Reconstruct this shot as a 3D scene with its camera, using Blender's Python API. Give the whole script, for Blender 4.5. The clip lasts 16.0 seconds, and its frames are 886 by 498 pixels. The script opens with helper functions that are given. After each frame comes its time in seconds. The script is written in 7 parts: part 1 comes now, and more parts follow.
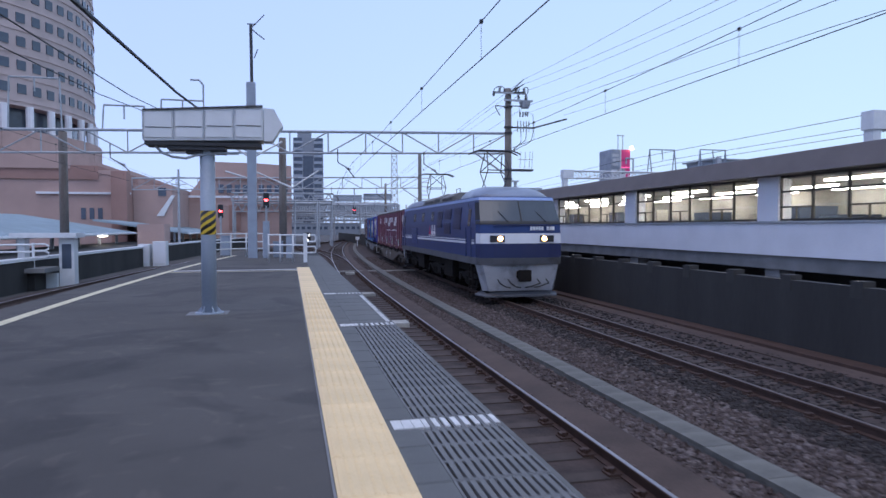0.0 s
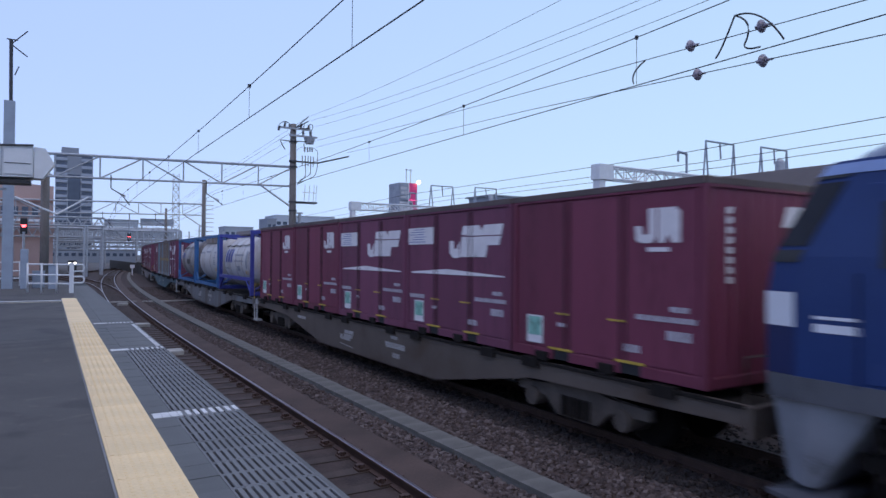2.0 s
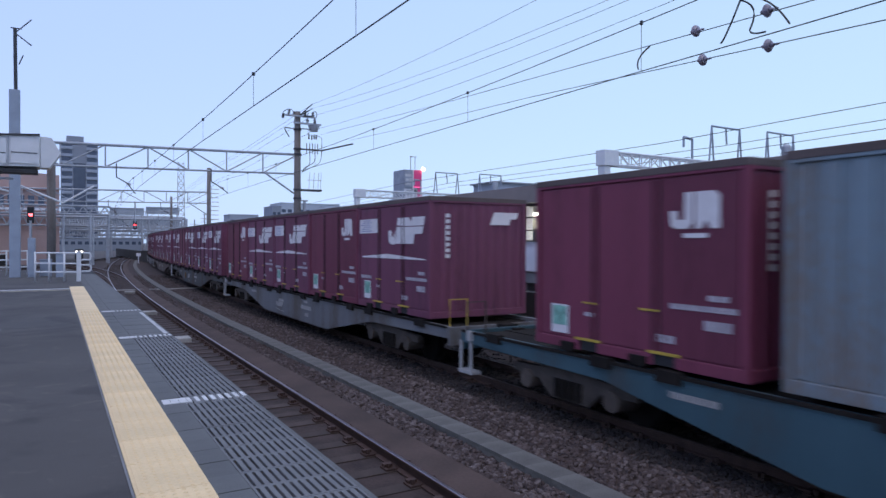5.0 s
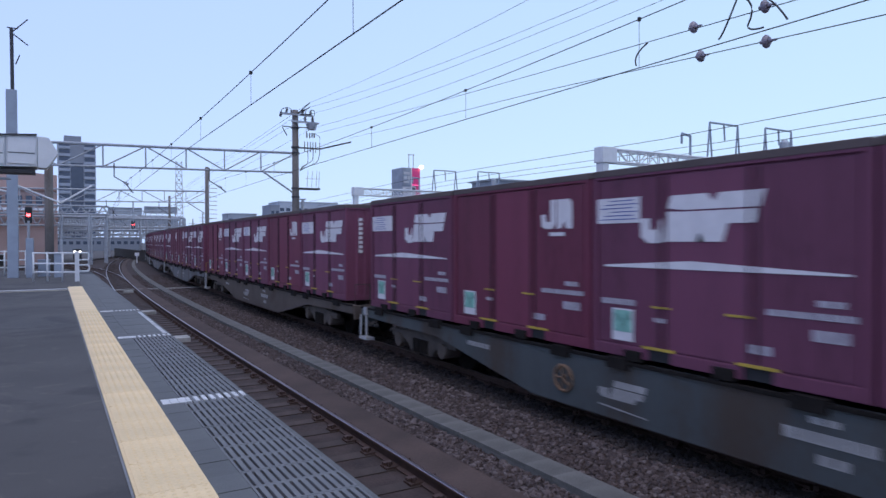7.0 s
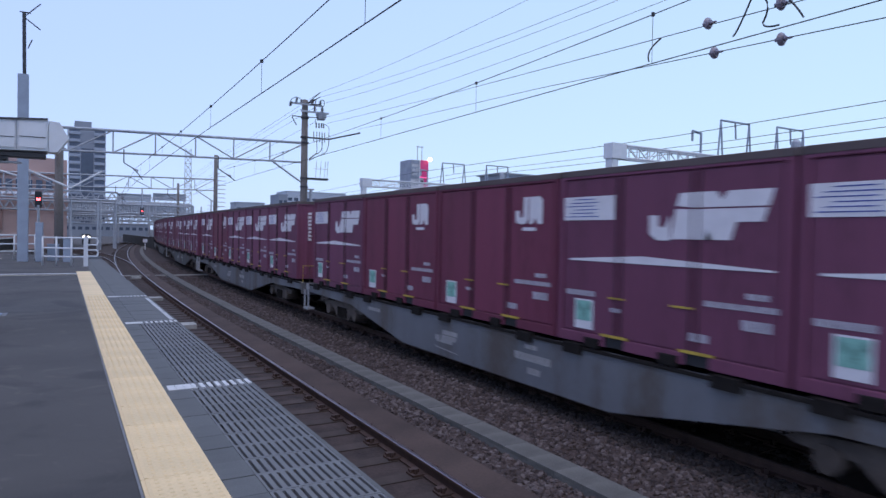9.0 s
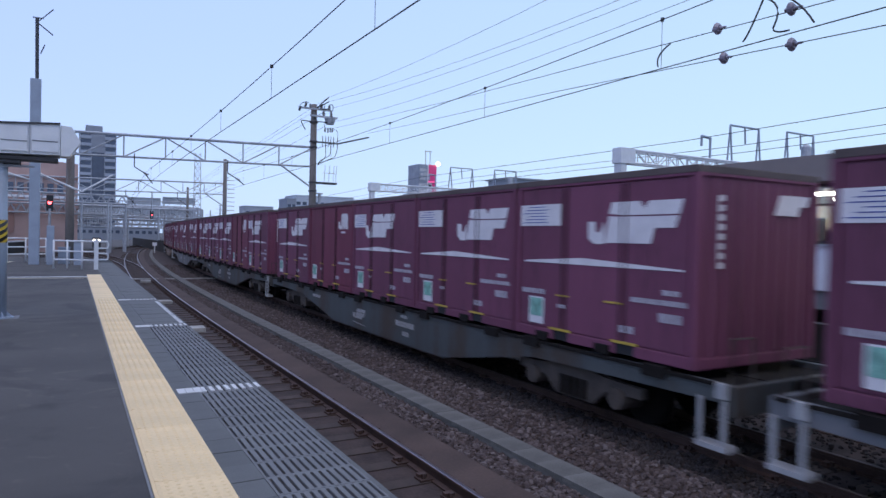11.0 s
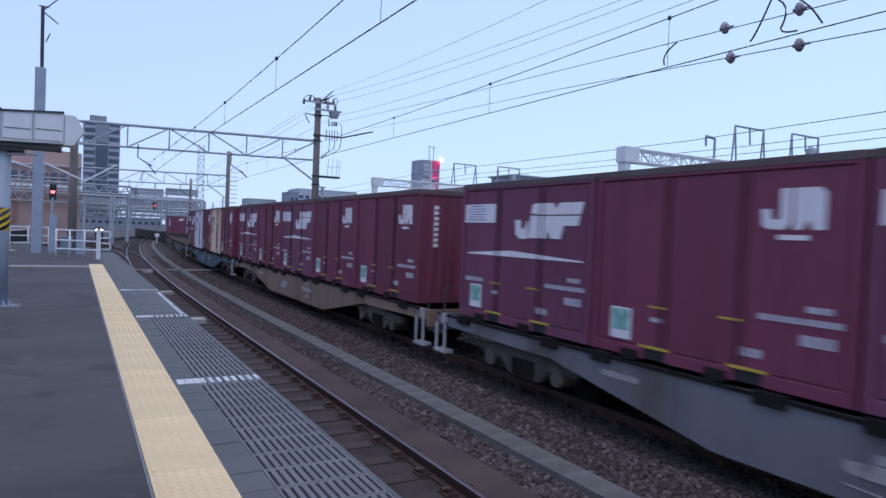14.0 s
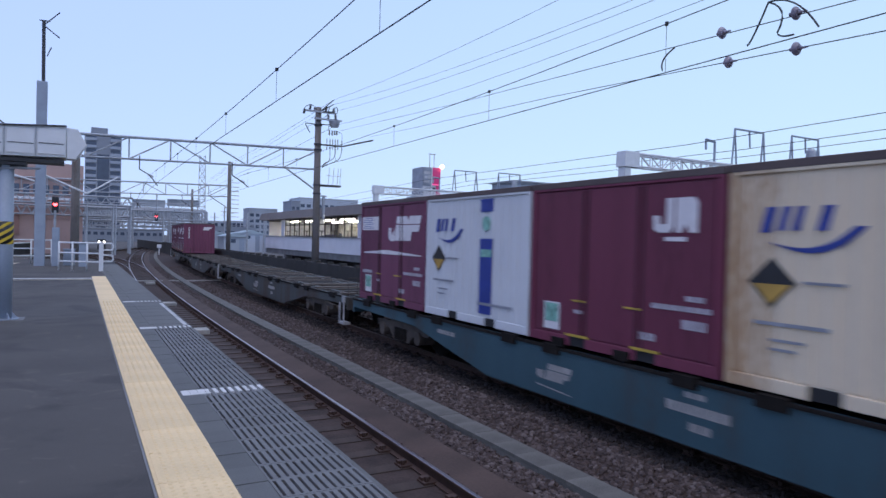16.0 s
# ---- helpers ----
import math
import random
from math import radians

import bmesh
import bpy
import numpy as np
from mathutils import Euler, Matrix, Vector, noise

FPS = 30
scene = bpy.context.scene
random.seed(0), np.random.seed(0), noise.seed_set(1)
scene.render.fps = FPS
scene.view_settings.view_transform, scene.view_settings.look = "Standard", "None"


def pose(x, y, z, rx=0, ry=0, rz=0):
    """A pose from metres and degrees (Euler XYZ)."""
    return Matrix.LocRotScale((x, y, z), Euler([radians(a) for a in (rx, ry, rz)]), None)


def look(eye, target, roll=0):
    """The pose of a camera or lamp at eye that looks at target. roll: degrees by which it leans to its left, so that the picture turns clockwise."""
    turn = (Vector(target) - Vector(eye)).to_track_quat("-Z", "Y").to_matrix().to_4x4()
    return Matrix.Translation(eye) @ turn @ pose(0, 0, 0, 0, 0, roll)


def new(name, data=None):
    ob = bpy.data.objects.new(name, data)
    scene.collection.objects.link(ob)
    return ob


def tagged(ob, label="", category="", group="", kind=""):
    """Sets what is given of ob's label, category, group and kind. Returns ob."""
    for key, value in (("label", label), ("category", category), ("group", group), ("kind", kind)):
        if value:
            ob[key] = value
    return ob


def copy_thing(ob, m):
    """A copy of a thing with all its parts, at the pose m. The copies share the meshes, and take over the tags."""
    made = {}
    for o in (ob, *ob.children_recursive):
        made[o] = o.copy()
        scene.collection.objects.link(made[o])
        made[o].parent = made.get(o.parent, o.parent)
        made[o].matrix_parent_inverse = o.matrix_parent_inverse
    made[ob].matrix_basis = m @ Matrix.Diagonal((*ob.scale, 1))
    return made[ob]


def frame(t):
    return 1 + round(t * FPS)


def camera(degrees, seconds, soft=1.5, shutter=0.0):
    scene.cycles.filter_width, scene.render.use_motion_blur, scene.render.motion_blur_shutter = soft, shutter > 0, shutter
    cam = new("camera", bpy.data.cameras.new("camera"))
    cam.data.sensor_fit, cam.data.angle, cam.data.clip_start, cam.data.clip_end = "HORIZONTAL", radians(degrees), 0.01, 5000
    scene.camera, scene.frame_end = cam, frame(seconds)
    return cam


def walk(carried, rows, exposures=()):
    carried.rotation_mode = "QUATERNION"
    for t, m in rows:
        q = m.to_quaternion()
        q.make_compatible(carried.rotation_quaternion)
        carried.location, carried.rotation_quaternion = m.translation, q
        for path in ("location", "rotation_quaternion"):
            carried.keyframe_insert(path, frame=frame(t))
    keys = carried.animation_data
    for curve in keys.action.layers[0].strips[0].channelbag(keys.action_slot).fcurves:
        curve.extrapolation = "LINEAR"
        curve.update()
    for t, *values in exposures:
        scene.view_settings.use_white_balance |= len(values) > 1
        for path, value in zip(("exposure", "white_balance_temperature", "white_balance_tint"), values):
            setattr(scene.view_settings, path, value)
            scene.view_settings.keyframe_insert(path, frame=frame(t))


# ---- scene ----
cam = camera(68.08, 16.0, soft=1.5, shutter=0.2)
walk(cam, [
    (0.0, pose(0.18, 2.1, 1.38, 88.1, 0.1, -13.15)),
    (0.1, pose(0.11, 1.35, 1.42, 88.25, 0.1, -13.6)),
    (0.2, pose(0.04, 0.65, 1.46, 88.4, 0.1, -14.05)),
    (0.3, pose(-0.02, 0.2, 1.48, 88.55, 0.15, -14.5)),
    (0.5, pose(-0.030, 0.099, 1.496, 88.626, 0.194, -15.463)),
    (1.0, pose(0.014, 0.100, 1.494, 89.163, -0.154, -22.519)),
    (1.5, pose(0.008, 0.015, 1.506, 90.048, -0.290, -28.410)),
    (2.0, pose(0.017, 0.013, 1.498, 90.642, -0.432, -31.025)),
    (2.5, pose(0.008, 0.014, 1.494, 90.857, -0.441, -31.561)),
    (3.0, pose(0.005, 0.020, 1.491, 90.630, -0.368, -31.096)),
    (3.5, pose(0.001, 0.001, 1.500, 90.050, -0.359, -30.717)),
    (4.0, pose(0.000, -0.012, 1.501, 89.759, -0.238, -30.587)),
    (6.5, pose(-0.004, -0.024, 1.504, 89.290, -0.031, -30.724)),
    (7.0, pose(0.002, -0.013, 1.504, 89.308, 0.137, -30.719)),
    (7.5, pose(0.006, -0.010, 1.499, 89.371, 0.137, -30.660)),
    (8.0, pose(0.008, -0.003, 1.491, 89.284, 0.043, -30.533)),
    (8.5, pose(0.002, 0.000, 1.503, 88.902, -0.754, -30.338)),
    (9.0, pose(0.000, 0.000, 1.500, 88.686, -1.080, -30.110)),
    (11.5, pose(-0.015, -0.008, 1.509, 89.216, -1.137, -29.277)),
    (12.0, pose(-0.012, -0.017, 1.516, 89.419, -1.007, -29.186)),
    (12.5, pose(-0.010, -0.004, 1.505, 89.574, -1.041, -29.166)),
    (13.0, pose(-0.003, 0.012, 1.494, 89.561, -1.065, -29.262)),
    (13.5, pose(-0.009, 0.004, 1.504, 89.110, -1.737, -29.260)),
    (14.0, pose(-0.007, 0.012, 1.497, 88.699, -2.256, -29.239)),
    (14.5, pose(-0.009, -0.001, 1.505, 88.382, -2.159, -29.221)),
    (15.0, pose(-0.007, -0.012, 1.507, 88.445, -1.913, -29.191)),
    (15.5, pose(-0.012, -0.025, 1.510, 88.853, -1.602, -29.165)),
    (16.0, pose(-0.021, -0.015, 1.509, 89.293, -1.442, -29.095)),
], exposures=[(0.0, 0.14), (0.3, 0.08), (0.9, -0.02), (1.5, 0.0), (3.0, -0.06), (4.2, 0.0), (7.0, 0.1), (12.0, 0.08), (13.5, 0.08), (14.7, 0.13), (15.5, 0.12), (16.0, 0.08)])

# ---------------------------------------------------------------- light
world = bpy.data.worlds.new("world")
scene.world = world
world.use_nodes = True
wn, wl = world.node_tree.nodes, world.node_tree.links
wn.clear()
sky = wn.new("ShaderNodeTexSky")
sky.sky_type, sky.sun_disc = "NISHITA", False
sky.sun_elevation, sky.sun_rotation = radians(66), radians(207)
sky_bg = wn.new("ShaderNodeBackground")
sky_bg.inputs["Strength"].default_value = 0.02
wl.new(sky.outputs["Color"], sky_bg.inputs["Color"])
cloud_bg = wn.new("ShaderNodeBackground")
cloud_ramp = wn.new("ShaderNodeValToRGB")
cloud_sep = wn.new("ShaderNodeSeparateXYZ")
cloud_co = wn.new("ShaderNodeTexCoord")
wl.new(cloud_co.outputs["Generated"], cloud_sep.inputs[0])
wl.new(cloud_sep.outputs["Z"], cloud_ramp.inputs["Fac"])
cloud_ramp.color_ramp.elements[0].position = 0.0
cloud_ramp.color_ramp.elements[0].color = (0.535, 0.705, 1.0, 1)
cloud_ramp.color_ramp.elements[1].position = 0.6
cloud_ramp.color_ramp.elements[1].color = (0.44, 0.605, 1.0, 1)
# the cloud is a little thinner and paler towards the east
east = wn.new("ShaderNodeMapRange")
east.inputs["From Min"].default_value, east.inputs["From Max"].default_value = -0.2, 0.9
wl.new(cloud_sep.outputs["X"], east.inputs["Value"])
pale = wn.new("ShaderNodeMix")
pale.data_type, pale.blend_type = "RGBA", "MULTIPLY"
pale.inputs["Factor"].default_value = 1.0
tone = wn.new("ShaderNodeMix")
tone.data_type = "RGBA"
tone.inputs["A"].default_value, tone.inputs["B"].default_value = (0.905, 0.90, 1.05, 1), (1.05, 1.08, 1.0, 1)
wl.new(east.outputs["Result"], tone.inputs["Factor"])
wl.new(cloud_ramp.outputs["Color"], pale.inputs["A"])
wl.new(tone.outputs["Result"], pale.inputs["B"])
wl.new(pale.outputs["Result"], cloud_bg.inputs["Color"])
cloud_bg.inputs["Strength"].default_value = 0.98
sky_add = wn.new("ShaderNodeAddShader")
world_out = wn.new("ShaderNodeOutputWorld")
wl.new(sky_bg.outputs[0], sky_add.inputs[0])
wl.new(cloud_bg.outputs[0], sky_add.inputs[1])
wl.new(sky_add.outputs[0], world_out.inputs["Surface"])

sun = new("sun", bpy.data.lights.new("sun", "SUN"))
sun.data.energy, sun.data.angle, sun.data.color = 0.9, radians(50), (1.0, 0.84, 0.68)
sun.matrix_world = look((0, 0, 60), (12, 24, 0))

# ---------------------------------------------------------------- materials
def material(name, color, rough=0.7, metal=0.0, vary=0.25, scale=3.0, fine=60.0, bump=0.15, rand=0.0, stain=None, streak=False, cover=0.67):
    """Plain surface with variation at two scales, relief and, with rand, a shade of its own for each object."""
    m = bpy.data.materials.new(name)
    m.use_nodes = True
    n, l = m.node_tree.nodes, m.node_tree.links
    b = n["Principled BSDF"]
    b.inputs["Roughness"].default_value, b.inputs["Metallic"].default_value = rough, metal
    co = n.new("ShaderNodeTexCoord")
    mp = n.new("ShaderNodeMapping")
    l.new(co.outputs["Object"], mp.inputs[0])
    if streak:
        mp.inputs["Scale"].default_value = (1.0, 1.0, 0.12)
    big, small = n.new("ShaderNodeTexNoise"), n.new("ShaderNodeTexNoise")
    big.inputs["Scale"].default_value, small.inputs["Scale"].default_value = scale, fine
    big.inputs["Detail"].default_value, small.inputs["Detail"].default_value = 5, 3
    for t in (big, small):
        l.new(mp.outputs[0], t.inputs["Vector"])
    add = n.new("ShaderNodeMath")
    add.operation = "ADD"
    half = n.new("ShaderNodeMath")
    half.operation = "MULTIPLY"
    half.inputs[1].default_value = 0.45
    l.new(small.outputs["Fac"], half.inputs[0])
    l.new(big.outputs["Fac"], add.inputs[0])
    l.new(half.outputs[0], add.inputs[1])
    ramp = n.new("ShaderNodeValToRGB")
    lo = stain if stain else tuple(c * (1 - vary) for c in color)
    hi = tuple(min(1, c * (1 + vary)) for c in color)
    ramp.color_ramp.elements[0].position, ramp.color_ramp.elements[0].color = cover - 0.17 if stain else 0.45, (*lo, 1)
    ramp.color_ramp.elements[1].position, ramp.color_ramp.elements[1].color = 1.0, (*hi, 1)
    if stain:
        mid = ramp.color_ramp.elements.new(cover)
        mid.color = (*color, 1)
    l.new(add.outputs[0], ramp.inputs["Fac"])
    col = ramp.outputs["Color"]
    if rand:
        info, hsv = n.new("ShaderNodeObjectInfo"), n.new("ShaderNodeHueSaturation")
        mr = n.new("ShaderNodeMapRange")
        mr.inputs["To Min"].default_value, mr.inputs["To Max"].default_value = 1 - rand, 1 + rand
        l.new(info.outputs["Random"], mr.inputs["Value"])
        l.new(mr.outputs[0], hsv.inputs["Value"])
        l.new(col, hsv.inputs["Color"])
        col = hsv.outputs["Color"]
    l.new(col, b.inputs["Base Color"])
    if bump:
        bp = n.new("ShaderNodeBump")
        bp.inputs["Strength"].default_value, bp.inputs["Distance"].default_value = bump, 0.01
        l.new(add.outputs[0], bp.inputs["Height"])
        l.new(bp.outputs[0], b.inputs["Normal"])
    return m


def glowing(name, color, strength):
    m = bpy.data.materials.new(name)
    m.use_nodes = True
    b = m.node_tree.nodes["Principled BSDF"]
    b.inputs["Base Color"].default_value = (*color, 1)
    b.inputs["Emission Color"].default_value, b.inputs["Emission Strength"].default_value = (*color, 1), strength
    return m


def clear_glass(name, tint=(0.93, 0.95, 0.97)):
    m = bpy.data.materials.new(name)
    m.use_nodes = True
    n, l = m.node_tree.nodes, m.node_tree.links
    n.clear()
    out, mix, tr, gl = (n.new("ShaderNode" + k) for k in ("OutputMaterial", "MixShader", "BsdfTransparent", "BsdfGlossy"))
    tr.inputs[0].default_value = (*tint, 1)
    gl.inputs["Roughness"].default_value = 0.03
    mix.inputs[0].default_value = 0.07
    l.new(tr.outputs[0], mix.inputs[1]); l.new(gl.outputs[0], mix.inputs[2]); l.new(mix.outputs[0], out.inputs[0])
    return m




def asphalt_material():
    """Old platform asphalt: coarse dark and worn patches, scratches, fine chips."""
    m = material("asphalt", (0.069, 0.061, 0.055), 0.85, vary=0.3, scale=0.5, fine=120, bump=0.35)
    n, l = m.node_tree.nodes, m.node_tree.links
    b = n["Principled BSDF"]
    co = n.new("ShaderNodeTexCoord")
    src = b.inputs["Base Color"].links[0].from_socket
    for scale, lo, hi, tone, warp in ((0.55, 0.50, 0.62, (0.66, 0.66, 0.68, 1), 1.8), (1.7, 0.60, 0.66, (1.28, 1.24, 1.2, 1), 3.0), (42.0, 0.70, 0.74, (1.9, 1.85, 1.8, 1), 0.0)):
        t, r, x = n.new("ShaderNodeTexNoise"), n.new("ShaderNodeMapRange"), n.new("ShaderNodeMix")
        t.inputs["Scale"].default_value, t.inputs["Detail"].default_value, t.inputs["Distortion"].default_value = scale, 6, warp
        l.new(co.outputs["Object"], t.inputs["Vector"])
        r.inputs["From Min"].default_value, r.inputs["From Max"].default_value = lo, hi
        l.new(t.outputs["Fac"], r.inputs["Value"])
        x.data_type, x.blend_type = "RGBA", "MULTIPLY"
        x.inputs["B"].default_value = tone
        l.new(r.outputs["Result"], x.inputs["Factor"])
        l.new(src, x.inputs["A"])
        src = x.outputs["Result"]
    l.new(src, b.inputs["Base Color"])
    return m


ASPHALT = asphalt_material()
CONCRETE = material("concrete", (0.20, 0.20, 0.20), 0.85, vary=0.3, scale=1.2, fine=40, rand=0.1)
PAVER = material("grey_paver", (0.112, 0.112, 0.107), 0.8, vary=0.25, scale=2.5, fine=80, rand=0.08)
RIB = material("rubber_rib", (0.135, 0.133, 0.13), 0.7, vary=0.25, scale=3, fine=80, rand=0.08)
# Near black for the shade down in the edge slots and fork pockets.
RECESS_SHADE = material("recess_shade", (0.02, 0.02, 0.022), 0.8)
YELLOW = material("yellow_tactile", (0.76, 0.56, 0.30), 0.65, vary=0.14, scale=1.5, fine=50, rand=0.05)
WHITE_PAINT = material("white_line_paint", (0.56, 0.55, 0.53), 0.7, vary=0.25, scale=4, fine=60)
WORN_PAINT = material("worn_edge_paint", (0.42, 0.42, 0.41), 0.8, vary=0.35, scale=6, fine=40, stain=(0.15, 0.15, 0.145))
CREAM_PAINT = material("cream_line_paint", (0.60, 0.53, 0.36), 0.7, vary=0.2, scale=4)
BALLAST = material("ballast", (0.046, 0.030, 0.025), 0.95, vary=0.6, scale=3, fine=28, bump=1.0)


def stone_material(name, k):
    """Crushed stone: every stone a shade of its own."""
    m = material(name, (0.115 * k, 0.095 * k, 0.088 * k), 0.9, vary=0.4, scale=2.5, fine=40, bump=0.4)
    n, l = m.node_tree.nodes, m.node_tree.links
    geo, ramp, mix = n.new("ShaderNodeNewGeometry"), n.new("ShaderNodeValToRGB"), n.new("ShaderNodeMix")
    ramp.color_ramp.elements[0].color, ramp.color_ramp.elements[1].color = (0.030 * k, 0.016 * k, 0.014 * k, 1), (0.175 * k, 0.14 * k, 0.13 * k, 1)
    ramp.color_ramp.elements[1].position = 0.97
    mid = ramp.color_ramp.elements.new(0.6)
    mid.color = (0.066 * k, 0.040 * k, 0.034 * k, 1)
    l.new(geo.outputs["Random Per Island"], ramp.inputs["Fac"])
    mix.data_type, mix.blend_type = "RGBA", "MIX"
    mix.inputs["Factor"].default_value = 0.7
    b = n["Principled BSDF"]
    l.new(b.inputs["Base Color"].links[0].from_socket, mix.inputs["A"])
    l.new(ramp.outputs["Color"], mix.inputs["B"])
    l.new(mix.outputs["Result"], b.inputs["Base Color"])
    return m


STONE = stone_material("ballast_stone", 0.9)
# Dark brown ballast by the train; shade from the wagons is in its colour.
STONE_SHADED = stone_material("shaded_dark_stone", 0.28)
BED = material("trodden_bed", (0.072, 0.048, 0.039), 0.95, vary=0.4, scale=1.2, fine=30, bump=0.6)
EARTH = material("yard_ground", (0.09, 0.08, 0.075), 0.95, vary=0.35, scale=0.25, fine=6, bump=0.4)
SLEEPER = material("sleeper", (0.062, 0.043, 0.035), 0.9, vary=0.35, scale=4, fine=40, rand=0.2)
RAIL_SIDE = material("rusty_rail", (0.080, 0.047, 0.036), 0.7, metal=0.3, vary=0.3, scale=5)
RAIL_TOP = material("polished_rail_head", (0.34, 0.30, 0.29), 0.30, metal=1.0, vary=0.1, scale=3, bump=0.02)
RAIL_WORN = material("brown_rail_head", (0.13, 0.10, 0.09), 0.5, metal=0.5, vary=0.2, scale=3, bump=0.02)
TROUGH = material("trough_concrete", (0.140, 0.136, 0.122), 0.95, vary=0.35, scale=2, fine=45, bump=0.5, rand=0.06)
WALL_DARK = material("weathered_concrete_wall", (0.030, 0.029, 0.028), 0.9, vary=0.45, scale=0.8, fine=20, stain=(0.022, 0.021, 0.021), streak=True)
FASCIA = material("white_panel", (0.74, 0.74, 0.77), 0.6, vary=0.07, scale=0.8, fine=20)
EAVE = material("brown_eave_metal", (0.15, 0.125, 0.115), 0.55, vary=0.15, scale=1)
FRAME_DARK = material("dark_window_frame", (0.03, 0.027, 0.026), 0.5)
INTERIOR = material("interior_wall", (0.34, 0.32, 0.29), 0.9, vary=0.35, scale=0.7)
STEEL_GREY = material("galvanised_steel", (0.38, 0.40, 0.43), 0.55, metal=0.2, vary=0.2, scale=4)
STEEL_BLUE = material("grey_blue_painted_steel", (0.29, 0.335, 0.40), 0.5, vary=0.12, scale=2, fine=30)
STEEL_DARK = material("dark_steel", (0.055, 0.055, 0.06), 0.6, metal=0.3, vary=0.3, scale=5)
POLE_CONC = material("concrete_pole", (0.16, 0.145, 0.135), 0.85, vary=0.25, scale=1.5, stain=(0.10, 0.08, 0.07), streak=True)
WIRE = material("copper_wire", (0.03, 0.028, 0.03), 0.6, metal=0.5)
INSULATOR = material("porcelain", (0.24, 0.21, 0.25), 0.3)
INSULATOR_DARK = material("weathered_porcelain", (0.13, 0.12, 0.13), 0.4)
WHITE_METAL = material("white_painted_metal", (0.66, 0.67, 0.68), 0.45, vary=0.08, scale=3)
BLACK = material("black_paint", (0.02, 0.02, 0.022), 0.5)
HAZARD = material("hazard_yellow", (0.62, 0.42, 0.03), 0.5, vary=0.15)
BRICK = material("pink_brick_tile", (0.45, 0.31, 0.275), 0.85, vary=0.14, scale=0.3, fine=10)
BRICK_DARK = material("dark_brick_tile", (0.34, 0.20, 0.17), 0.85, vary=0.2, scale=0.3, fine=10)
TOWER = material("tower_wall", (0.26, 0.285, 0.325), 0.8, vary=0.1, scale=0.1)
TOWER_LIGHT = material("tower_band", (0.36, 0.40, 0.47), 0.8, vary=0.1, scale=0.1)
HOARDING = material("pale_hoarding", (0.34, 0.37, 0.40), 0.8, vary=0.3, scale=0.4, fine=6)
WINDOW_FAR = material("far_window", (0.07, 0.09, 0.13), 0.2, vary=0.2, scale=0.5)
FAR_WALL = material("far_building_wall", (0.40, 0.435, 0.48), 0.85, vary=0.15, scale=0.1, rand=0.25)
ROOF_TEAL = material("pale_teal_roof", (0.36, 0.43, 0.47), 0.6, vary=0.12, scale=0.6)
SIGN_RED = glowing("lit_red_panel", (0.40, 0.03, 0.14), 0.35)
SIGN_PINK = glowing("pink_light_strip", (1.0, 0.12, 0.35), 1.2)
SIGN_PALE = material("pale_sign_panel", (0.50, 0.50, 0.52), 0.6, vary=0.25, scale=0.5)
SIGN_GREY = material("grey_sign_panel", (0.30, 0.33, 0.38), 0.6, vary=0.2, scale=0.6)
LAMP_WARM = glowing("warm_lamp", (1.0, 0.72, 0.40), 14.0)
HEADLIGHT = glowing("headlight", (1.0, 0.74, 0.44), 18.0)
LENS_GLOW = glowing("headlight_lens", (1.0, 0.50, 0.18), 2.6)
SIGNAL_RED = glowing("red_signal", (1.0, 0.05, 0.06), 12.0)
SIGNAL_WHITE = glowing("white_signal", (1.0, 0.90, 0.82), 4.0)
TUBE = glowing("ceiling_tube", (1.0, 0.93, 0.82), 26.0)
LOCO_BLUE = material("locomotive_blue", (0.017, 0.040, 0.138), 0.36, vary=0.12, scale=1.2, fine=25, bump=0.05)
LOCO_SLAT = material("locomotive_slat_blue", (0.022, 0.052, 0.20), 0.35, vary=0.1, scale=2, bump=0.05)
LOCO_NAVY = material("locomotive_navy", (0.013, 0.021, 0.082), 0.38, vary=0.12, scale=1.2, bump=0.05)
# Roof dust, with the bluish sky reflection mixed into the base colour.
CAB_ROOF = material("dusty_sheen_cab_roof", (0.17, 0.195, 0.25), 0.32, vary=0.35, scale=0.9, fine=12, stain=(0.10, 0.09, 0.085))
LOCO_LIGHT = material("locomotive_light_blue", (0.24, 0.33, 0.56), 0.4, vary=0.1, scale=2, bump=0.05)
LOCO_WHITE = material("locomotive_white", (0.68, 0.69, 0.72), 0.4, vary=0.06, scale=2, bump=0.03)
LOCO_GREY = material("locomotive_grey", (0.26, 0.265, 0.285), 0.55, vary=0.2, scale=2, stain=(0.13, 0.125, 0.13))
ROOF_GREY = material("roof_dust_grey", (0.17, 0.165, 0.16), 0.8, vary=0.3, scale=1.5, stain=(0.09, 0.08, 0.075))
LOCO_BAND = material("locomotive_band_grey", (0.085, 0.087, 0.098), 0.6, vary=0.2, scale=2, stain=(0.05, 0.048, 0.05))
LOUVRE = material("louvre_navy", (0.006, 0.009, 0.025), 0.5)
GLASS_DARK = material("dark_glass", (0.030, 0.035, 0.045), 0.06, vary=0.1, bump=0.0)
GREY_GLASS = material("windscreen_glass", (0.075, 0.088, 0.10), 0.08, vary=0.15, scale=1, bump=0.0)
LOCO_BLUE.node_tree.nodes["Principled BSDF"].inputs["Specular IOR Level"].default_value = 0.3
GLASS_DARK.node_tree.nodes["Principled BSDF"].inputs["Specular IOR Level"].default_value = 0.22
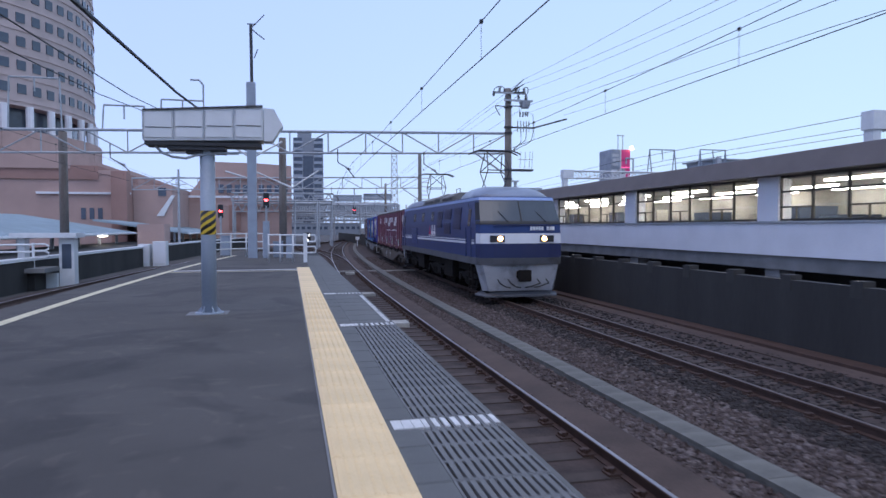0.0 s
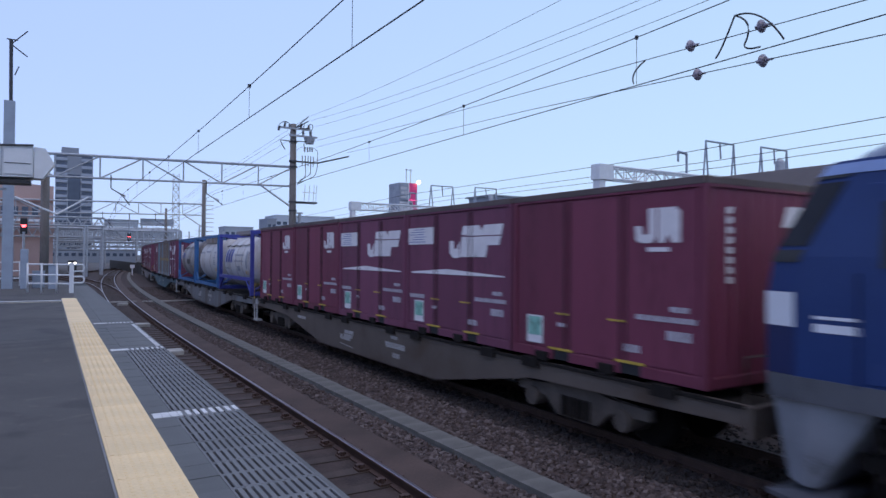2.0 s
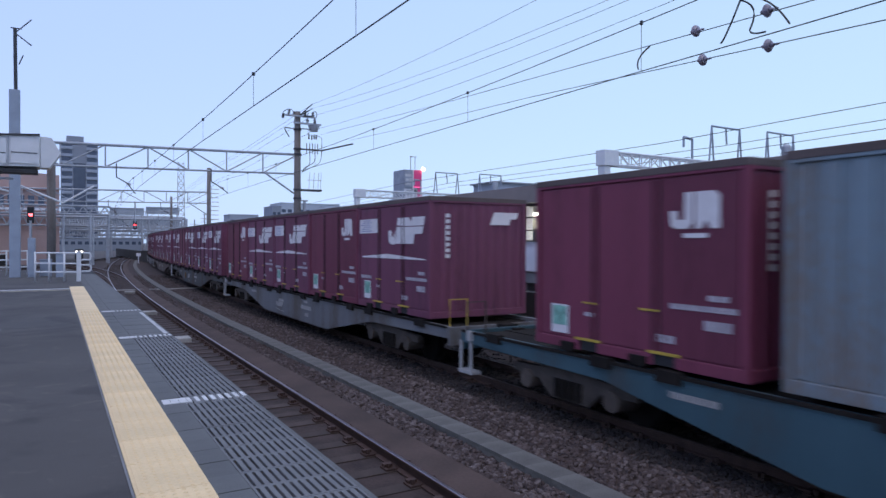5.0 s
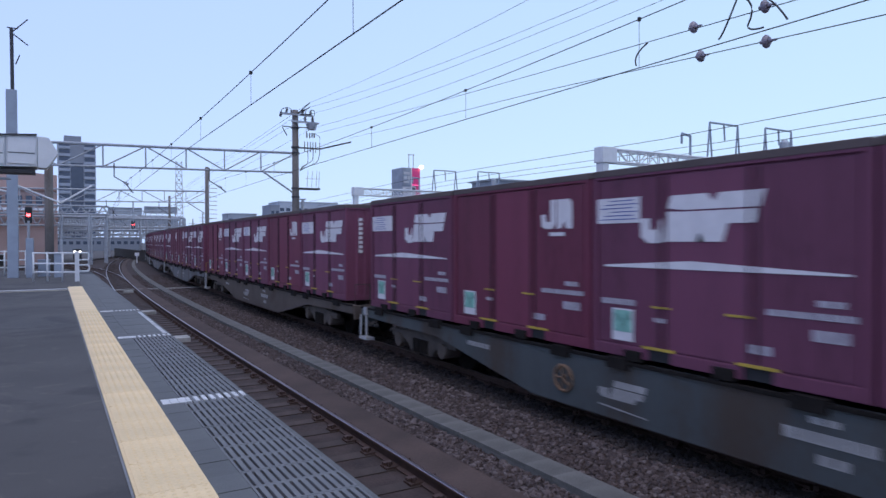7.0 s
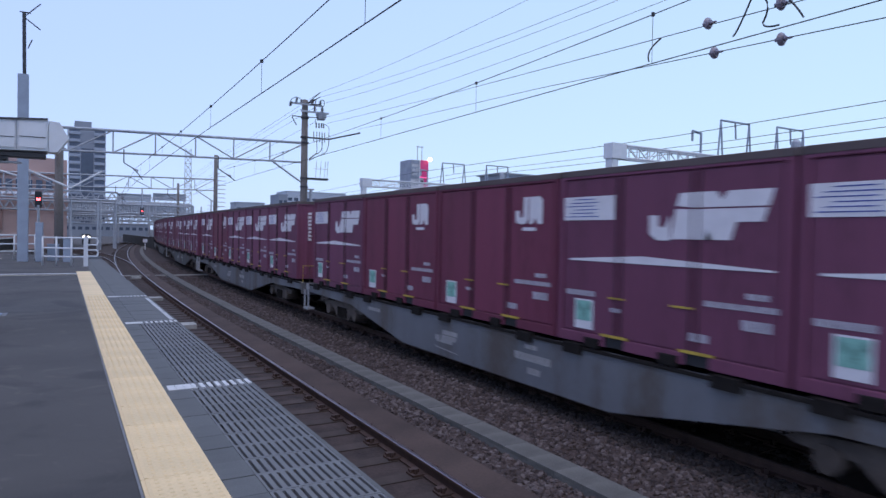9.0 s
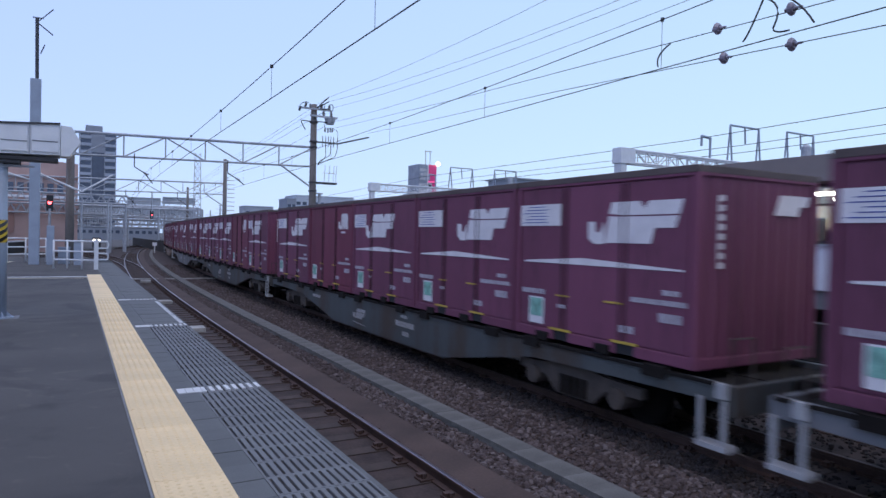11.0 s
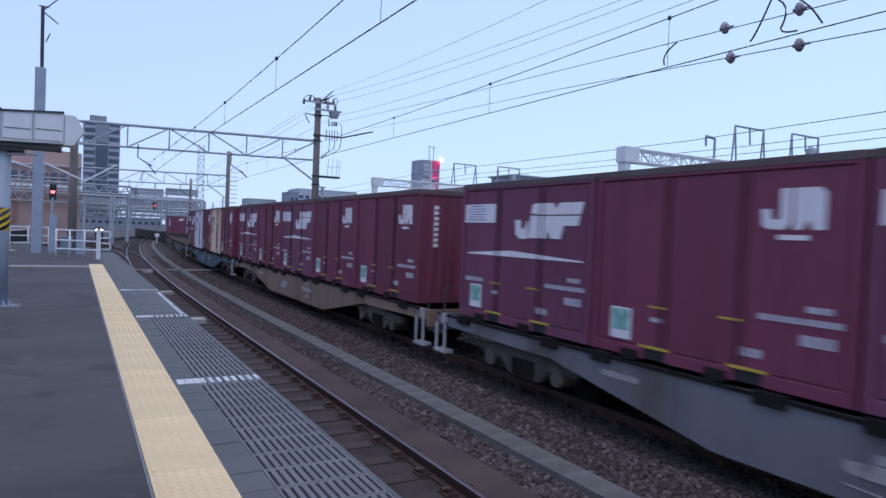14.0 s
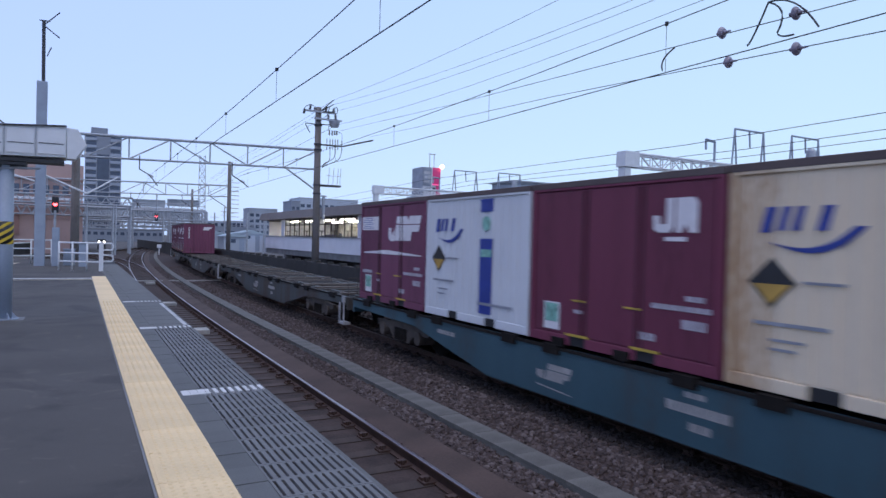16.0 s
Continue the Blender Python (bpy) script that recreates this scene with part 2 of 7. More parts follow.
# Underframe grime, made near black to carry the shade below the train.
UNDER = material("underframe_grime_shade", (0.014, 0.0115, 0.010), 0.9, vary=0.45, scale=4, fine=30, rand=0.2)
BOX_RED = material("maroon_container_paint", (0.158, 0.036, 0.064), 0.57, vary=0.2, scale=1.6, fine=30, bump=0.08, rand=0.14, stain=(0.095, 0.022, 0.038), streak=True)
BOX_PURPLE = material("purple_brown_container_paint", (0.158, 0.050, 0.087), 0.6, vary=0.2, scale=1.6, fine=30, bump=0.08, rand=0.14, stain=(0.088, 0.030, 0.048), streak=True)
for paint_m in (BOX_RED, BOX_PURPLE):
    paint_m.node_tree.nodes["Principled BSDF"].inputs["Specular IOR Level"].default_value = 0.32
UNDER.node_tree.nodes["Principled BSDF"].inputs["Specular IOR Level"].default_value = 0.2
# Darker than the container paint, for the bars at the door seams.
BOX_SEAM = material("dark_seam", (0.052, 0.018, 0.028), 0.7, vary=0.3, scale=4)
STEP_PAINT = material("worn_white_step", (0.36, 0.36, 0.36), 0.6, vary=0.25, scale=5)
BOGIE_PAINT = material("dusty_bogie", (0.078, 0.062, 0.051), 0.9, vary=0.4, scale=4, fine=30, rand=0.2)
LOAD_BEARER = material("worn_load_bearer", (0.12, 0.10, 0.085), 0.8, vary=0.4, scale=3, fine=30)
BOX_TOP = material("grimy_container_roof", (0.10, 0.075, 0.07), 0.8, vary=0.3, scale=1.2)
BOX_WHITE = material("white_container_paint", (0.62, 0.63, 0.64), 0.5, vary=0.06, scale=1.0, bump=0.05)
BOX_CREAM = material("cream_container_paint", (0.68, 0.56, 0.40), 0.6, vary=0.12, scale=0.8, stain=(0.40, 0.24, 0.12), bump=0.05, streak=True, cover=0.73)
BOX_BLUE = material("faded_light_blue_container", (0.165, 0.225, 0.265), 0.6, vary=0.2, scale=0.8, stain=(0.175, 0.115, 0.07), streak=True, cover=0.80)
MARK_WHITE = material("white_marking", (0.70, 0.67, 0.67), 0.55, vary=0.1, scale=5)
STENCIL = material("faded_stencil", (0.40, 0.37, 0.40), 0.6, vary=0.3, scale=9)
PALE_SLAB = material("pale_slab", (0.36, 0.35, 0.32), 0.9, vary=0.3, scale=3, rand=0.1)
# Beige tile, lightened further for the haze in front of the distant tower.
TOWER_TILE = material("hazy_beige_tile", (0.52, 0.41, 0.39), 0.8, vary=0.1, scale=0.3, fine=8)
MARK_BLUE = material("blue_marking", (0.02, 0.045, 0.26), 0.5)
MARK_GREEN = material("green_placard", (0.20, 0.42, 0.34), 0.5, vary=0.55, scale=9)
MARK_YELLOW = material("yellow_latch_paint", (0.48, 0.33, 0.05), 0.6, vary=0.3, scale=6)
MARK_GREY = material("grey_text_bar", (0.26, 0.27, 0.30), 0.6)
OCHRE = material("faded_ochre", (0.27, 0.19, 0.075), 0.7, vary=0.3, scale=4, stain=(0.16, 0.14, 0.11), streak=True)
SILL_MARK = material("faded_sill_marking", (0.33, 0.315, 0.30), 0.7, vary=0.3, scale=8)
MARK_RED = material("pink_red_marking", (0.55, 0.05, 0.14), 0.5)
MARK_ORANGE = material("orange_marking", (0.50, 0.30, 0.06), 0.5)
SILL_GREEN = material("grey_green_wagon_paint", (0.066, 0.074, 0.074), 0.65, vary=0.3, scale=1.1, stain=(0.060, 0.043, 0.032), streak=True, cover=0.76)
SILL_GREY = material("grey_wagon_paint", (0.145, 0.148, 0.155), 0.65, vary=0.25, scale=1.1, stain=(0.095, 0.078, 0.064), streak=True, cover=0.74)
SILL_BROWN = material("rust_brown_wagon_paint", (0.095, 0.074, 0.060), 0.75, vary=0.25, scale=1.2, stain=(0.07, 0.045, 0.03))
SILL_TAN = material("rust_tan_wagon_paint", (0.20, 0.138, 0.095), 0.75, vary=0.3, scale=1.2, stain=(0.11, 0.07, 0.045), streak=True)
WHEEL_RUST = material("rusty_wheel", (0.20, 0.12, 0.07), 0.8, vary=0.3, scale=6)
SILL_BLUE = material("teal_blue_wagon_paint", (0.038, 0.085, 0.105), 0.6, vary=0.25, scale=1.2, stain=(0.05, 0.055, 0.055), streak=True)
TANK_WHITE = material("white_tank_paint", (0.53, 0.51, 0.495), 0.45, vary=0.08, scale=1.0, stain=(0.40, 0.33, 0.28), streak=True)
TANK_STAINED = material("stained_tank_paint", (0.37, 0.355, 0.35), 0.5, vary=0.25, scale=1.0, stain=(0.12, 0.09, 0.075), streak=True, cover=0.74)
TANK_BAND = material("tank_band", (0.30, 0.26, 0.23), 0.55, vary=0.3, scale=2, stain=(0.20, 0.12, 0.07))
TANK_BLUE = material("tank_frame_blue", (0.030, 0.125, 0.30), 0.5, vary=0.2, scale=2)
TANK_VIOLET = material("tank_frame_violet_blue", (0.035, 0.042, 0.24), 0.5, vary=0.2, scale=2)


# ---------------------------------------------------------------- building helpers
def box(bm, x0, x1, y0, y1, z0, z1):
    v = [bm.verts.new(p) for p in ((x0, y0, z0), (x1, y0, z0), (x1, y1, z0), (x0, y1, z0), (x0, y0, z1), (x1, y0, z1), (x1, y1, z1), (x0, y1, z1))]
    for f in ((3, 2, 1, 0), (4, 5, 6, 7), (0, 1, 5, 4), (1, 2, 6, 5), (2, 3, 7, 6), (3, 0, 4, 7)):
        bm.faces.new([v[i] for i in f])
    return v


def rod(bm, a, b, r, n=6, r2=None):
    """A round bar from a to b, tapering to r2."""
    a, b = Vector(a), Vector(b)
    d = (b - a).normalized()
    u = d.orthogonal().normalized()
    w = d.cross(u)
    r2 = r if r2 is None else r2
    ra = [bm.verts.new(a + (u * math.cos(i * math.tau / n) + w * math.sin(i * math.tau / n)) * r) for i in range(n)]
    rb = [bm.verts.new(b + (u * math.cos(i * math.tau / n) + w * math.sin(i * math.tau / n)) * r2) for i in range(n)]
    for i in range(n):
        bm.faces.new((ra[i], ra[(i + 1) % n], rb[(i + 1) % n], rb[i]))
    bm.faces.new(ra[::-1]); bm.faces.new(rb)


def tube(bm, pts, r, n=6):
    """One round bar that follows a line of points."""
    pts = [Vector(p) for p in pts]
    rings = []
    for i, p in enumerate(pts):
        d = (pts[min(i + 1, len(pts) - 1)] - pts[max(i - 1, 0)]).normalized()
        u = Vector((0, 0, 1)).cross(d)
        u = u.normalized() if u.length > 0.05 else Vector((1, 0, 0)).cross(d).normalized()
        w = d.cross(u)
        rings.append([p + (u * math.cos(k * math.tau / n) + w * math.sin(k * math.tau / n)) * r for k in range(n)])
    loft(bm, rings)


def poly(bm, pts, d):
    """A flat polygon of thickness d (a vector)."""
    d = Vector(d)
    a = [bm.verts.new(p) for p in pts]
    b = [bm.verts.new(Vector(p) + d) for p in pts]
    n = len(pts)
    bm.faces.new(a[::-1]); bm.faces.new(b)
    for i in range(n):
        bm.faces.new((a[i], a[(i + 1) % n], b[(i + 1) % n], b[i]))


def side(bm, pts, x, d=0.006):
    """A plate on the near side of a vehicle (facing -x): pts are (y, z)."""
    poly(bm, [(x - d, y, z) for y, z in pts], (d, 0, 0))


def rect(bm, x, y0, y1, z0, z1, d=0.006):
    box(bm, x - d, x, y0, y1, z0, z1)


def comb(bm, x, y0, y1, z0, z1, d=0.006):
    """Bar notched from above into blocks, like a line of worn stencilling."""
    n = max(1, round((y1 - y0) / 0.13))
    w, base = (y1 - y0) / n, z0 + 0.12 * (z1 - z0)
    pts = [(y1, z0), (y0, z0)]
    for i in range(n):
        a = y0 + i * w
        pts += [(a, z1), (a + 0.84 * w, z1)]
        if i < n - 1:
            pts += [(a + 0.84 * w, base), (a + w, base)]
    pts[-1] = (y1, z1)
    side(bm, pts, x, d)


def loft(bm, rings, close=True, caps=True):
    vs = [[bm.verts.new(p) for p in r] for r in rings]
    n = len(vs[0])
    for a, b in zip(vs, vs[1:]):
        for i in range(n if close else n - 1):
            bm.faces.new((a[i], a[(i + 1) % n], b[(i + 1) % n], b[i]))
    if caps:
        bm.faces.new(vs[0][::-1]); bm.faces.new(vs[-1])


def mesh_of(name, bm, mat, smooth=False, bevel=0.0):
    if bevel:
        bmesh.ops.bevel(bm, geom=bm.edges[:], offset=bevel, segments=2, affect="EDGES", profile=0.6, clamp_overlap=True)
    bmesh.ops.recalc_face_normals(bm, faces=bm.faces[:])
    me = bpy.data.meshes.new(name)
    bm.to_mesh(me)
    bm.free()
    me.materials.append(mat)
    if smooth:
        me.shade_smooth()
    return me


def part(name, bm, mat, parent=None, label="", smooth=False, bevel=0.0):
    ob = new(name, mesh_of(name, bm, mat, smooth, bevel))
    ob.parent = parent
    if label:
        ob["label"] = label
    return ob


def boxes(*items):
    bm = bmesh.new()
    for i in items:
        box(bm, *i)
    return bm


def rods(items, r, n=6):
    bm = bmesh.new()
    for a, b in items:
        rod(bm, a, b, r, n)
    return bm


def thing(name, label, category, group="", at=None):
    ob = new(name)
    ob.empty_display_size = 0.3
    tagged(ob, label, category, group)
    if at is not None:
        ob.matrix_basis = at
    return ob


def structure(name, bm, mat, label="", smooth=False, bevel=0.0):
    return tagged(part(name, bm, mat, None, "", smooth, bevel), label, "", "", "structure")


# ---------------------------------------------------------------- the line of the tracks
BEND, RADIUS = 17.0, 763.0
RAIL_Z, GROUND_Z = -1.1, -1.32
NEAR_X, TRAIN_X = 3.05, 7.80


def along(s, off=0.0):
    """Point and heading at s metres along the line, off metres to its right."""
    if s <= BEND:
        return Vector((off, s, 0)), 0.0
    a = (s - BEND) / RADIUS
    r = RADIUS - off
    return Vector((RADIUS - r * math.cos(a), BEND + r * math.sin(a), 0)), a


def left_shift(y):
    return 0.0015 * max(0.0, y - 12.0) ** 2


def ribbon(bm, fn, steps, prof):
    """Sweeps a profile of (across, z) along fn(s) -> point, heading."""
    rings = []
    for s in steps:
        p, a = fn(s)
        rings.append([(p.x + u * math.cos(a), p.y - u * math.sin(a), z) for u, z in prof])
    loft(bm, rings)


def rng(a, b, n):
    return [a + (b - a) * i / n for i in range(n + 1)]


NEAR_STEPS = rng(-30, 17, 12) + rng(22, 320, 60)
RAIL_PROF = [(-0.065, -0.15), (0.065, -0.15), (0.065, -0.135), (0.012, -0.12), (0.012, -0.045), (0.035, -0.035), (0.035, -0.004), (-0.035, -0.004), (-0.035, -0.035), (-0.012, -0.045), (-0.012, -0.12), (-0.065, -0.135)]


def rails(fn, steps, name, label, head=None):
    t = thing(name, label, "railway track")
    t["kind"] = "structure"
    for g in (-0.555, 0.555):
        bm = bmesh.new()
        ribbon(bm, fn, steps, [(u + g, z + RAIL_Z) for u, z in RAIL_PROF])
        r = part("rail", bm, RAIL_SIDE, t)
        bm = bmesh.new()
        ribbon(bm, fn, steps, [(g - 0.024, RAIL_Z - 0.004), (g + 0.024, RAIL_Z - 0.004), (g + 0.018, RAIL_Z), (g - 0.018, RAIL_Z)])
        part("rail_head", bm, head or RAIL_TOP, r, "polished running surface" if head is None else "brown running surface")
    return t


def diverging(s):
    """The turnout's second route, which swings out to the left."""
    p, a = along(s, NEAR_X)
    k = max(0.0, s - 48.0)
    if k > 52.0:
        return p + Vector((-0.0031 * 52.0 ** 2 - 0.3224 * (k - 52.0), 0, 0)), a - math.atan(0.3224)
    return p + Vector((-0.0031 * k * k, 0, 0)), a - math.atan(0.0062 * k)


def left_track(s):
    return Vector((-8.95 + left_shift(min(s, 90)) + max(0, s - 90) * 0.24, s, 0)), math.atan(0.003 * max(0, min(s, 90) - 12))


# ---------------------------------------------------------------- ground and tracks
bm = bmesh.new()
box(bm, -900, 900, -300, 1800, GROUND_Z - 0.6, GROUND_Z - 0.12)
structure("ground", bm, EARTH, "dark gravelly railway yard ground")

bm = bmesh.new()
ribbon(bm, lambda s: along(s, 0), NEAR_STEPS, [(-0.4, GROUND_Z - 0.3), (10.6, GROUND_Z - 0.3), (10.5, GROUND_Z), (9.3, RAIL_Z - 0.16), (6.3, RAIL_Z - 0.16), (5.7, RAIL_Z - 0.17), (4.7, RAIL_Z - 0.18), (4.4, RAIL_Z - 0.16), (1.6, RAIL_Z - 0.155), (0.5, GROUND_Z)])
structure("track_bed", bm, BALLAST, "brown-grey crushed stone ballast bed")

bm = bmesh.new()
ribbon(bm, left_track, rng(-20, 160, 45), [(-2.4, GROUND_Z - 0.3), (2.4, GROUND_Z - 0.3), (2.2, GROUND_Z - 0.05), (1.4, RAIL_Z - 0.16), (-1.4, RAIL_Z - 0.16), (-2.2, GROUND_Z - 0.05)])
structure("track_bed_left", bm, BALLAST, "dark brown ballast bed")

near_track = rails(lambda s: along(s, NEAR_X), NEAR_STEPS, "near_track", "rusty-sided rails with polished heads on dark sleepers")
train_track = rails(lambda s: along(s, TRAIN_X), NEAR_STEPS, "train_track", "rails on brown ballast under the freight train", RAIL_WORN)
turnout = rails(diverging, rng(48.5, 150, 60), "turnout_track", "rails of a turnout curving away")
side_track = rails(left_track, rng(-20, 160, 45), "side_track", "rusty rails beyond the platform")


def sleepers(fn, s0, s1, step, parent, near, kind_far=True):
    one = mesh_of("sleeper", boxes((-1.0, 1.0, -0.11, 0.11, RAIL_Z - 0.30, RAIL_Z - 0.145)), SLEEPER)
    plate = bmesh.new()
    for g in (-0.555, 0.555):
        box(plate, g - 0.19, g + 0.19, -0.09, 0.09, RAIL_Z - 0.147, RAIL_Z - 0.120)
        for d in (-0.11, 0.11):
            rod(plate, (g + d * 1.2, -0.035, RAIL_Z - 0.13), (g + d * 1.2, -0.035, RAIL_Z - 0.065), 0.028)
            box(plate, g + d * 1.1 - 0.055, g + d * 1.1 + 0.055, 0.0, 0.075, RAIL_Z - 0.125, RAIL_Z - 0.085)
    clip = mesh_of("rail_clip", plate, RAIL_SIDE)
    s = s0
    while s < s1:
        p, a = fn(s)
        ob = new("sleeper", one)
        ob.parent = parent
        ob.matrix_basis = Matrix.Translation(p) @ pose(0, 0, 0, 0, 0, -math.degrees(a))
        if s < near:
            c = new("rail_clip", clip)
            c.parent = ob
        s += step


sleepers(lambda s: along(s, NEAR_X), -4, 90, 0.62, near_track, 40)
sleepers(lambda s: along(s, TRAIN_X), -4, 60, 0.62, train_track, 30)
sleepers(diverging, 62, 120, 0.7, turnout, 0)
sleepers(left_track, 4, 70, 0.7, side_track, 0)

# worn brown shoulder strip between the near track and the trough
bm = bmesh.new()
ribbon(bm, lambda s: along(s, 0), NEAR_STEPS, [(3.70, RAIL_Z - 0.24), (4.36, RAIL_Z - 0.24), (4.24, RAIL_Z - 0.075), (3.78, RAIL_Z - 0.12)])
structure("track_shoulder", bm, BED, "trodden brown fine gravel shoulder")

# concrete cable trough
trough = thing("cable_trough", "grey concrete cable trough lids between the tracks", "cable trough")
trough["kind"] = "structure"
bm = bmesh.new()
ribbon(bm, lambda s: along(s, 0), NEAR_STEPS, [(4.86, GROUND_Z - 0.2), (5.22, GROUND_Z - 0.2), (5.22, RAIL_Z - 0.12), (4.86, RAIL_Z - 0.12)])
part("trough_body", bm, TROUGH, trough)
lid = mesh_of("trough_lid", boxes((-0.185, 0.185, -0.248, 0.248, RAIL_Z - 0.12, RAIL_Z - 0.075)), TROUGH)
for i in range(150):
    s = 0.0 + i * 0.5
    p, a = along(s, 5.04)
    ob = new("trough_lid", lid)
    ob.parent = trough
    ob.matrix_basis = pose(p.x + random.uniform(-0.008, 0.008), p.y, random.uniform(-0.003, 0.003), 0, 0, -math.degrees(a) + random.uniform(-0.5, 0.5))


def stones(name, mat, label, spans, seed, counts):
    """Loose ballast stones, joined, over stretches across the line."""
    t = (1 + 5 ** 0.5) / 2
    base = np.array([(-1, t, 0), (1, t, 0), (-1, -t, 0), (1, -t, 0), (0, -1, t), (0, 1, t), (0, -1, -t), (0, 1, -t), (t, 0, -1), (t, 0, 1), (-t, 0, -1), (-t, 0, 1)]) / 1.9
    tri = np.array([(0, 11, 5), (0, 5, 1), (0, 1, 7), (0, 7, 10), (0, 10, 11), (1, 5, 9), (5, 11, 4), (11, 10, 2), (10, 7, 6), (7, 1, 8), (3, 9, 4), (3, 4, 2), (3, 2, 6), (3, 6, 8), (3, 8, 9), (4, 9, 5), (2, 4, 11), (6, 2, 10), (8, 6, 7), (9, 8, 1)])
    r = np.random.default_rng(seed)
    V, F, k = [], [], 0
    def put(x, y, z, size):
        nonlocal k
        q = base * r.uniform(0.6, 1.25, (12, 1)) * r.uniform(0.6, 1.2, 3) * size
        c, s_ = math.cos(k * 1.7), math.sin(k * 1.7)
        q = np.stack([q[:, 0] * c - q[:, 1] * s_, q[:, 0] * s_ + q[:, 1] * c, q[:, 2] * 0.75], 1) + (x, y, z)
        V.append(q); F.append(tri + 12 * k); k += 1
    def bed_z(u):
        pts = [(4.30, RAIL_Z - 0.15), (4.7, RAIL_Z - 0.18), (5.7, RAIL_Z - 0.17), (6.3, RAIL_Z - 0.16), (9.3, RAIL_Z - 0.16), (10.5, GROUND_Z)]
        return float(np.interp(u, [p[0] for p in pts], [p[1] for p in pts]))
    for y0, y1, n in zip((1.5, 12, 30), (12, 30, 60), counts):
        for _ in range(n):
            a, b = spans[int(r.integers(len(spans)))]
            u = r.uniform(a, b)
            y = r.uniform(y0, y1)
            p, a = along(y, u)
            put(p.x, p.y, bed_z(u) + 0.01, r.uniform(0.022, 0.055))
    me = bpy.data.meshes.new(name)
    V, F = np.concatenate(V), np.concatenate(F)
    me.from_pydata(V.tolist(), [], F.tolist())
    me.materials.append(mat)
    return tagged(new(name, me), label, "ballast", "", "stuff")


# ---------------------------------------------------------------- the platform
EDGE_X = 1.64


def left_line(y):
    return -3.9 + 0.0025 * max(0.0, y - 12.0) ** 2


bm = bmesh.new()
ys = rng(-8, 41, 28)
loft(bm, [[(left_line(y) - 0.75, y, GROUND_Z - 0.3), (0.83, y, GROUND_Z - 0.3), (0.83, y, 0.0), (left_line(y) - 0.75, y, 0.0)] for y in ys])
platform = structure("platform", bm, ASPHALT, "dark grey asphalt station platform")
# Near-black slab below the slotted panels paints the shade in their slots.
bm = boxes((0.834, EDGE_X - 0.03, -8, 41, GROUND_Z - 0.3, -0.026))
part("edge_foundation", bm, RECESS_SHADE, platform)
bm = boxes((EDGE_X - 0.03, EDGE_X, -8, 41, GROUND_Z - 0.3, -0.004))
part("edge_wall", bm, PAVER, platform, "weathered concrete platform edge")



def yellow_strip():
    t = thing("tactile_strip", "yellow tactile warning paving with raised dots", "tactile paving")
    t["kind"] = "structure"
    one = mesh_of("tactile_tile", boxes((0.405, 0.822, 0.003, 0.597, -0.02, 0.012)), YELLOW)
    dots = bmesh.new()
    for i in range(6):
        for j in range(10):
            x, y = 0.485 + i * 0.06, 0.03 + j * 0.06
            loft(dots, [[(x + r * math.cos(a * math.tau / 6), y + r * math.sin(a * math.tau / 6), z) for a in range(6)] for r, z in ((0.014, 0.0125), (0.009, 0.017))])
    box(dots, 0.425, 0.448, 0.01, 0.59, 0.0125, 0.017)
    dots = mesh_of("raised_dots", dots, YELLOW)
    for i in range(54):
        y = -6.0 + i * 0.6
        if y > 24.6:
            break
        ob = new("tactile_tile", one)
        ob.parent, ob.matrix_basis = t, pose(0, y, 0)
        if -1 < y < 16:
            d = new("raised_dots", dots)
            d.parent = ob


yellow_strip()
part("strip_border", boxes((0.387, 0.402, -6, 24.6, -0.02, 0.005)), CONCRETE, platform, "pale worn border line")


def edge_paving():
    """Slotted edge panels and plain pavers between the tactile strip and the edge."""
    plain = mesh_of("edge_paver", boxes((0.828, 1.03, 0.003, 0.297, -0.03, 0.0)), PAVER)
    bm = bmesh.new()
    x0, x1, n = 1.034, EDGE_X - 0.035, 11
    w = (x1 - x0) / n
    for i in range(n + 1):
        c = x0 + i * w
        box(bm, max(x0, c - w * 0.30), min(x1, c + w * 0.30), 0.022, 0.278, -0.03, 0.0)
    box(bm, x0, x1, 0.002, 0.022, -0.03, 0.0)
    box(bm, x0, x1, 0.278, 0.298, -0.03, 0.0)
    slotted = mesh_of("slotted_panel", bm, RIB)
    bm = bmesh.new()
    for i in range(11):
        c = 0.86 + i * 0.072
        box(bm, c, c + (0.036 if i > 2 else 0.068), 0.05, 0.25, -0.03, 0.003)
    barred = mesh_of("white_bar_marking", bm, WHITE_PAINT)
    flat = mesh_of("flat_panel", boxes((x0, x1, 0.002, 0.298, -0.03, 0.0)), PAVER)
    for i in range(-20, 116):
        y = i * 0.3 + 0.12
        a = new("edge_paver", plain)
        a.parent, a.matrix_basis = platform, pose(0, y, random.uniform(-0.002, 0.002))
        b = new("slotted_panel", slotted if y < 11.3 else flat)
        b.parent, b.matrix_basis = platform, pose(0, y, random.uniform(-0.002, 0.002))
        if i in (21, 37, 52):
            c = new("white_bar_marking", barred)
            c.parent, c.matrix_basis = platform, pose(0, y + 0.01, 0.003)
    part("edge_line", boxes((EDGE_X - 0.10, EDGE_X - 0.036, 11.6, 15.4, -0.02, 0.004)), WORN_PAINT, platform, "white edge line")


edge_paving()
# painted lines
bm = bmesh.new()
loft(bm, [[(left_line(y) - 0.09, y, -0.02), (left_line(y) + 0.09, y, -0.02), (left_line(y) + 0.09, y, 0.005), (left_line(y) - 0.09, y, 0.005)] for y in rng(-8, 36, 30)])
part("left_edge_line", bm, CREAM_PAINT, platform, "cream painted warning line")
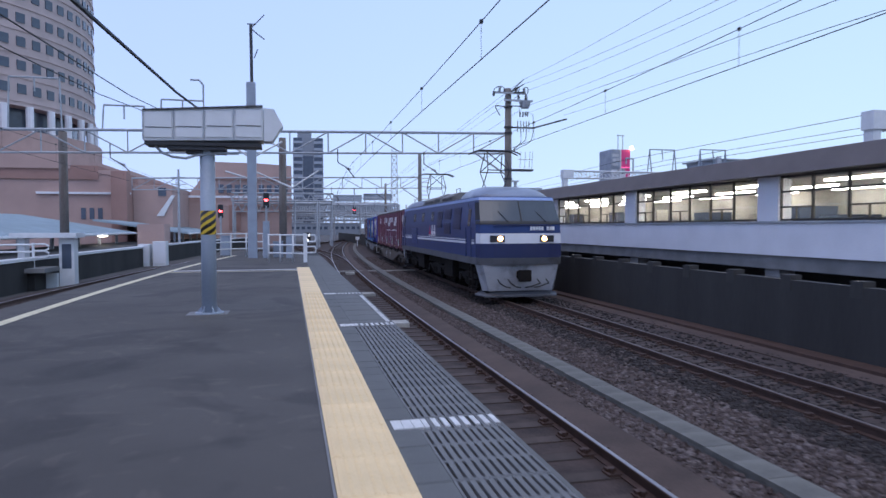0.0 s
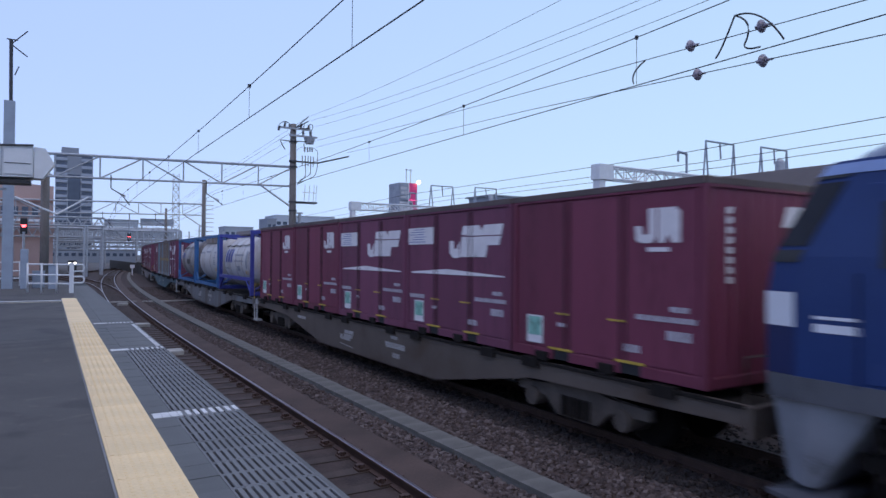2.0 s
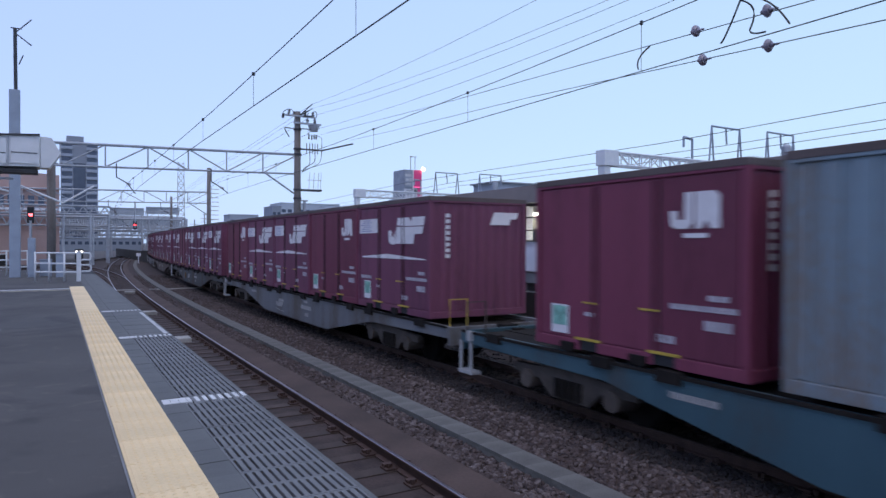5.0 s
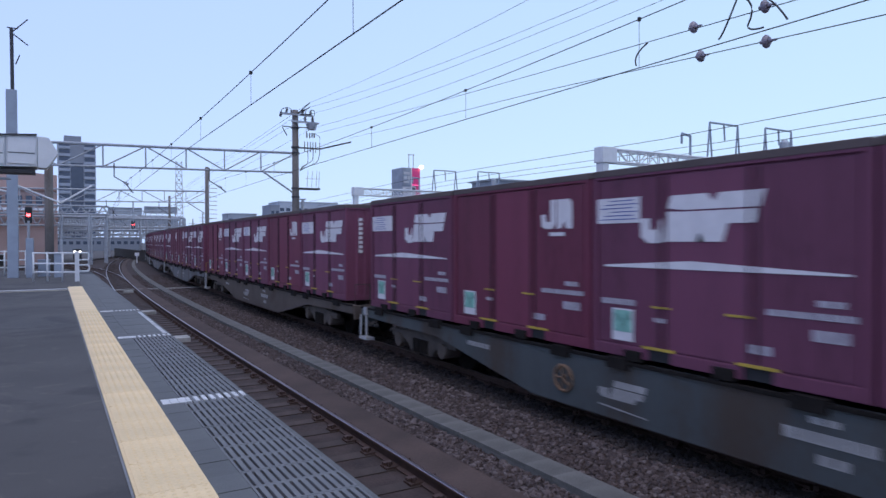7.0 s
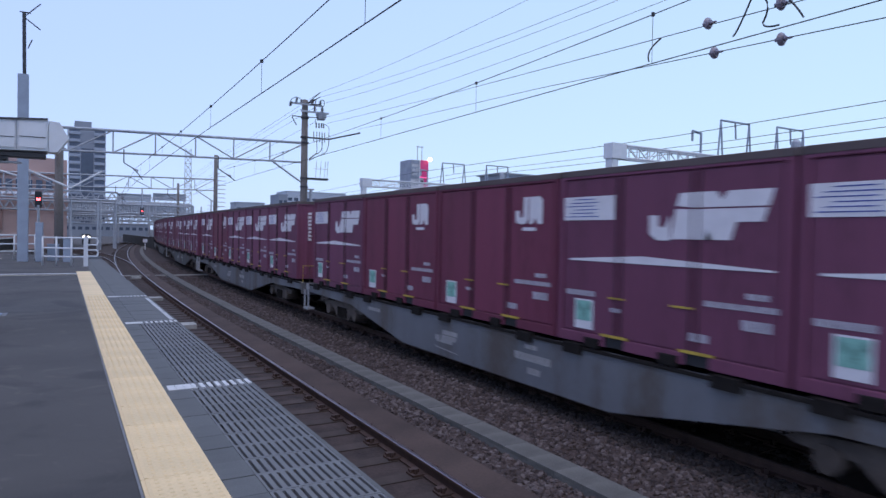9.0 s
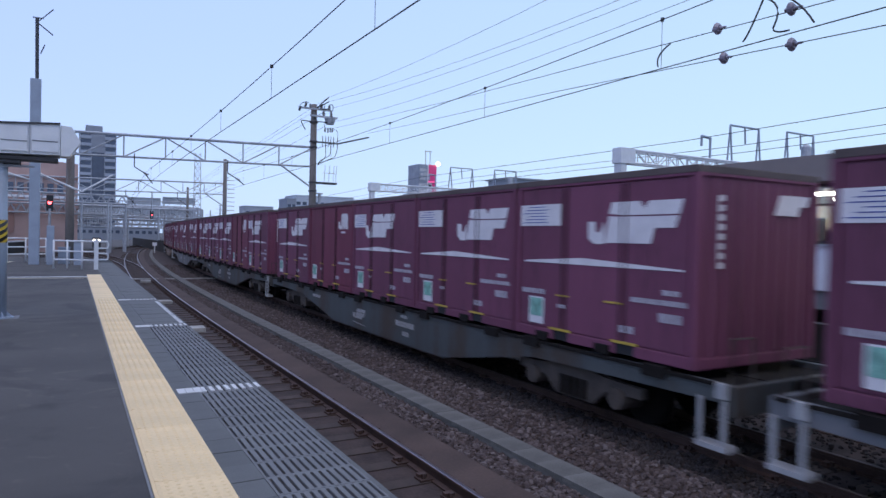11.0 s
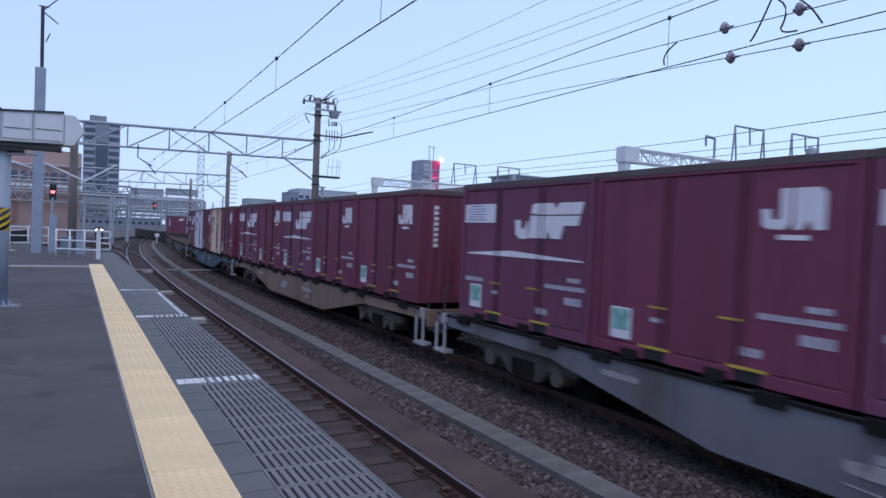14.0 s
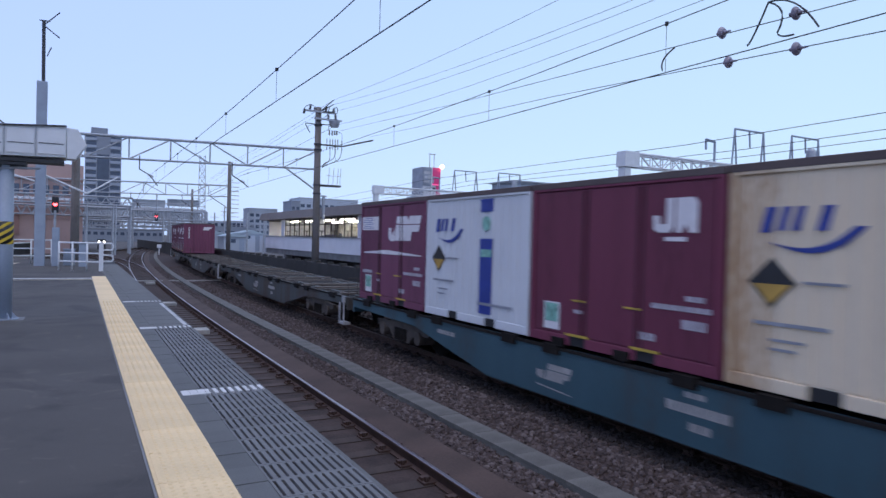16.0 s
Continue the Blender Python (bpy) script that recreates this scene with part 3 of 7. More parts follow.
part("cross_line", boxes((-3.4, 0.72, 24.12, 24.36, -0.02, 0.0055)), WHITE_PAINT, platform, "white cross line")
part("cross_line", boxes((-3.4, 0.6, 23.55, 23.63, -0.02, 0.0055)), CREAM_PAINT, platform, "thin cream cross line")

# pale concrete slabs between the rails, and a cable crossing under both tracks
for i, (x, y) in enumerate(((3.0, 19.35), (3.1, 27.2), (3.45, 39.0))):
    part("crossing_slab", boxes((x - 0.24, x + 0.24, y - 0.28, y + 0.28, RAIL_Z - 0.2, RAIL_Z - 0.03)), PALE_SLAB, near_track, "pale concrete slab between the rails", bevel=0.02)
part("cable_crossing", boxes((2.0, 8.6, 41.25, 41.5, RAIL_Z - 0.2, RAIL_Z - 0.10)), PALE_SLAB, near_track, "pale cable duct crossing under the rails")
# ---------------------------------------------------------------- boundary wall and station building across the line
WALL_X = 10.75
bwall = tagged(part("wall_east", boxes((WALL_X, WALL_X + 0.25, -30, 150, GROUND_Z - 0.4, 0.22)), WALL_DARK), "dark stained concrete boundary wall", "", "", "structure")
post = mesh_of("wall_post", boxes((WALL_X - 0.012, WALL_X + 0.28, -0.15, 0.15, 0.0, 0.33)), WALL_DARK)
for i in range(60):
    ob = new("wall_post", post)
    ob.parent, ob.matrix_basis = bwall, pose(0, -6 + i * 1.85, 0)
part("wall_footing", boxes((WALL_X - 0.45, WALL_X - 0.004, -30, 70, GROUND_Z - 0.3, GROUND_Z + 0.12)), RAIL_SIDE, bwall, "rusty brown footing strip")
part("gutter_path", boxes((WALL_X - 1.0, WALL_X - 0.46, -30, 70, GROUND_Z - 0.3, GROUND_Z + 0.06)), BED, bwall)


def station():
    """Long station building with a ribbon of lit windows."""
    X, Y0, Y1 = 16.0, -16.0, 64.5
    st = thing("station_building", "white station building with brown eaves and lit ribbon windows", "building")
    part("apron_panel", boxes((X, X + 0.3, Y0, Y1, 0.42, 1.50)), FASCIA, st, "white parapet panel")
    part("apron_cap", boxes((X - 0.06, X + 0.3, Y0, Y1, 1.504, 1.56)), STEEL_GREY, st)
    part("beam", boxes((X + 0.1, X + 1.2, Y0, Y1, -0.05, 0.41)), CONCRETE, st, "grey concrete edge beam")
    bm = bmesh.new()
    loft(bm, [[(X - 0.55, y, 3.06), (X + 6, y, 3.06), (X + 6, y, 4.1), (X - 0.35, y, 3.72)] for y in (Y0, Y1 + 0.4)])
    part("eave", bm, EAVE, st, "brown metal eave")
    part("floor", boxes((X + 0.3, X + 7.0, Y0, Y1, 0.2, 0.42)), CONCRETE, st)
    part("back_wall", boxes((X + 7.0, X + 7.2, Y0, Y1, -1.0, 3.05)), INTERIOR, st, "cream interior wall")
    part("end_wall", boxes((X + 0.31, X + 7.0, Y1 - 0.2, Y1, 0.43, 3.05)), FASCIA, st)
    part("ceiling_panel", boxes((X + 0.31, X + 7.0, Y0, Y1 - 0.2, 2.96, 3.05)), INTERIOR, st)
    # Dark sheet stands for the shade in the gap under the building.
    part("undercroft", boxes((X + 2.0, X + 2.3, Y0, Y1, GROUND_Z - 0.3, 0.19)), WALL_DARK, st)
    for i in range(10):
        y = 21.3 - 9.23 * 4 + i * 9.23
        if Y0 < y < Y1:
            part("column", boxes((X - 0.03, X + 0.5, y - 0.5, y + 0.5, 1.565, 3.05)), FASCIA, st, "white column between window bays", bevel=0.02)
            part("column_foot", boxes((X + 0.2, X + 0.8, y - 0.35, y + 0.35, GROUND_Z - 0.3, -0.06)), CONCRETE, st)
    pane_glass = clear_glass("window_glass")
    for i in range(9):
        y0 = 21.3 - 9.23 * 4 + i * 9.23 + 0.5
        if y0 < Y0 or y0 + 8.23 > Y1 + 0.5:
            continue
        w = part("window", boxes((X + 0.06, X + 0.12, y0, y0 + 8.23, 1.57, 1.64), (X + 0.06, X + 0.12, y0, y0 + 8.23, 2.98, 3.05), (X + 0.06, X + 0.12, y0, y0 + 8.23, 2.50, 2.56),
                                 *[(X + 0.05, X + 0.13, y0 + k * 8.23 / 6 - 0.035, y0 + k * 8.23 / 6 + 0.035, 1.57, 3.05) for k in range(7)],
                                 *[(X + 0.06, X + 0.12, y0 + (k + 0.5) * 8.23 / 6 - 0.02, y0 + (k + 0.5) * 8.23 / 6 + 0.02, 1.57, 2.02) for k in (1, 3, 5)],
                                 *[(X + 0.06, X + 0.12, y0 + k * 8.23 / 6, y0 + (k + 1) * 8.23 / 6, 2.0, 2.05) for k in (1, 3, 5)]), FRAME_DARK, st, "dark framed window band")
        for k in range(6):
            pn = part("pane", boxes((X + 0.085, X + 0.095, y0 + k * 8.23 / 6 + 0.035, y0 + (k + 1) * 8.23 / 6 - 0.035, 1.64, 2.98)), pane_glass, w)
            pn.visible_shadow = False
    for row in (1.4, 3.8, 6.0):
        for i in range(18):
            y = Y0 + 2.5 + i * 4.5
            if y < Y1 - 3:
                part("ceiling_light", boxes((X + row, X + row + 0.22, y, y + 2.4, 2.88, 2.95)), TUBE, st, "lit ceiling tube")
    rnd = random.Random(5)
    for i in range(24):
        y = -8 + i * 3.0 + rnd.uniform(0, 1.2)
        part("counter", boxes((X + 4.6 + rnd.uniform(0, 1.5), X + 6.6, y, y + rnd.uniform(0.8, 2.6), 0.43, 1.7 + rnd.uniform(0, 0.9))), WINDOW_FAR if i % 3 else INTERIOR, st)
    return st


station()


# ---------------------------------------------------------------- overhead line
def truss(t, a, b, depth, n, r=0.05, mat=STEEL_GREY, far=False):
    """Flat lattice beam between two points, on thing t."""
    a, b = Vector(a), Vector(b)
    dn = Vector((0, 0, -depth))
    part("top_chord", rods([(a, b)], r * 1.35), mat, t)
    part("bottom_chord", rods([(a + dn, b + dn)], r), mat, t)
    web = []
    for i in range(n + 1):
        p = a.lerp(b, i / n)
        web.append((p, p + dn))
        if i < n:
            q = a.lerp(b, (i + 1) / n)
            web.append((p, q + dn) if i % 4 < 2 else (p + dn, q))
    if far:
        part("web", rods(web, r * 0.7), mat, t)["kind"] = "stuff"
    else:
        for bar in web:
            part("web_bar", rods([bar], r * 0.7), mat, t)


def drop_arm(x, y, z, wire_z):
    """Cantilever and registration arm that holds a contact wire, as bar ends."""
    return [((x, y, z), (x, y, z - 0.7)), ((x, y, z - 0.7), (x + 0.5, y, z - 1.0)), ((x + 0.5, y, z - 1.0), (x + 0.9, y, wire_z + 0.12))]


def disc_stack(a, b, n, r):
    """String of porcelain discs from a to b."""
    a, b = Vector(a), Vector(b)
    d = (b - a).normalized()
    u = d.orthogonal().normalized()
    w = d.cross(u)
    rings = []
    for k in range(n):
        for f, rr in ((0.0, r), (0.55, r * 0.5), (0.6, r * 0.3), (0.98, r * 0.3)):
            p = a.lerp(b, (k + f) / n)
            rings.append([p + (u * math.cos(i * math.tau / 8) + w * math.sin(i * math.tau / 8)) * rr for i in range(8)])
    bm = bmesh.new()
    loft(bm, rings)
    return bm


CONTACT_Z, CARRIER_Z = 4.17, 4.80


def gantry(s, left, label, off=12.35):
    g = thing("catenary_gantry", label, "catenary gantry", "gantries over the tracks")
    p, a = along(s, off)
    q = Vector((left, p.y + 1.0, 0))
    truss(g, (p.x, p.y, 6.75), (q.x, q.y, 6.30), 1.15, int((p.x - left) / 2.0), 0.055)
    part("corner_brace", rods([((p.x - 2.0, p.y, 5.60), (p.x, p.y, 4.3))], 0.05), STEEL_GREY, g)
    bm = bmesh.new()
    rod(bm, (p.x, p.y, GROUND_Z - 0.3), (p.x, p.y, 9.3), 0.24, 14, 0.18)
    part("pole", bm, POLE_CONC, g, "tapered weathered concrete pole", smooth=True)
    arms = []
    for x, wz in ((along(s, NEAR_X)[0].x, 3.95), (along(s, TRAIN_X)[0].x, CONTACT_Z), (-9.0 + left_shift(min(s, 60)), 4.1)):
        arms += drop_arm(x - 0.6, p.y, 5.6, wz)
        part("insulator", disc_stack((x - 0.15, p.y, 4.62), (x + 0.1, p.y, 4.52), 4, 0.08), INSULATOR, g)
    for i in range(0, len(arms), 3):
        part("drop_arm", rods(arms[i:i + 3], 0.028), STEEL_DARK, g)
    return g, p


g1, pole1 = gantry(38.4, -14.0, "steel lattice gantry on a concrete pole carrying feeder wires", 12.13)
# pole-top crossarms, insulators, transformer, switch rods and landing of the first pole
px, py = pole1.x, pole1.y
fy = py - 0.26
part("crossarm", boxes((px - 0.92, px + 0.98, fy - 0.05, fy + 0.05, 8.95, 9.05)), STEEL_GREY, g1)
part("crossarm", boxes((px - 0.32, px + 1.38, fy - 0.05, fy + 0.05, 8.54, 8.64)), STEEL_GREY, g1)
part("crossarm", boxes((px - 0.15, px + 1.45, fy - 0.04, fy + 0.04, 7.02, 7.10)), STEEL_DARK, g1)
for z in (7.05, 6.72, 8.20, 4.62, 4.10):
    bm = bmesh.new()
    rod(bm, (px, py, z), (px, py, z + 0.09), 0.245, 14)
    part("pole_band", bm, STEEL_DARK, g1)


for a, b, n, r in (((-0.92, 9.05), (-0.98, 8.78), 4, 0.10), ((-0.62, 9.05), (-0.56, 9.34), 4, 0.09), ((-0.32, 9.05), (-0.30, 9.28), 3, 0.09), ((0.36, 9.05), (0.40, 9.30), 4, 0.10), ((0.52, 8.66), (0.50, 8.92), 4, 0.09),
                   ((0.86, 9.05), (0.86, 9.32), 4, 0.10), ((0.98, 8.66), (0.98, 8.93), 4, 0.11), ((0.62, 7.95), (0.62, 7.66), 4, 0.07), ((0.80, 7.95), (0.80, 7.66), 4, 0.07), ((0.95, 7.97), (0.95, 7.70), 4, 0.07), ((1.08, 7.97), (1.08, 7.70), 4, 0.07)):
    part("feeder_insulator", disc_stack((px + a[0], fy, a[1]), (px + b[0], fy, b[1]), n, r), INSULATOR_DARK, g1)
for x in (0.48, 0.67, 0.84, 1.00, 1.16, 1.42):
    part("switch_rod", disc_stack((px + x, fy, 6.84), (px + x, fy, 7.46), 7, 0.042), STEEL_DARK, g1)
bm = bmesh.new()
rod(bm, (px + 0.92, fy, 8.18), (px + 0.92, fy, 8.52), 0.24, 12, 0.34)
part("transformer", bm, STEEL_GREY, g1, "grey tapered transformer can")
part("landing", boxes((px + 0.18, px + 1.42, py - 0.3, py + 0.2, 4.60, 4.70)), STEEL_DARK, g1, "narrow dark service landing")
part("side_post", boxes((px + 0.38, px + 0.50, py - 0.1, py + 0.1, 2.6, 4.02), (px + 0.2, px + 0.62, py - 0.08, py + 0.08, 3.98, 4.06)), STEEL_GREY, g1)
part("boom", rods([((px + 1.42, fy, 7.06), (px + 3.15, py - 1.0, 7.52))], 0.045), STEEL_DARK, g1)


def loop(pts, r=0.022):
    """Cable bent through the points, given as offsets from the pole's axis."""
    v = [Vector((px + x, fy, z)) for x, z in pts]
    out = []
    for i in range(len(v) - 1):
        p0, p1, p2, p3 = v[max(0, i - 1)], v[i], v[i + 1], v[min(len(v) - 1, i + 2)]
        for k in range(5):
            u = k / 5
            out.append(0.5 * ((2 * p1) + (p2 - p0) * u + (2 * p0 - 5 * p1 + 4 * p2 - p3) * u * u + (3 * p1 - p0 - 3 * p2 + p3) * u ** 3))
    out.append(v[-1])
    bm = bmesh.new()
    tube(bm, out, r, 5)
    part("cable_loop", bm, BLACK, g1)


loop([(-0.98, 8.78), (-0.92, 9.15), (-0.75, 9.30), (-0.56, 9.36), (-0.36, 9.30)])
loop([(0.36, 9.30), (0.58, 9.34), (0.50, 8.95), (0.62, 8.75)])
loop([(0.86, 9.32), (1.06, 9.36), (1.10, 9.10), (0.98, 8.93)])
loop([(0.62, 7.95), (0.56, 8.15), (0.70, 8.25)], 0.014)
loop([(1.08, 7.97), (1.40, 7.80), (1.42, 7.46)], 0.014)
loop([(-0.24, 8.22), (-0.82, 8.24), (-0.76, 8.02), (-0.58, 7.72)], 0.03)
loop([(0.20, 5.70), (0.34, 5.95), (0.66, 6.20), (0.67, 6.84)], 0.02)
loop([(0.20, 5.70), (0.50, 6.02), (0.94, 6.35), (1.00, 6.84)], 0.02)
loop([(0.20, 5.70), (0.70, 5.98), (1.26, 6.30), (1.42, 6.84)], 0.02)
for x in (0.62, 0.90, 1.18, 1.34):
    part("landing_rail", rods([((px + x, fy, 4.70), (px + x + 0.06, fy, 5.72))], 0.014), STEEL_GREY, g1)
part("landing_rail", rods([((px + 0.5, fy, 5.25), (px + 1.4, fy, 5.25))], 0.014), STEEL_GREY, g1)

g2, pole2 = gantry(72.5, -15.0, "second steel lattice gantry on a concrete pole", 11.87)
part("ladder_rung", rods([((pole2.x + 0.2, pole2.y, 2.6 + i * 0.45), (pole2.x + 1.0, pole2.y, 2.6 + i * 0.45)) for i in range(11)], 0.03), INSULATOR, g2)
g3, pole3 = gantry(121.5, -1.0, "far steel lattice gantry", 10.0)
# left supports of the first gantry
for x, z1 in ((-0.17, 6.3), (-11.1, 6.3)):
    bm = bmesh.new()
    rod(bm, (x, 39.4, GROUND_Z - 0.2), (x, 39.4, z1), 0.22, 12, 0.2)
    part("pole", bm, POLE_CONC, g1, "brown weathered pole", smooth=True)
# hoop frames that stand on the first gantry's beam
for x0, x1, z1 in ((-9.15, -7.2, 7.75), (-6.35, -4.25, 8.15), (-13.5, -11.2, 9.0)):
    fr = rods([((x0 - 0.08, 39.4, 6.4), (x0, 39.4, z1)), ((x1 + 0.08, 39.4, 6.45), (x1, 39.4, z1)), ((x0, 39.4, z1), (x1, 39.4, z1)), (((x0 + x1) / 2, 39.4, z1), ((x0 + x1) / 2, 39.4, z1 - 0.7))], 0.045)
    part("hoop_frame", fr, STEEL_GREY, g1)
part("lamp_arm", rods([((-4.25, 39.4, 8.1), (-4.25, 39.4, 9.0)), ((-4.25, 39.4, 9.0), (-4.45, 39.4, 9.25)), ((-4.45, 39.4, 9.25), (-4.9, 39.4, 9.25))], 0.05), STEEL_GREY, g1)


def wire(name, pts, r, label, category="overhead wire", parent=None):
    bm = bmesh.new()
    tube(bm, pts, r, 5)
    ob = part(name, bm, WIRE, parent)
    if parent is None:
        tagged(ob, label, category, "overhead wires")
    return ob


def catenary(off, contact, carrier, s0, s1, span, label, step=4.95):
    """Contact wire with a sagging carrier and droppers."""
    t = thing("catenary_wire", label, "overhead wire", "overhead wires")
    low = [along(s, off)[0] + Vector((0, 0, contact)) for s in rng(s0, s1, 40)]
    high = []
    for s in rng(s0, s1, 80):
        k = ((s - 38.4) / span) % 1.0
        high.append(along(s, off)[0] + Vector((0, 0, carrier + 0.28 * (2 * k - 1) ** 2)))
    wire("contact_wire", low, 0.0085, "", parent=t)
    wire("carrier_wire", high, 0.008, "", parent=t)
    s = 7.17 - 3 * step
    while s < 100:
        k = ((s - 38.4) / span) % 1.0
        p = along(s, off)[0]
        z = carrier + 0.28 * (2 * k - 1) ** 2
        bm, kn = bmesh.new(), bmesh.new()
        rod(bm, p + Vector((0, 0, contact)), p + Vector((0, 0, z)), 0.004, 4)
        rod(kn, p + Vector((0, 0, z - 0.025)), p + Vector((0, 0, z + 0.03)), 0.03, 6)
        part("clamp", kn, BLACK, part("dropper", bm, WIRE, t))
        s += step
    return t


catenary(NEAR_X, 3.94, 4.42, -30, 200, 34.0, "contact wire and carrier over the near track", 4.63)
catenary(TRAIN_X, CONTACT_Z, 4.72, -30, 200, 34.0, "contact wire and carrier over the train's track")
catenary(-9.3, 4.1, 4.7, -20, 60, 34.0, "contact wire and carrier over the side track")
# a second wire pair that is anchored out over the train, with strain insulators
t = thing("anchor_wire", "pair of anchor wires with porcelain strain insulators", "overhead wire", "overhead wires")
lines = [((6.65, -2.4, 3.74), (10.3, 18.19, 5.85), (13.82, 38.0, 8.05)), ((6.23, -2.4, 3.17), (9.62, 12.15, 4.94), (12.94, 26.44, 6.51), (15.4, 37.0, 7.72))]
for run_pts in lines:
    wire("strand", run_pts, 0.007, "", parent=t)


def strain_insulator(parent, p, d):
    bm = bmesh.new()
    p, d = Vector(p), Vector(d).normalized()
    for k, r in ((-0.10, 0.025), (-0.05, 0.045), (-0.01, 0.088), (0.05, 0.030), (0.12, 0.018)):
        rod(bm, p + d * k, p + d * (k + 0.045), r, 12, r * 0.55)
    part("strain_insulator", bm, INSULATOR, parent, "dusky porcelain disc")


for y, x, z in ((6.5, 8.23, 4.68), (6.42, 8.287, 4.24), (5.19, 8.0, 4.09), (5.21, 8.0, 4.55)):
    strain_insulator(t, (x, y, z), (-0.18, -1, -0.11))


def bend(a, b, c, n=10):
    """Points of a smooth bow from a over b to c."""
    a, b, c = Vector(a), Vector(b), Vector(c)
    return [a * (1 - u) ** 2 + b * 2 * u * (1 - u) + c * u * u for u in (i / n for i in range(n + 1))]


for pts in (bend((7.9, 5.54, 4.77), (7.9, 5.78, 4.28), (7.9, 5.84, 4.27)), bend((7.9, 5.54, 4.77), (7.9, 5.22, 4.62), (7.9, 5.40, 4.33), 6) + bend((7.9, 5.40, 4.33), (7.9, 5.38, 4.25), (7.9, 5.17, 4.25), 6)[1:], bend((7.9, 5.54, 4.77), (7.9, 5.15, 4.78), (7.9, 4.85, 4.26)),
            bend((7.9, 7.32, 4.25), (7.98, 7.48, 4.46), (8.0, 7.18, 4.59), 8)):
    bm = bmesh.new()
    tube(bm, pts, 0.012)
    part("jumper", bm, BLACK, t)
# feeders along the pole tops
for x, z, x2, z2, sag in ((13.21, 9.77, 12.3, 9.75, 0.75), (13.21, 9.50, 13.9, 9.11, 0.85), (13.20, 9.06, 13.9, 8.95, 0.8), (13.38, 8.27, 13.5, 8.47, 0.75)):
    pts = []
    for k in range(13):
        u = k / 12
        pts.append((x + (x2 - x) * u, py - 0.4 - 46.0 * u, z + (z2 - z) * u - sag * 4 * u * (1 - u)))
    wire("feeder_wire", pts, 0.007, "dark feeder wire strung between pole tops")
    wire("feeder_wire", [(x, py - 0.4, z), (x + 0.2, py + 17, z - 0.6), (pole2.x + x - px, pole2.y, z - 0.1), (pole3.x + x - px, pole3.y, z - 0.3)], 0.009, "dark feeder wire strung between pole tops")
    wire("feeder_support", [(px, py - 0.25, min(z, 9.0)), (x, py - 0.4, z)], 0.03, "short steel arm of a feeder wire", parent=g1)
# thick cable and thin wires over the platform's left side
wire("messenger_cable", [(-2.6, 4.0, 4.3), (-2.75, 12, 4.55), (-2.9, 22, 5.2), (-3.0, 39.4, 6.6)], 0.035, "thick black bundled cable over the platform")
for dx in (0.5, 1.2):
    wire("line_wire", [(-3.0 - dx * 1.6, 6.0, 4.1), (-3.2 - dx, 20, 4.7), (-3.3 - dx * 0.6, 39.4, 6.3)], 0.012, "thin dark wire over the platform")

# ---------------------------------------------------------------- signals, masts and things on the platform
def signal(x, y, z, label, lit, hung=None):
    s = thing("railway_signal", label, "railway signal")
    bm = bmesh.new()
    rod(bm, (x, y, GROUND_Z - 0.2 if hung is None else hung), (x, y, z - 0.3), 0.06, 10)
    part("post" if hung is None else "hanger", bm, STEEL_GREY, s)
    hd = part("head", boxes((x - 0.16, x + 0.16, y, y + 0.14, z - 0.42, z + 0.42)), BLACK, s, "black signal head", bevel=0.04)
    bm = bmesh.new()
    rod(bm, (x, y - 0.004, z + 0.02), (x, y + 0.02, z + 0.02), 0.10, 14)
    part("lens", bm, lit, hd, "lit red lens")
    hood = bmesh.new()
    rod(hood, (x, y - 0.18, z + 0.15), (x, y, z + 0.15), 0.10, 10)
    part("hood", hood, BLACK, hd)
    return s


signal(6.84, pole2.y + 0.1, 3.2, "red railway signal hung from the second gantry", SIGNAL_RED, 5.55)
signal(-1.09, 40.0, 2.9, "red railway signal beside the platform end", SIGNAL_RED)
signal(-4.0, 45.0, 2.4, "small red signal beyond the platform", SIGNAL_RED)
sg = thing("shunting_signal", "low ground signal with white lamps", "railway signal")
part("post", boxes((1.55, 1.75, 60, 60.2, GROUND_Z - 0.2, 0.2)), STEEL_DARK, sg)
hd = part("head", boxes((1.35, 1.95, 59.9, 60.2, 0.1, 0.95)), BLACK, sg, bevel=0.05)
for x, z in ((1.48, 0.72), (1.82, 0.72), (1.65, 0.3)):
    bm = bmesh.new()
    rod(bm, (x, 59.88, z), (x, 59.92, z), 0.10, 12)
    part("lamp", bm, SIGNAL_WHITE, hd, "lit white lamp")

# sign box on a post, seen from behind
sb = thing("sign_board", "white boxed platform sign on a blue-grey post, seen from behind", "platform sign")
bm = bmesh.new()
rod(bm, (-1.09, 13.2, 0.0), (-1.09, 13.2, 2.62), 0.115, 20)
post_ob = part("post", bm, STEEL_BLUE, sb, "blue-grey round steel post", smooth=True)
bm = bmesh.new()
rod(bm, (-1.09, 13.2, 0.0), (-1.09, 13.2, 0.025), 0.22, 16)
part("base_plate", bm, STEEL_BLUE, sb)
part("footing", boxes((-1.42, -0.80, 12.98, 13.45, -0.02, 0.008)), CONCRETE, sb, "pale worn concrete footing", bevel=0.004)
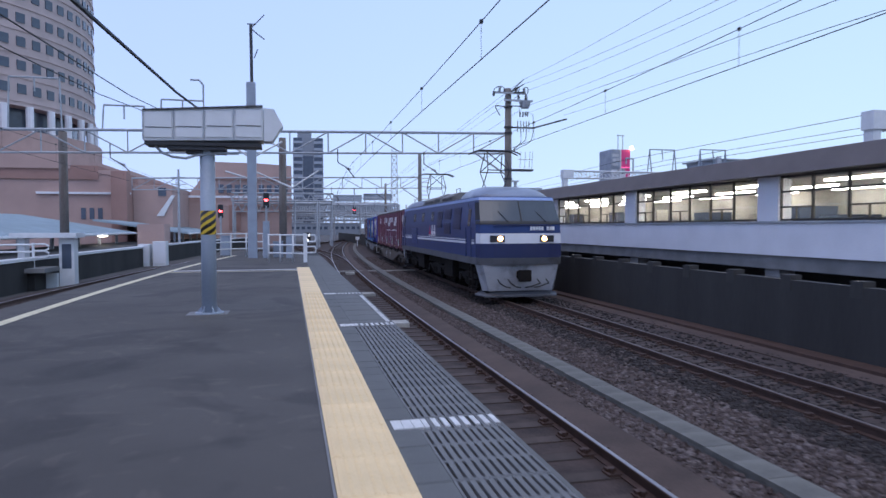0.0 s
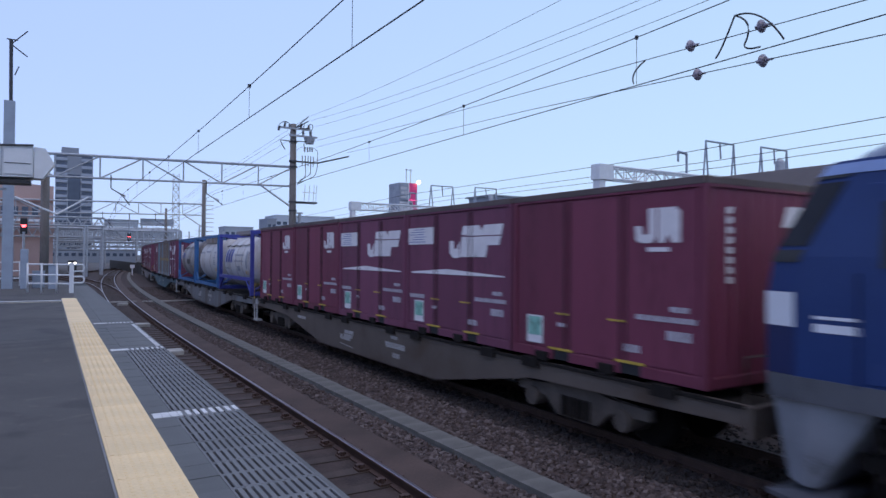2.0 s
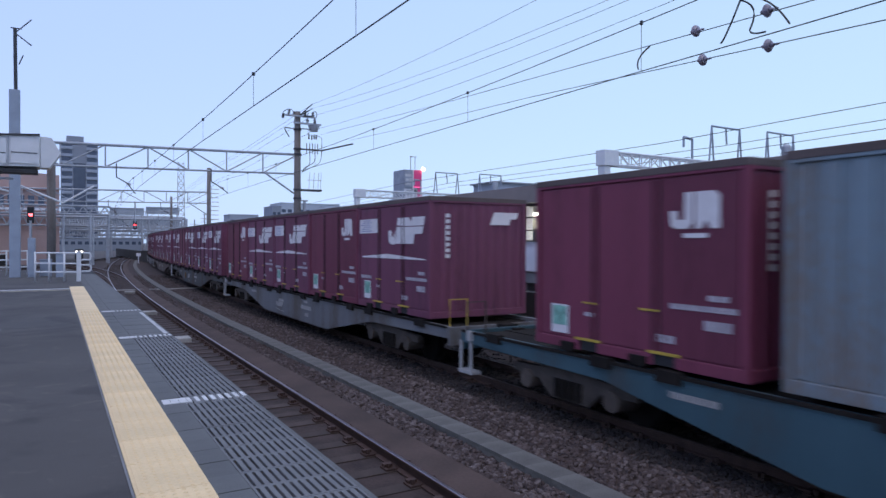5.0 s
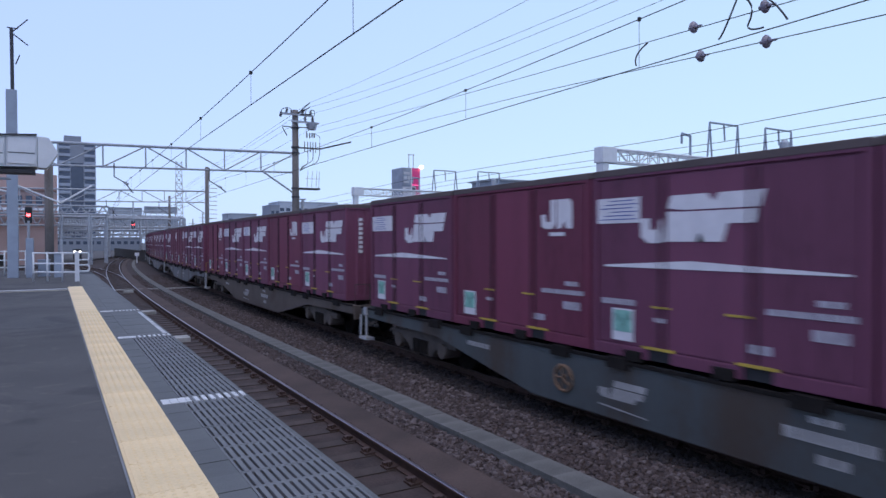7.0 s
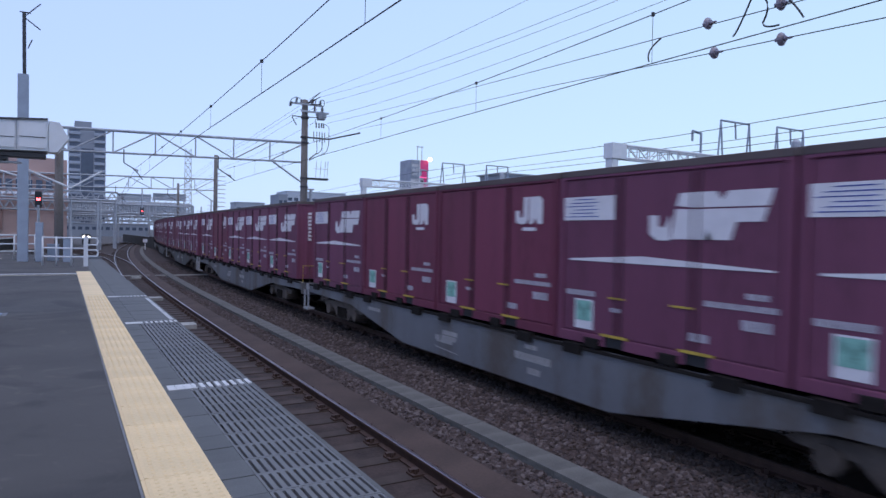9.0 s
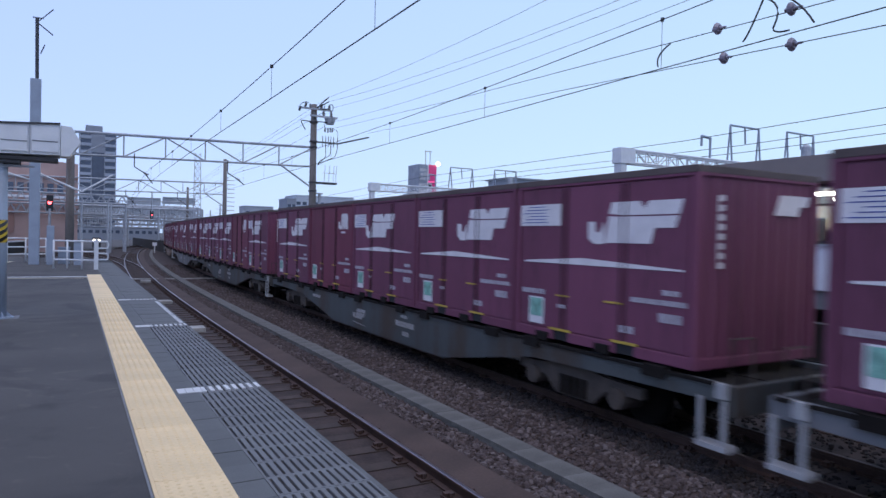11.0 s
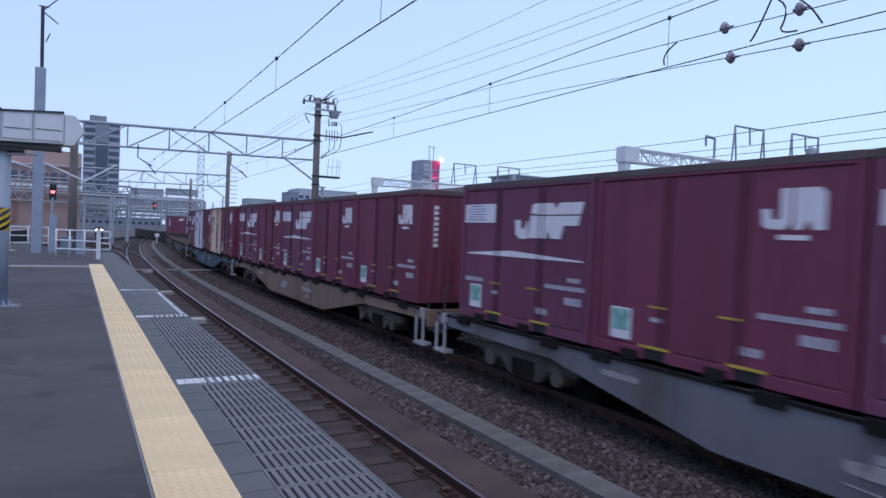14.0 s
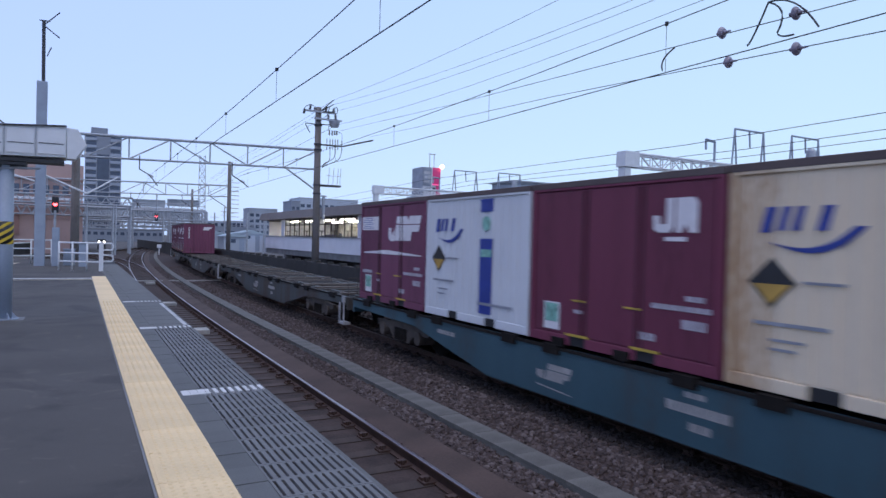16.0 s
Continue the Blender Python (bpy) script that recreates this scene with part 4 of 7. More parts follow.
for k in range(6):
    a = k * math.tau / 6
    bm = bmesh.new()
    poly(bm, [(-1.09 + 0.10 * math.cos(a), 13.2 + 0.10 * math.sin(a), 0.02), (-1.09 + 0.20 * math.cos(a), 13.2 + 0.20 * math.sin(a), 0.02), (-1.09 + 0.10 * math.cos(a), 13.2 + 0.10 * math.sin(a), 0.14)], (0.012 * math.sin(a), -0.012 * math.cos(a), 0))
    part("gusset", bm, STEEL_BLUE, sb)
bm = bmesh.new()
rod(bm, (-1.09, 13.2, 1.27), (-1.09, 13.2, 1.65), 0.119, 20)
sleeve = part("warning_sleeve", bm, BLACK, sb, "black and yellow hazard sleeve", smooth=True)
for k in range(6):
    bm = bmesh.new()
    rows = []
    for j in range(11):
        a = -math.pi / 2 - 1.5 + j * 0.3
        z = 1.20 + k * 0.12 + (a + math.pi / 2) * 0.075
        rows.append([(-1.09 + 0.1205 * math.cos(a), 13.2 + 0.1205 * math.sin(a), min(1.65, max(1.27, zz))) for zz in (z, z + 0.055)])
    loft(bm, rows, close=False, caps=False)
    part("hazard_stripe", bm, HAZARD, sleeve)
bm = bmesh.new()
loft(bm, [[(x, 13.0, 2.72 + 0.03 * (x + 2.0)), (x, 13.4, 2.70 + 0.03 * (x + 2.0)), (x, 13.4, 3.20 + 0.03 * (x + 2.0)), (x, 13.0, 3.18 + 0.07 * (x + 2.0))] for x in (-2.0, -0.22)])
cab = part("cabinet", bm, WHITE_METAL, sb, "white sheet-metal sign box", bevel=0.008)
bm = bmesh.new()
poly(bm, [(-0.215, 13.02, 2.76), (-0.08, 13.02, 2.76), (0.09, 13.02, 3.02), (-0.05, 13.02, 3.28), (-0.215, 13.02, 3.29)], (0, 0.36, 0))
part("nose", bm, WHITE_METAL, sb, "angular end of the sign box", bevel=0.01)
for i in range(4):
    x = -2.0 + i * 0.445
    up = 0.02 + 0.05 * i * 0.445
    part("panel", boxes((x + 0.03, x + 0.42, 12.978, 13.0, 2.76 + up * 0.6, 3.15 + up)), WHITE_METAL, cab, bevel=0.004)
    part("panel_groove", boxes((x + 0.04, x + 0.41, 12.971, 12.978, 2.90 + up, 2.913 + up)), STEEL_DARK, cab)
    part("seam", boxes((x - 0.008, x + 0.006, 12.985, 13.0, 2.73 + up * 0.6, 3.17 + up)), STEEL_GREY, cab)
bm = bmesh.new()
loft(bm, [[(x, 12.96, 3.175 + 0.07 * (x + 2.0)), (x, 12.999, 3.175 + 0.07 * (x + 2.0)), (x, 12.999, 3.20 + 0.07 * (x + 2.0)), (x, 12.96, 3.20 + 0.07 * (x + 2.0))] for x in (-2.0, -0.22)])
part("top_trim", bm, STEEL_DARK, cab)
bm = bmesh.new()
tube(bm, [(-1.85, 13.1, 2.66), (-1.75, 13.1, 2.55), (-1.6, 13.1, 2.49), (-1.4, 13.1, 2.47), (-1.25, 13.1, 2.52), (-0.9, 13.1, 2.56), (-0.6, 13.1, 2.56)], 0.022)
part("conduit", bm, STEEL_GREY, sb, "bent grey conduit")
part("underside", boxes((-1.98, -0.25, 12.99, 13.41, 2.66, 2.715)), BLACK, sb)
part("bracket", boxes((-1.66, -0.8, 13.02, 13.38, 2.60, 2.655), (-1.4, -0.8, 13.1, 13.3, 2.55, 2.60)), STEEL_DARK, sb)

# antenna mast with its box at the platform's end
am = thing("antenna_mast", "tall square grey-blue mast with aerials", "mast")
part("lower_mast", boxes((-1.66, -1.26, 32.85, 33.15, -0.02, 7.9)), STEEL_BLUE, am, bevel=0.03)
bm = bmesh.new()
rod(bm, (-1.42, 33, 7.9), (-1.44, 33, 10.5), 0.07, 10)
part("upper_mast", bm, STEEL_DARK, am)
for bar in (((-1.44, 33, 10.3), (-0.85, 33, 10.95)), ((-1.44, 33, 10.3), (-0.85, 33, 9.85)), ((-1.6, 33, 10.5), (-1.2, 33, 10.5)), ((-1.3, 33, 9.0), (-1.15, 33, 9.4))):
    part("aerial", rods([bar], 0.025), STEEL_DARK, am)
part("bracket_arm", rods([((-1.3, 33, 4.6), (-0.1, 33, 5.3)), ((-1.6, 33, 4.6), (-2.6, 33, 5.2)), ((-1.3, 33, 3.9), (0.3, 33, 3.2)), ((0.3, 33, 3.2), (1.5, 33, 4.0)), ((-1.6, 33, 3.6), (-2.6, 33, 3.9))], 0.04), WHITE_METAL, am)
cb = thing("relay_cabinet", "slim blue-grey metal relay cabinet", "cabinet")
part("body", boxes((-1.0, -0.72, 32.7, 33.2, 0.0, 1.67)), STEEL_BLUE, cb, bevel=0.02)
part("door", boxes((-0.97, -0.75, 32.68, 32.70, 0.1, 1.6)), STEEL_BLUE, cb)


def fence(pts, label):
    f = thing("platform_fence", label, "railing", "railings at the platform's end")
    for x, y in pts:
        bm = bmesh.new()
        rod(bm, (x, y, 0), (x, y, 1.12), 0.035, 10)
        part("post", bm, WHITE_METAL, f, smooth=True)
    for z in (1.08, 0.68, 0.35):
        part("rail", rods([((*a, z), (*b, z)) for a, b in zip(pts, pts[1:])], 0.03, 8), WHITE_METAL, f)
    return f


fe = fence([(0.75, 28.6), (0.30, 28.9), (-0.20, 29.3), (-0.66, 29.6)], "white tubular railing at the platform's end")
part("end_hoop", rods([((0.75, 28.6, 1.08), (1.15, 28.7, 1.08)), ((1.15, 28.7, 1.08), (1.2, 28.7, 0.95)), ((1.2, 28.7, 0.95), (1.15, 28.7, 0.82)), ((1.15, 28.7, 0.82), (0.75, 28.6, 0.82)), ((0.75, 28.6, 0.62), (1.15, 28.7, 0.62)), ((1.15, 28.7, 0.62), (1.2, 28.7, 0.5)), ((1.2, 28.7, 0.5), (1.15, 28.7, 0.38)), ((1.15, 28.7, 0.38), (0.75, 28.6, 0.38))], 0.03, 8), WHITE_METAL, fe)
fence([(-3.3, 34.0), (-2.6, 35.4), (-1.9, 35.6), (-1.1, 35.8)], "white tubular railing beside the mast")
part("post_low", boxes((0.70, 0.85, 28.55, 28.7, 0.0, 1.15)), WHITE_METAL, fe)
hf = thing("hanging_frame", "bare beige steel hanger frame over the platform", "sign frame")
part("upright", boxes((-1.50, -1.43, 6.97, 7.03, 3.06, 5.4)), CREAM_PAINT, hf)
part("upright", boxes((-0.90, -0.83, 6.97, 7.03, 3.08, 5.4)), CREAM_PAINT, hf)
for z in (3.09, 3.36):
    part("crossbar", rods([((-1.46, 7, z), (-0.86, 7, z + 0.02))], 0.014), STEEL_GREY, hf)
part("carrier_beam", boxes((-4.4, -0.7, 6.94, 7.06, 5.4, 5.55)), CREAM_PAINT, hf)
part("carrier_post", boxes((-4.4, -4.2, 6.9, 7.1, 0.0, 5.4)), CREAM_PAINT, hf)

mp = thing("marker_post", "short white marker post beside the cable trough", "marker post")
p, a = along(95.0, 5.45)
part("post", boxes((p.x - 0.06, p.x + 0.06, p.y - 0.05, p.y + 0.05, GROUND_Z - 0.1, 0.0)), WHITE_METAL, mp)
part("plate", boxes((p.x - 0.28, p.x + 0.28, p.y - 0.08, p.y - 0.055, -0.35, 0.10)), WHITE_METAL, mp)

# small equipment at the platform's end
for x, y, w, h in ((0.18, 32.4, 0.32, 1.0), (-0.35, 33.6, 0.45, 0.7), (-2.9, 36.2, 0.4, 0.95)):
    eb = thing("equipment_box", "pale blue-grey equipment box on the platform", "cabinet", "boxes at the platform's end")
    part("body", boxes((x - w / 2, x + w / 2, y - 0.2, y + 0.2, 0.0, h)), STEEL_BLUE, eb, bevel=0.02)
    part("lid", boxes((x - w / 2 - 0.02, x + w / 2 + 0.02, y - 0.22, y + 0.22, h, h + 0.04)), STEEL_BLUE, eb)
# ---------------------------------------------------------------- beyond the left tracks
def opp_edge(y):
    return -11.6 + 0.0008 * max(0.0, y - 12) ** 2


bm = bmesh.new()
loft(bm, [[(opp_edge(y) - 9, y, GROUND_Z - 0.3), (opp_edge(y), y, GROUND_Z - 0.3), (opp_edge(y), y, -0.12), (opp_edge(y) - 9, y, -0.12)] for y in rng(20, 130, 20)])
opp = structure("platform_opposite", bm, WALL_DARK, "dark concrete wall of the opposite platform")
bm = bmesh.new()
loft(bm, [[(opp_edge(y) - 0.5, y, -0.1), (opp_edge(y) + 0.05, y, -0.1), (opp_edge(y) + 0.05, y, 0.03), (opp_edge(y) - 0.5, y, 0.03)] for y in rng(20, 130, 20)])
part("coping", bm, WHITE_METAL, opp, "pale platform coping")


def canopy(x0, x1, y0, y1, z, low, label):
    c = thing("platform_canopy", label, "canopy", "canopies of the opposite platform")
    bm = bmesh.new()
    loft(bm, [[(x0, y, z), (x1, y, low), (x1, y, low - 0.14), (x0, y, z - 0.14)] for y in (y0, y1)])
    part("roof", bm, ROOF_TEAL, c, "pale teal sheet roof")
    for i in range(int((y1 - y0) / 0.9)):
        y = y0 + i * 0.9
        part("roof_seam", rods([((x0, y, z + 0.02), (x1, y, low + 0.02))], 0.045, 4), ROOF_TEAL, c)
    for i in range(6):
        y = y0 + 1 + i * (y1 - y0 - 2) / 5
        part("column", boxes((x1 - 1.6, x1 - 1.4, y - 0.1, y + 0.1, -0.1, low)), STEEL_GREY, c)
    part("gutter", rods([((x1 + 0.05, y0, low - 0.1), (x1 + 0.05, y1, low - 0.1))], 0.09), WHITE_METAL, c, "white eave gutter")
    part("tube_lamp", boxes((x1 - 1.0, x1 - 0.8, y1 - 9, y1 - 7, low - 0.3, low - 0.22)), TUBE, c, "lit tube lamp")
    return c


canopy(-24, -14.4, 40, 71, 2.6, 0.95, "pale teal roofed canopy of the opposite platform")
canopy(-19, -10.0, 74, 104, 2.2, 0.85, "long pale canopy of the far platform")

kb = thing("kiosk_post", "white concrete gate post with flat cap", "gate post")
part("shaft", boxes((-10.45, -9.8, 36.4, 37.0, GROUND_Z - 0.2, 0.92)), WHITE_METAL, kb)
part("cap", boxes((-12.4, -9.6, 36.0, 37.4, 0.92, 1.14)), WHITE_METAL, kb)
part("leg", boxes((-12.2, -11.9, 36.4, 37.0, GROUND_Z - 0.2, 0.92)), WHITE_METAL, kb)
part("window", boxes((-10.33, -9.92, 36.385, 36.4, -0.55, 0.62)), WINDOW_FAR, kb, "dark narrow window")
part("low_wall", boxes((-12.0, -10.46, 36.1, 36.35, GROUND_Z - 0.2, -0.75)), WHITE_METAL, kb, "low white side wall")
for x, w, h in ((-9.92, 0.66, 1.5), (-8.8, 0.8, 1.7)):
    ec = thing("equipment_cabinet", "pale grey trackside equipment cabinet", "cabinet", "trackside cabinets")
    part("body", boxes((x - w, x + w * 0.2, 53.5, 54.4, GROUND_Z - 0.2, GROUND_Z + h)), WHITE_METAL, ec, bevel=0.03)
    part("door", boxes((x - w + 0.08, x + w * 0.2 - 0.08, 53.48, 53.5, GROUND_Z + 0.1, GROUND_Z + h - 0.1)), FASCIA, ec)
bs = thing("brick_shaft", "pink brick lift shaft behind the platform", "building")
part("body", boxes((-12.8, -10.6, 64, 67, GROUND_Z - 0.2, 1.7)), BRICK, bs)
sf = thing("sand_bin_fence", "white tubular railing beside a side track", "railing")
for z in (0.62, 0.30):
    part("rail", rods([((-14.5, 34.6, z), (-11.2, 35.4, z))], 0.045, 8), WHITE_METAL, sf)
    hoop = bmesh.new()
    tube(hoop, [(-11.2, 35.4, z + 0.02), (-10.75, 35.5, z + 0.02), (-10.6, 35.5, z - 0.06), (-10.6, 35.5, z - 0.20), (-10.75, 35.5, z - 0.28), (-11.2, 35.4, z - 0.28)], 0.045, 8)
    part("end_hoop", hoop, WHITE_METAL, sf)
for x in (-14.1, -12.6, -11.2):
    part("post", rods([((x, 35.4 + (x + 11.2) * 0.24, -0.42), (x, 35.4 + (x + 11.2) * 0.24, 0.70))], 0.06, 8), WHITE_METAL, sf)
part("deck", boxes((-16.0, -10.4, 34.3, 36.3, -0.62, -0.42)), CONCRETE, sf, "dark concrete deck slab")
part("deck_wall", boxes((-16.0, -10.9, 34.6, 36.0, GROUND_Z - 0.2, -0.62)), WALL_DARK, sf)


def highrise():
    """Tall brick-tiled curved block with bands of windows."""
    h = thing("apartment_tower", "tall pink-brown tiled tower with rows of square windows", "building")
    cx, cy, r = -86.6, 172.0, 41.0

    def circle(rr, z):
        return [(cx + rr * math.cos(a * math.tau / 64), cy + rr * math.sin(a * math.tau / 64), z) for a in range(64)]

    bm = bmesh.new()
    loft(bm, [circle(rr, z) for z, rr in ((25.8, r - 3.5), (25.8, r), (88, r))])
    body = part("wall", bm, TOWER_TILE, h)
    bm = bmesh.new()
    loft(bm, [circle(rr, z) for z, rr in ((GROUND_Z - 0.2, r + 9), (14.5, r + 9), (16.0, r + 1.5), (20.8, r + 1.5), (20.8, r - 3.4))])
    part("podium", bm, BRICK, h, "pink-brown tiled podium")
    # Dark ring behind the columns paints the shade of the open loggia.
    bm = bmesh.new()
    loft(bm, [circle(r - 3.3, z) for z in (20.81, 25.79)])
    part("loggia_glazing", bm, WINDOW_FAR, h, "dark ring for the shade inside the loggia")
    win = mesh_of("window", boxes((-0.95, 0.95, -0.15, 0.05, -0.95, 0.95)), WINDOW_FAR)
    for f in range(12):
        for k in range(20):
            a = math.radians(-86 + k * 4.9)
            w = new("window", win)
            w.parent, w.matrix_basis = body, pose(cx + r * math.cos(a), cy + r * math.sin(a), 29.2 + f * 4.7, 0, 0, math.degrees(a) + 90)
    for f in range(11):
        bm = bmesh.new()
        z = 26.6 + f * 4.7
        loft(bm, [circle(rr, zz) for zz, rr in ((z, r + 0.02), (z, r + 0.2), (z + 0.5, r + 0.2), (z + 0.5, r + 0.02))], caps=False)
        part("band", bm, TOWER_TILE, h)
    for k in range(14):
        a = math.radians(-90 + k * 7.5)
        bm = bmesh.new()
        rod(bm, (cx + (r + 0.2) * math.cos(a), cy + (r + 0.2) * math.sin(a), 20.8), (cx + (r + 0.2) * math.cos(a), cy + (r + 0.2) * math.sin(a), 25.8), 0.75, 10)
        part("column", bm, FASCIA, h)
    return h


highrise()


def block(name, label, x0, x1, y0, y1, z1, mat, windows=(), parapet=True, cat="building", group=""):
    b = thing(name, label, cat, group)
    body = part("wall", boxes((x0, x1, y0, y1, GROUND_Z - 0.2, z1)), mat, b)
    if parapet:
        part("parapet", boxes((x0 - 0.1, x1 + 0.1, y0 - 0.1, y1 + 0.1, z1, z1 + 0.5)), mat, b)
    if windows:
        nx, nz, w, hgt, z0 = windows
        one = mesh_of("window", boxes((-w / 2, w / 2, -0.06, 0.02, -hgt / 2, hgt / 2)), WINDOW_FAR)
        for i in range(nx):
            for j in range(nz):
                o = new("window", one)
                o.parent, o.matrix_basis = body, pose(x0 + (i + 0.5) * (x1 - x0) / nx, y0, z0 + j * (z1 - z0) / nz)
    return b


b = block("shopping_centre", "stepped pink tiled shopping building", -46, -18.1, 86, 120, 7.6, BRICK)
part("step_roof", boxes((-48, -24.4, 85.6, 118, 8.2, 10.0)), BRICK, b)
part("step_roof", boxes((-48, -21.5, 85.8, 118, 7.0, 8.6)), BRICK_DARK, b)
part("stair_tower", boxes((-19.7, -18.05, 84, 90, GROUND_Z, 7.9)), BRICK_DARK, b)
part("lower_wing", boxes((-18.0, -13.6, 87, 110, GROUND_Z, 6.5)), BRICK, b)
part("wing_window", boxes((-15.2, -14.3, 86.9, 87.0, 5.2, 6.2)), WINDOW_FAR, b)
part("ledge", boxes((-28, -18.0, 85.7, 86.0, 5.3, 5.55)), FASCIA, b)
for i in range(3):
    part("niche", boxes((-23.4 + i * 0.9, -22.9 + i * 0.9, 85.9, 86.0, 2.4, 3.7)), WINDOW_FAR, b)
bm = bmesh.new()
poly(bm, [(-15.4, 86.8, 2.8), (-13.7, 86.8, 5.3), (-13.3, 86.8, 5.3), (-14.6, 86.8, 2.8)], (0, 0.3, 0))
part("stair_rail", bm, WHITE_METAL, b, "white sloping stair side")
b = block("brick_hall", "low pink tiled building with stepped roof", -15.0, 0.5, 100, 130, 4.4, BRICK)
bm = bmesh.new()
poly(bm, [(-15.0, 100.3, 4.4), (-12.5, 100.3, 7.5), (-10.6, 100.3, 10.7), (-4.2, 100.3, 10.6), (0.5, 100.3, 10.3), (0.5, 100.3, 4.4)], (0, 20, 0))
part("gable", bm, BRICK, b)
part("portal", boxes((-8.2, -6.6, 99.8, 99.95, 1.0, 4.6)), BRICK_DARK, b)
part("string_course", boxes((-15.0, 0.5, 99.8, 99.95, 5.6, 5.9)), FASCIA, b)
for i in range(9):
    part("window", boxes((-9.6 + i * 1.1, -8.9 + i * 1.1, 99.95, 100.3, 6.3, 7.5)), WINDOW_FAR, b)
part("eave_band", boxes((-10.8, 0.5, 99.9, 100.3, 8.2, 8.5)), BRICK_DARK, b)
# grey apartment tower far off
tw = thing("far_tower", "distant grey-blue residential tower with stacked balconies", "building")
wall_t = part("wall", boxes((2.0, 15.0, 300, 318, GROUND_Z, 41)), TOWER, tw)
part("crown", boxes((4.0, 10.0, 302, 312, 41, 44)), TOWER, tw)
band = mesh_of("balcony", boxes((0, 3.9, -0.5, 0.0, 0, 1.1)), TOWER_LIGHT)
hole = mesh_of("window", boxes((0, 3.6, -0.1, 0.0, 0, 1.4)), WINDOW_FAR)
for f in range(14):
    for x in (2.1, 10.9):
        o = new("balcony", band)
        o.parent, o.matrix_basis = wall_t, pose(x, 300, f * 2.95 + 0.1)
        o = new("window", hole)
        o.parent, o.matrix_basis = wall_t, pose(x + 0.15, 300, f * 2.95 + 1.3)
# Flat dark panel on the front, painting the shade of a central recess.
part("centre_recess", boxes((6.3, 10.6, 299.9, 300, 2, 33)), WINDOW_FAR, tw)

# lattice bridge and frames far up the line
fb = thing("far_gantry_bridge", "far tangle of grey lattice gantries over the yard", "catenary gantry", "gantries over the tracks")
for y, z, x0, x1 in ((115, 5.2, -10, 18), (124, 5.7, -12, 20), (135, 6.0, -14, 22), (150, 6.8, -14, 24), (170, 7.4, -16, 26), (190, 8.4, -16, 28)):
    truss(fb, (x0, y, z), (x1, y, z), 1.3, 26, 0.10, far=True)
    truss(fb, (x0, y + 1.2, z - 1.8), (x1, y + 1.2, z - 1.8), 1.3, 26, 0.10, far=True)
    for x in (x0, x0 + 8, x1 - 6, x1):
        part("leg", rods([((x, y, GROUND_Z), (x, y, z))], 0.16), STEEL_GREY, fb)


def warren(x0, x1, y, z, depth, n, legs):
    """Footbridge girder with a row of triangles, on slim legs."""
    g = thing("lattice_girder", "grey triangulated lattice girder across the yard", "lattice girder", "girders over the yard")
    for yy in (y, y + 1.6):
        part("chord", rods([((x0, yy, z), (x1, yy, z))], 0.09), STEEL_GREY, g)
        part("chord", rods([((x0, yy, z - depth), (x1, yy, z - depth))], 0.09), STEEL_GREY, g)
        for i in range(n):
            a, b, c = (x0 + (x1 - x0) * k / n for k in (i, i + 0.5, i + 1))
            part("diagonal", rods([((a, yy, z - depth), (b, yy, z)), ((b, yy, z), (c, yy, z - depth))], 0.055, 5), STEEL_GREY, g)
    for x in legs:
        part("leg", rods([((x, y + 0.8, GROUND_Z), (x, y + 0.8, z - depth))], 0.15), STEEL_GREY, g)


warren(-7.5, 6.2, 95, 6.1, 1.05, 11, (-7.3, 0.9, 6.0))
warren(-7.5, 6.2, 98, 4.8, 1.15, 12, (-7.3, 6.0))
for x0, x1, y, z in ((8.4, 14.0, 131, 7.6), (14.3, 20.0, 131, 7.9), (8.4, 20.0, 133, 5.9)):
    hb = thing("hoarding", "pale weathered board beside the elevated walkway", "hoarding", "boards over the yard")
    part("board", boxes((x0, x1, y, y + 0.1, z - 1.2, z)), HOARDING, hb)
    part("rail", rods([((x0, y - 0.1, z + 0.06), (x1, y - 0.1, z + 0.06))], 0.06), STEEL_GREY, hb)
    for x in (x0 + 0.3, x1 - 0.3):
        part("leg", rods([((x, y + 0.2, GROUND_Z), (x, y + 0.2, z))], 0.12), STEEL_GREY, hb)
for x, y, z in ((-10.58, 72, 7.2), (3.6, 88, 4.6), (4.2, 95, 5.0), (18.5, 96, 6.2), (20.5, 118, 5.4), (24, 128, 6.8), (27.5, 112, 4.6), (31, 140, 6.4), (36, 150, 5.2), (17.2, 78, 4.2)):
    ym = thing("yard_mast", "slender pale grey yard mast with short arms", "mast", "yard masts")
    bm = bmesh.new()
    rod(bm, (x, y, GROUND_Z - 0.1), (x, y, z), 0.14, 8, 0.10)
    part("shaft", bm, STEEL_GREY, ym)
    for k in (0.8, 1.5):
        part("arm", rods([((x - 0.7, y, z - k), (x + 0.7, y, z - k))], 0.04), STEEL_GREY, ym)
lt = thing("lattice_tower", "slender red and white lattice radio tower", "tower")
bars = []
for i in range(14):
    z = GROUND_Z + i * 0.9
    w = 0.5 - i * 0.012
    for sx in (-1, 1):
        bars.append(((13.2 + sx * w, 85, z), (13.2 + sx * (w - 0.012), 85, z + 0.9)))
    bars.append(((13.2 - w, 85, z), (13.2 + w, 85, z + 0.9)))
    bars.append(((13.2 + w, 85, z), (13.2 - w, 85, z + 0.9)))
    bars.append(((13.2 - w, 85, z), (13.2 + w, 85, z)))
part("lattice", rods(bars, 0.035), STEEL_GREY, lt)

rnd = random.Random(11)
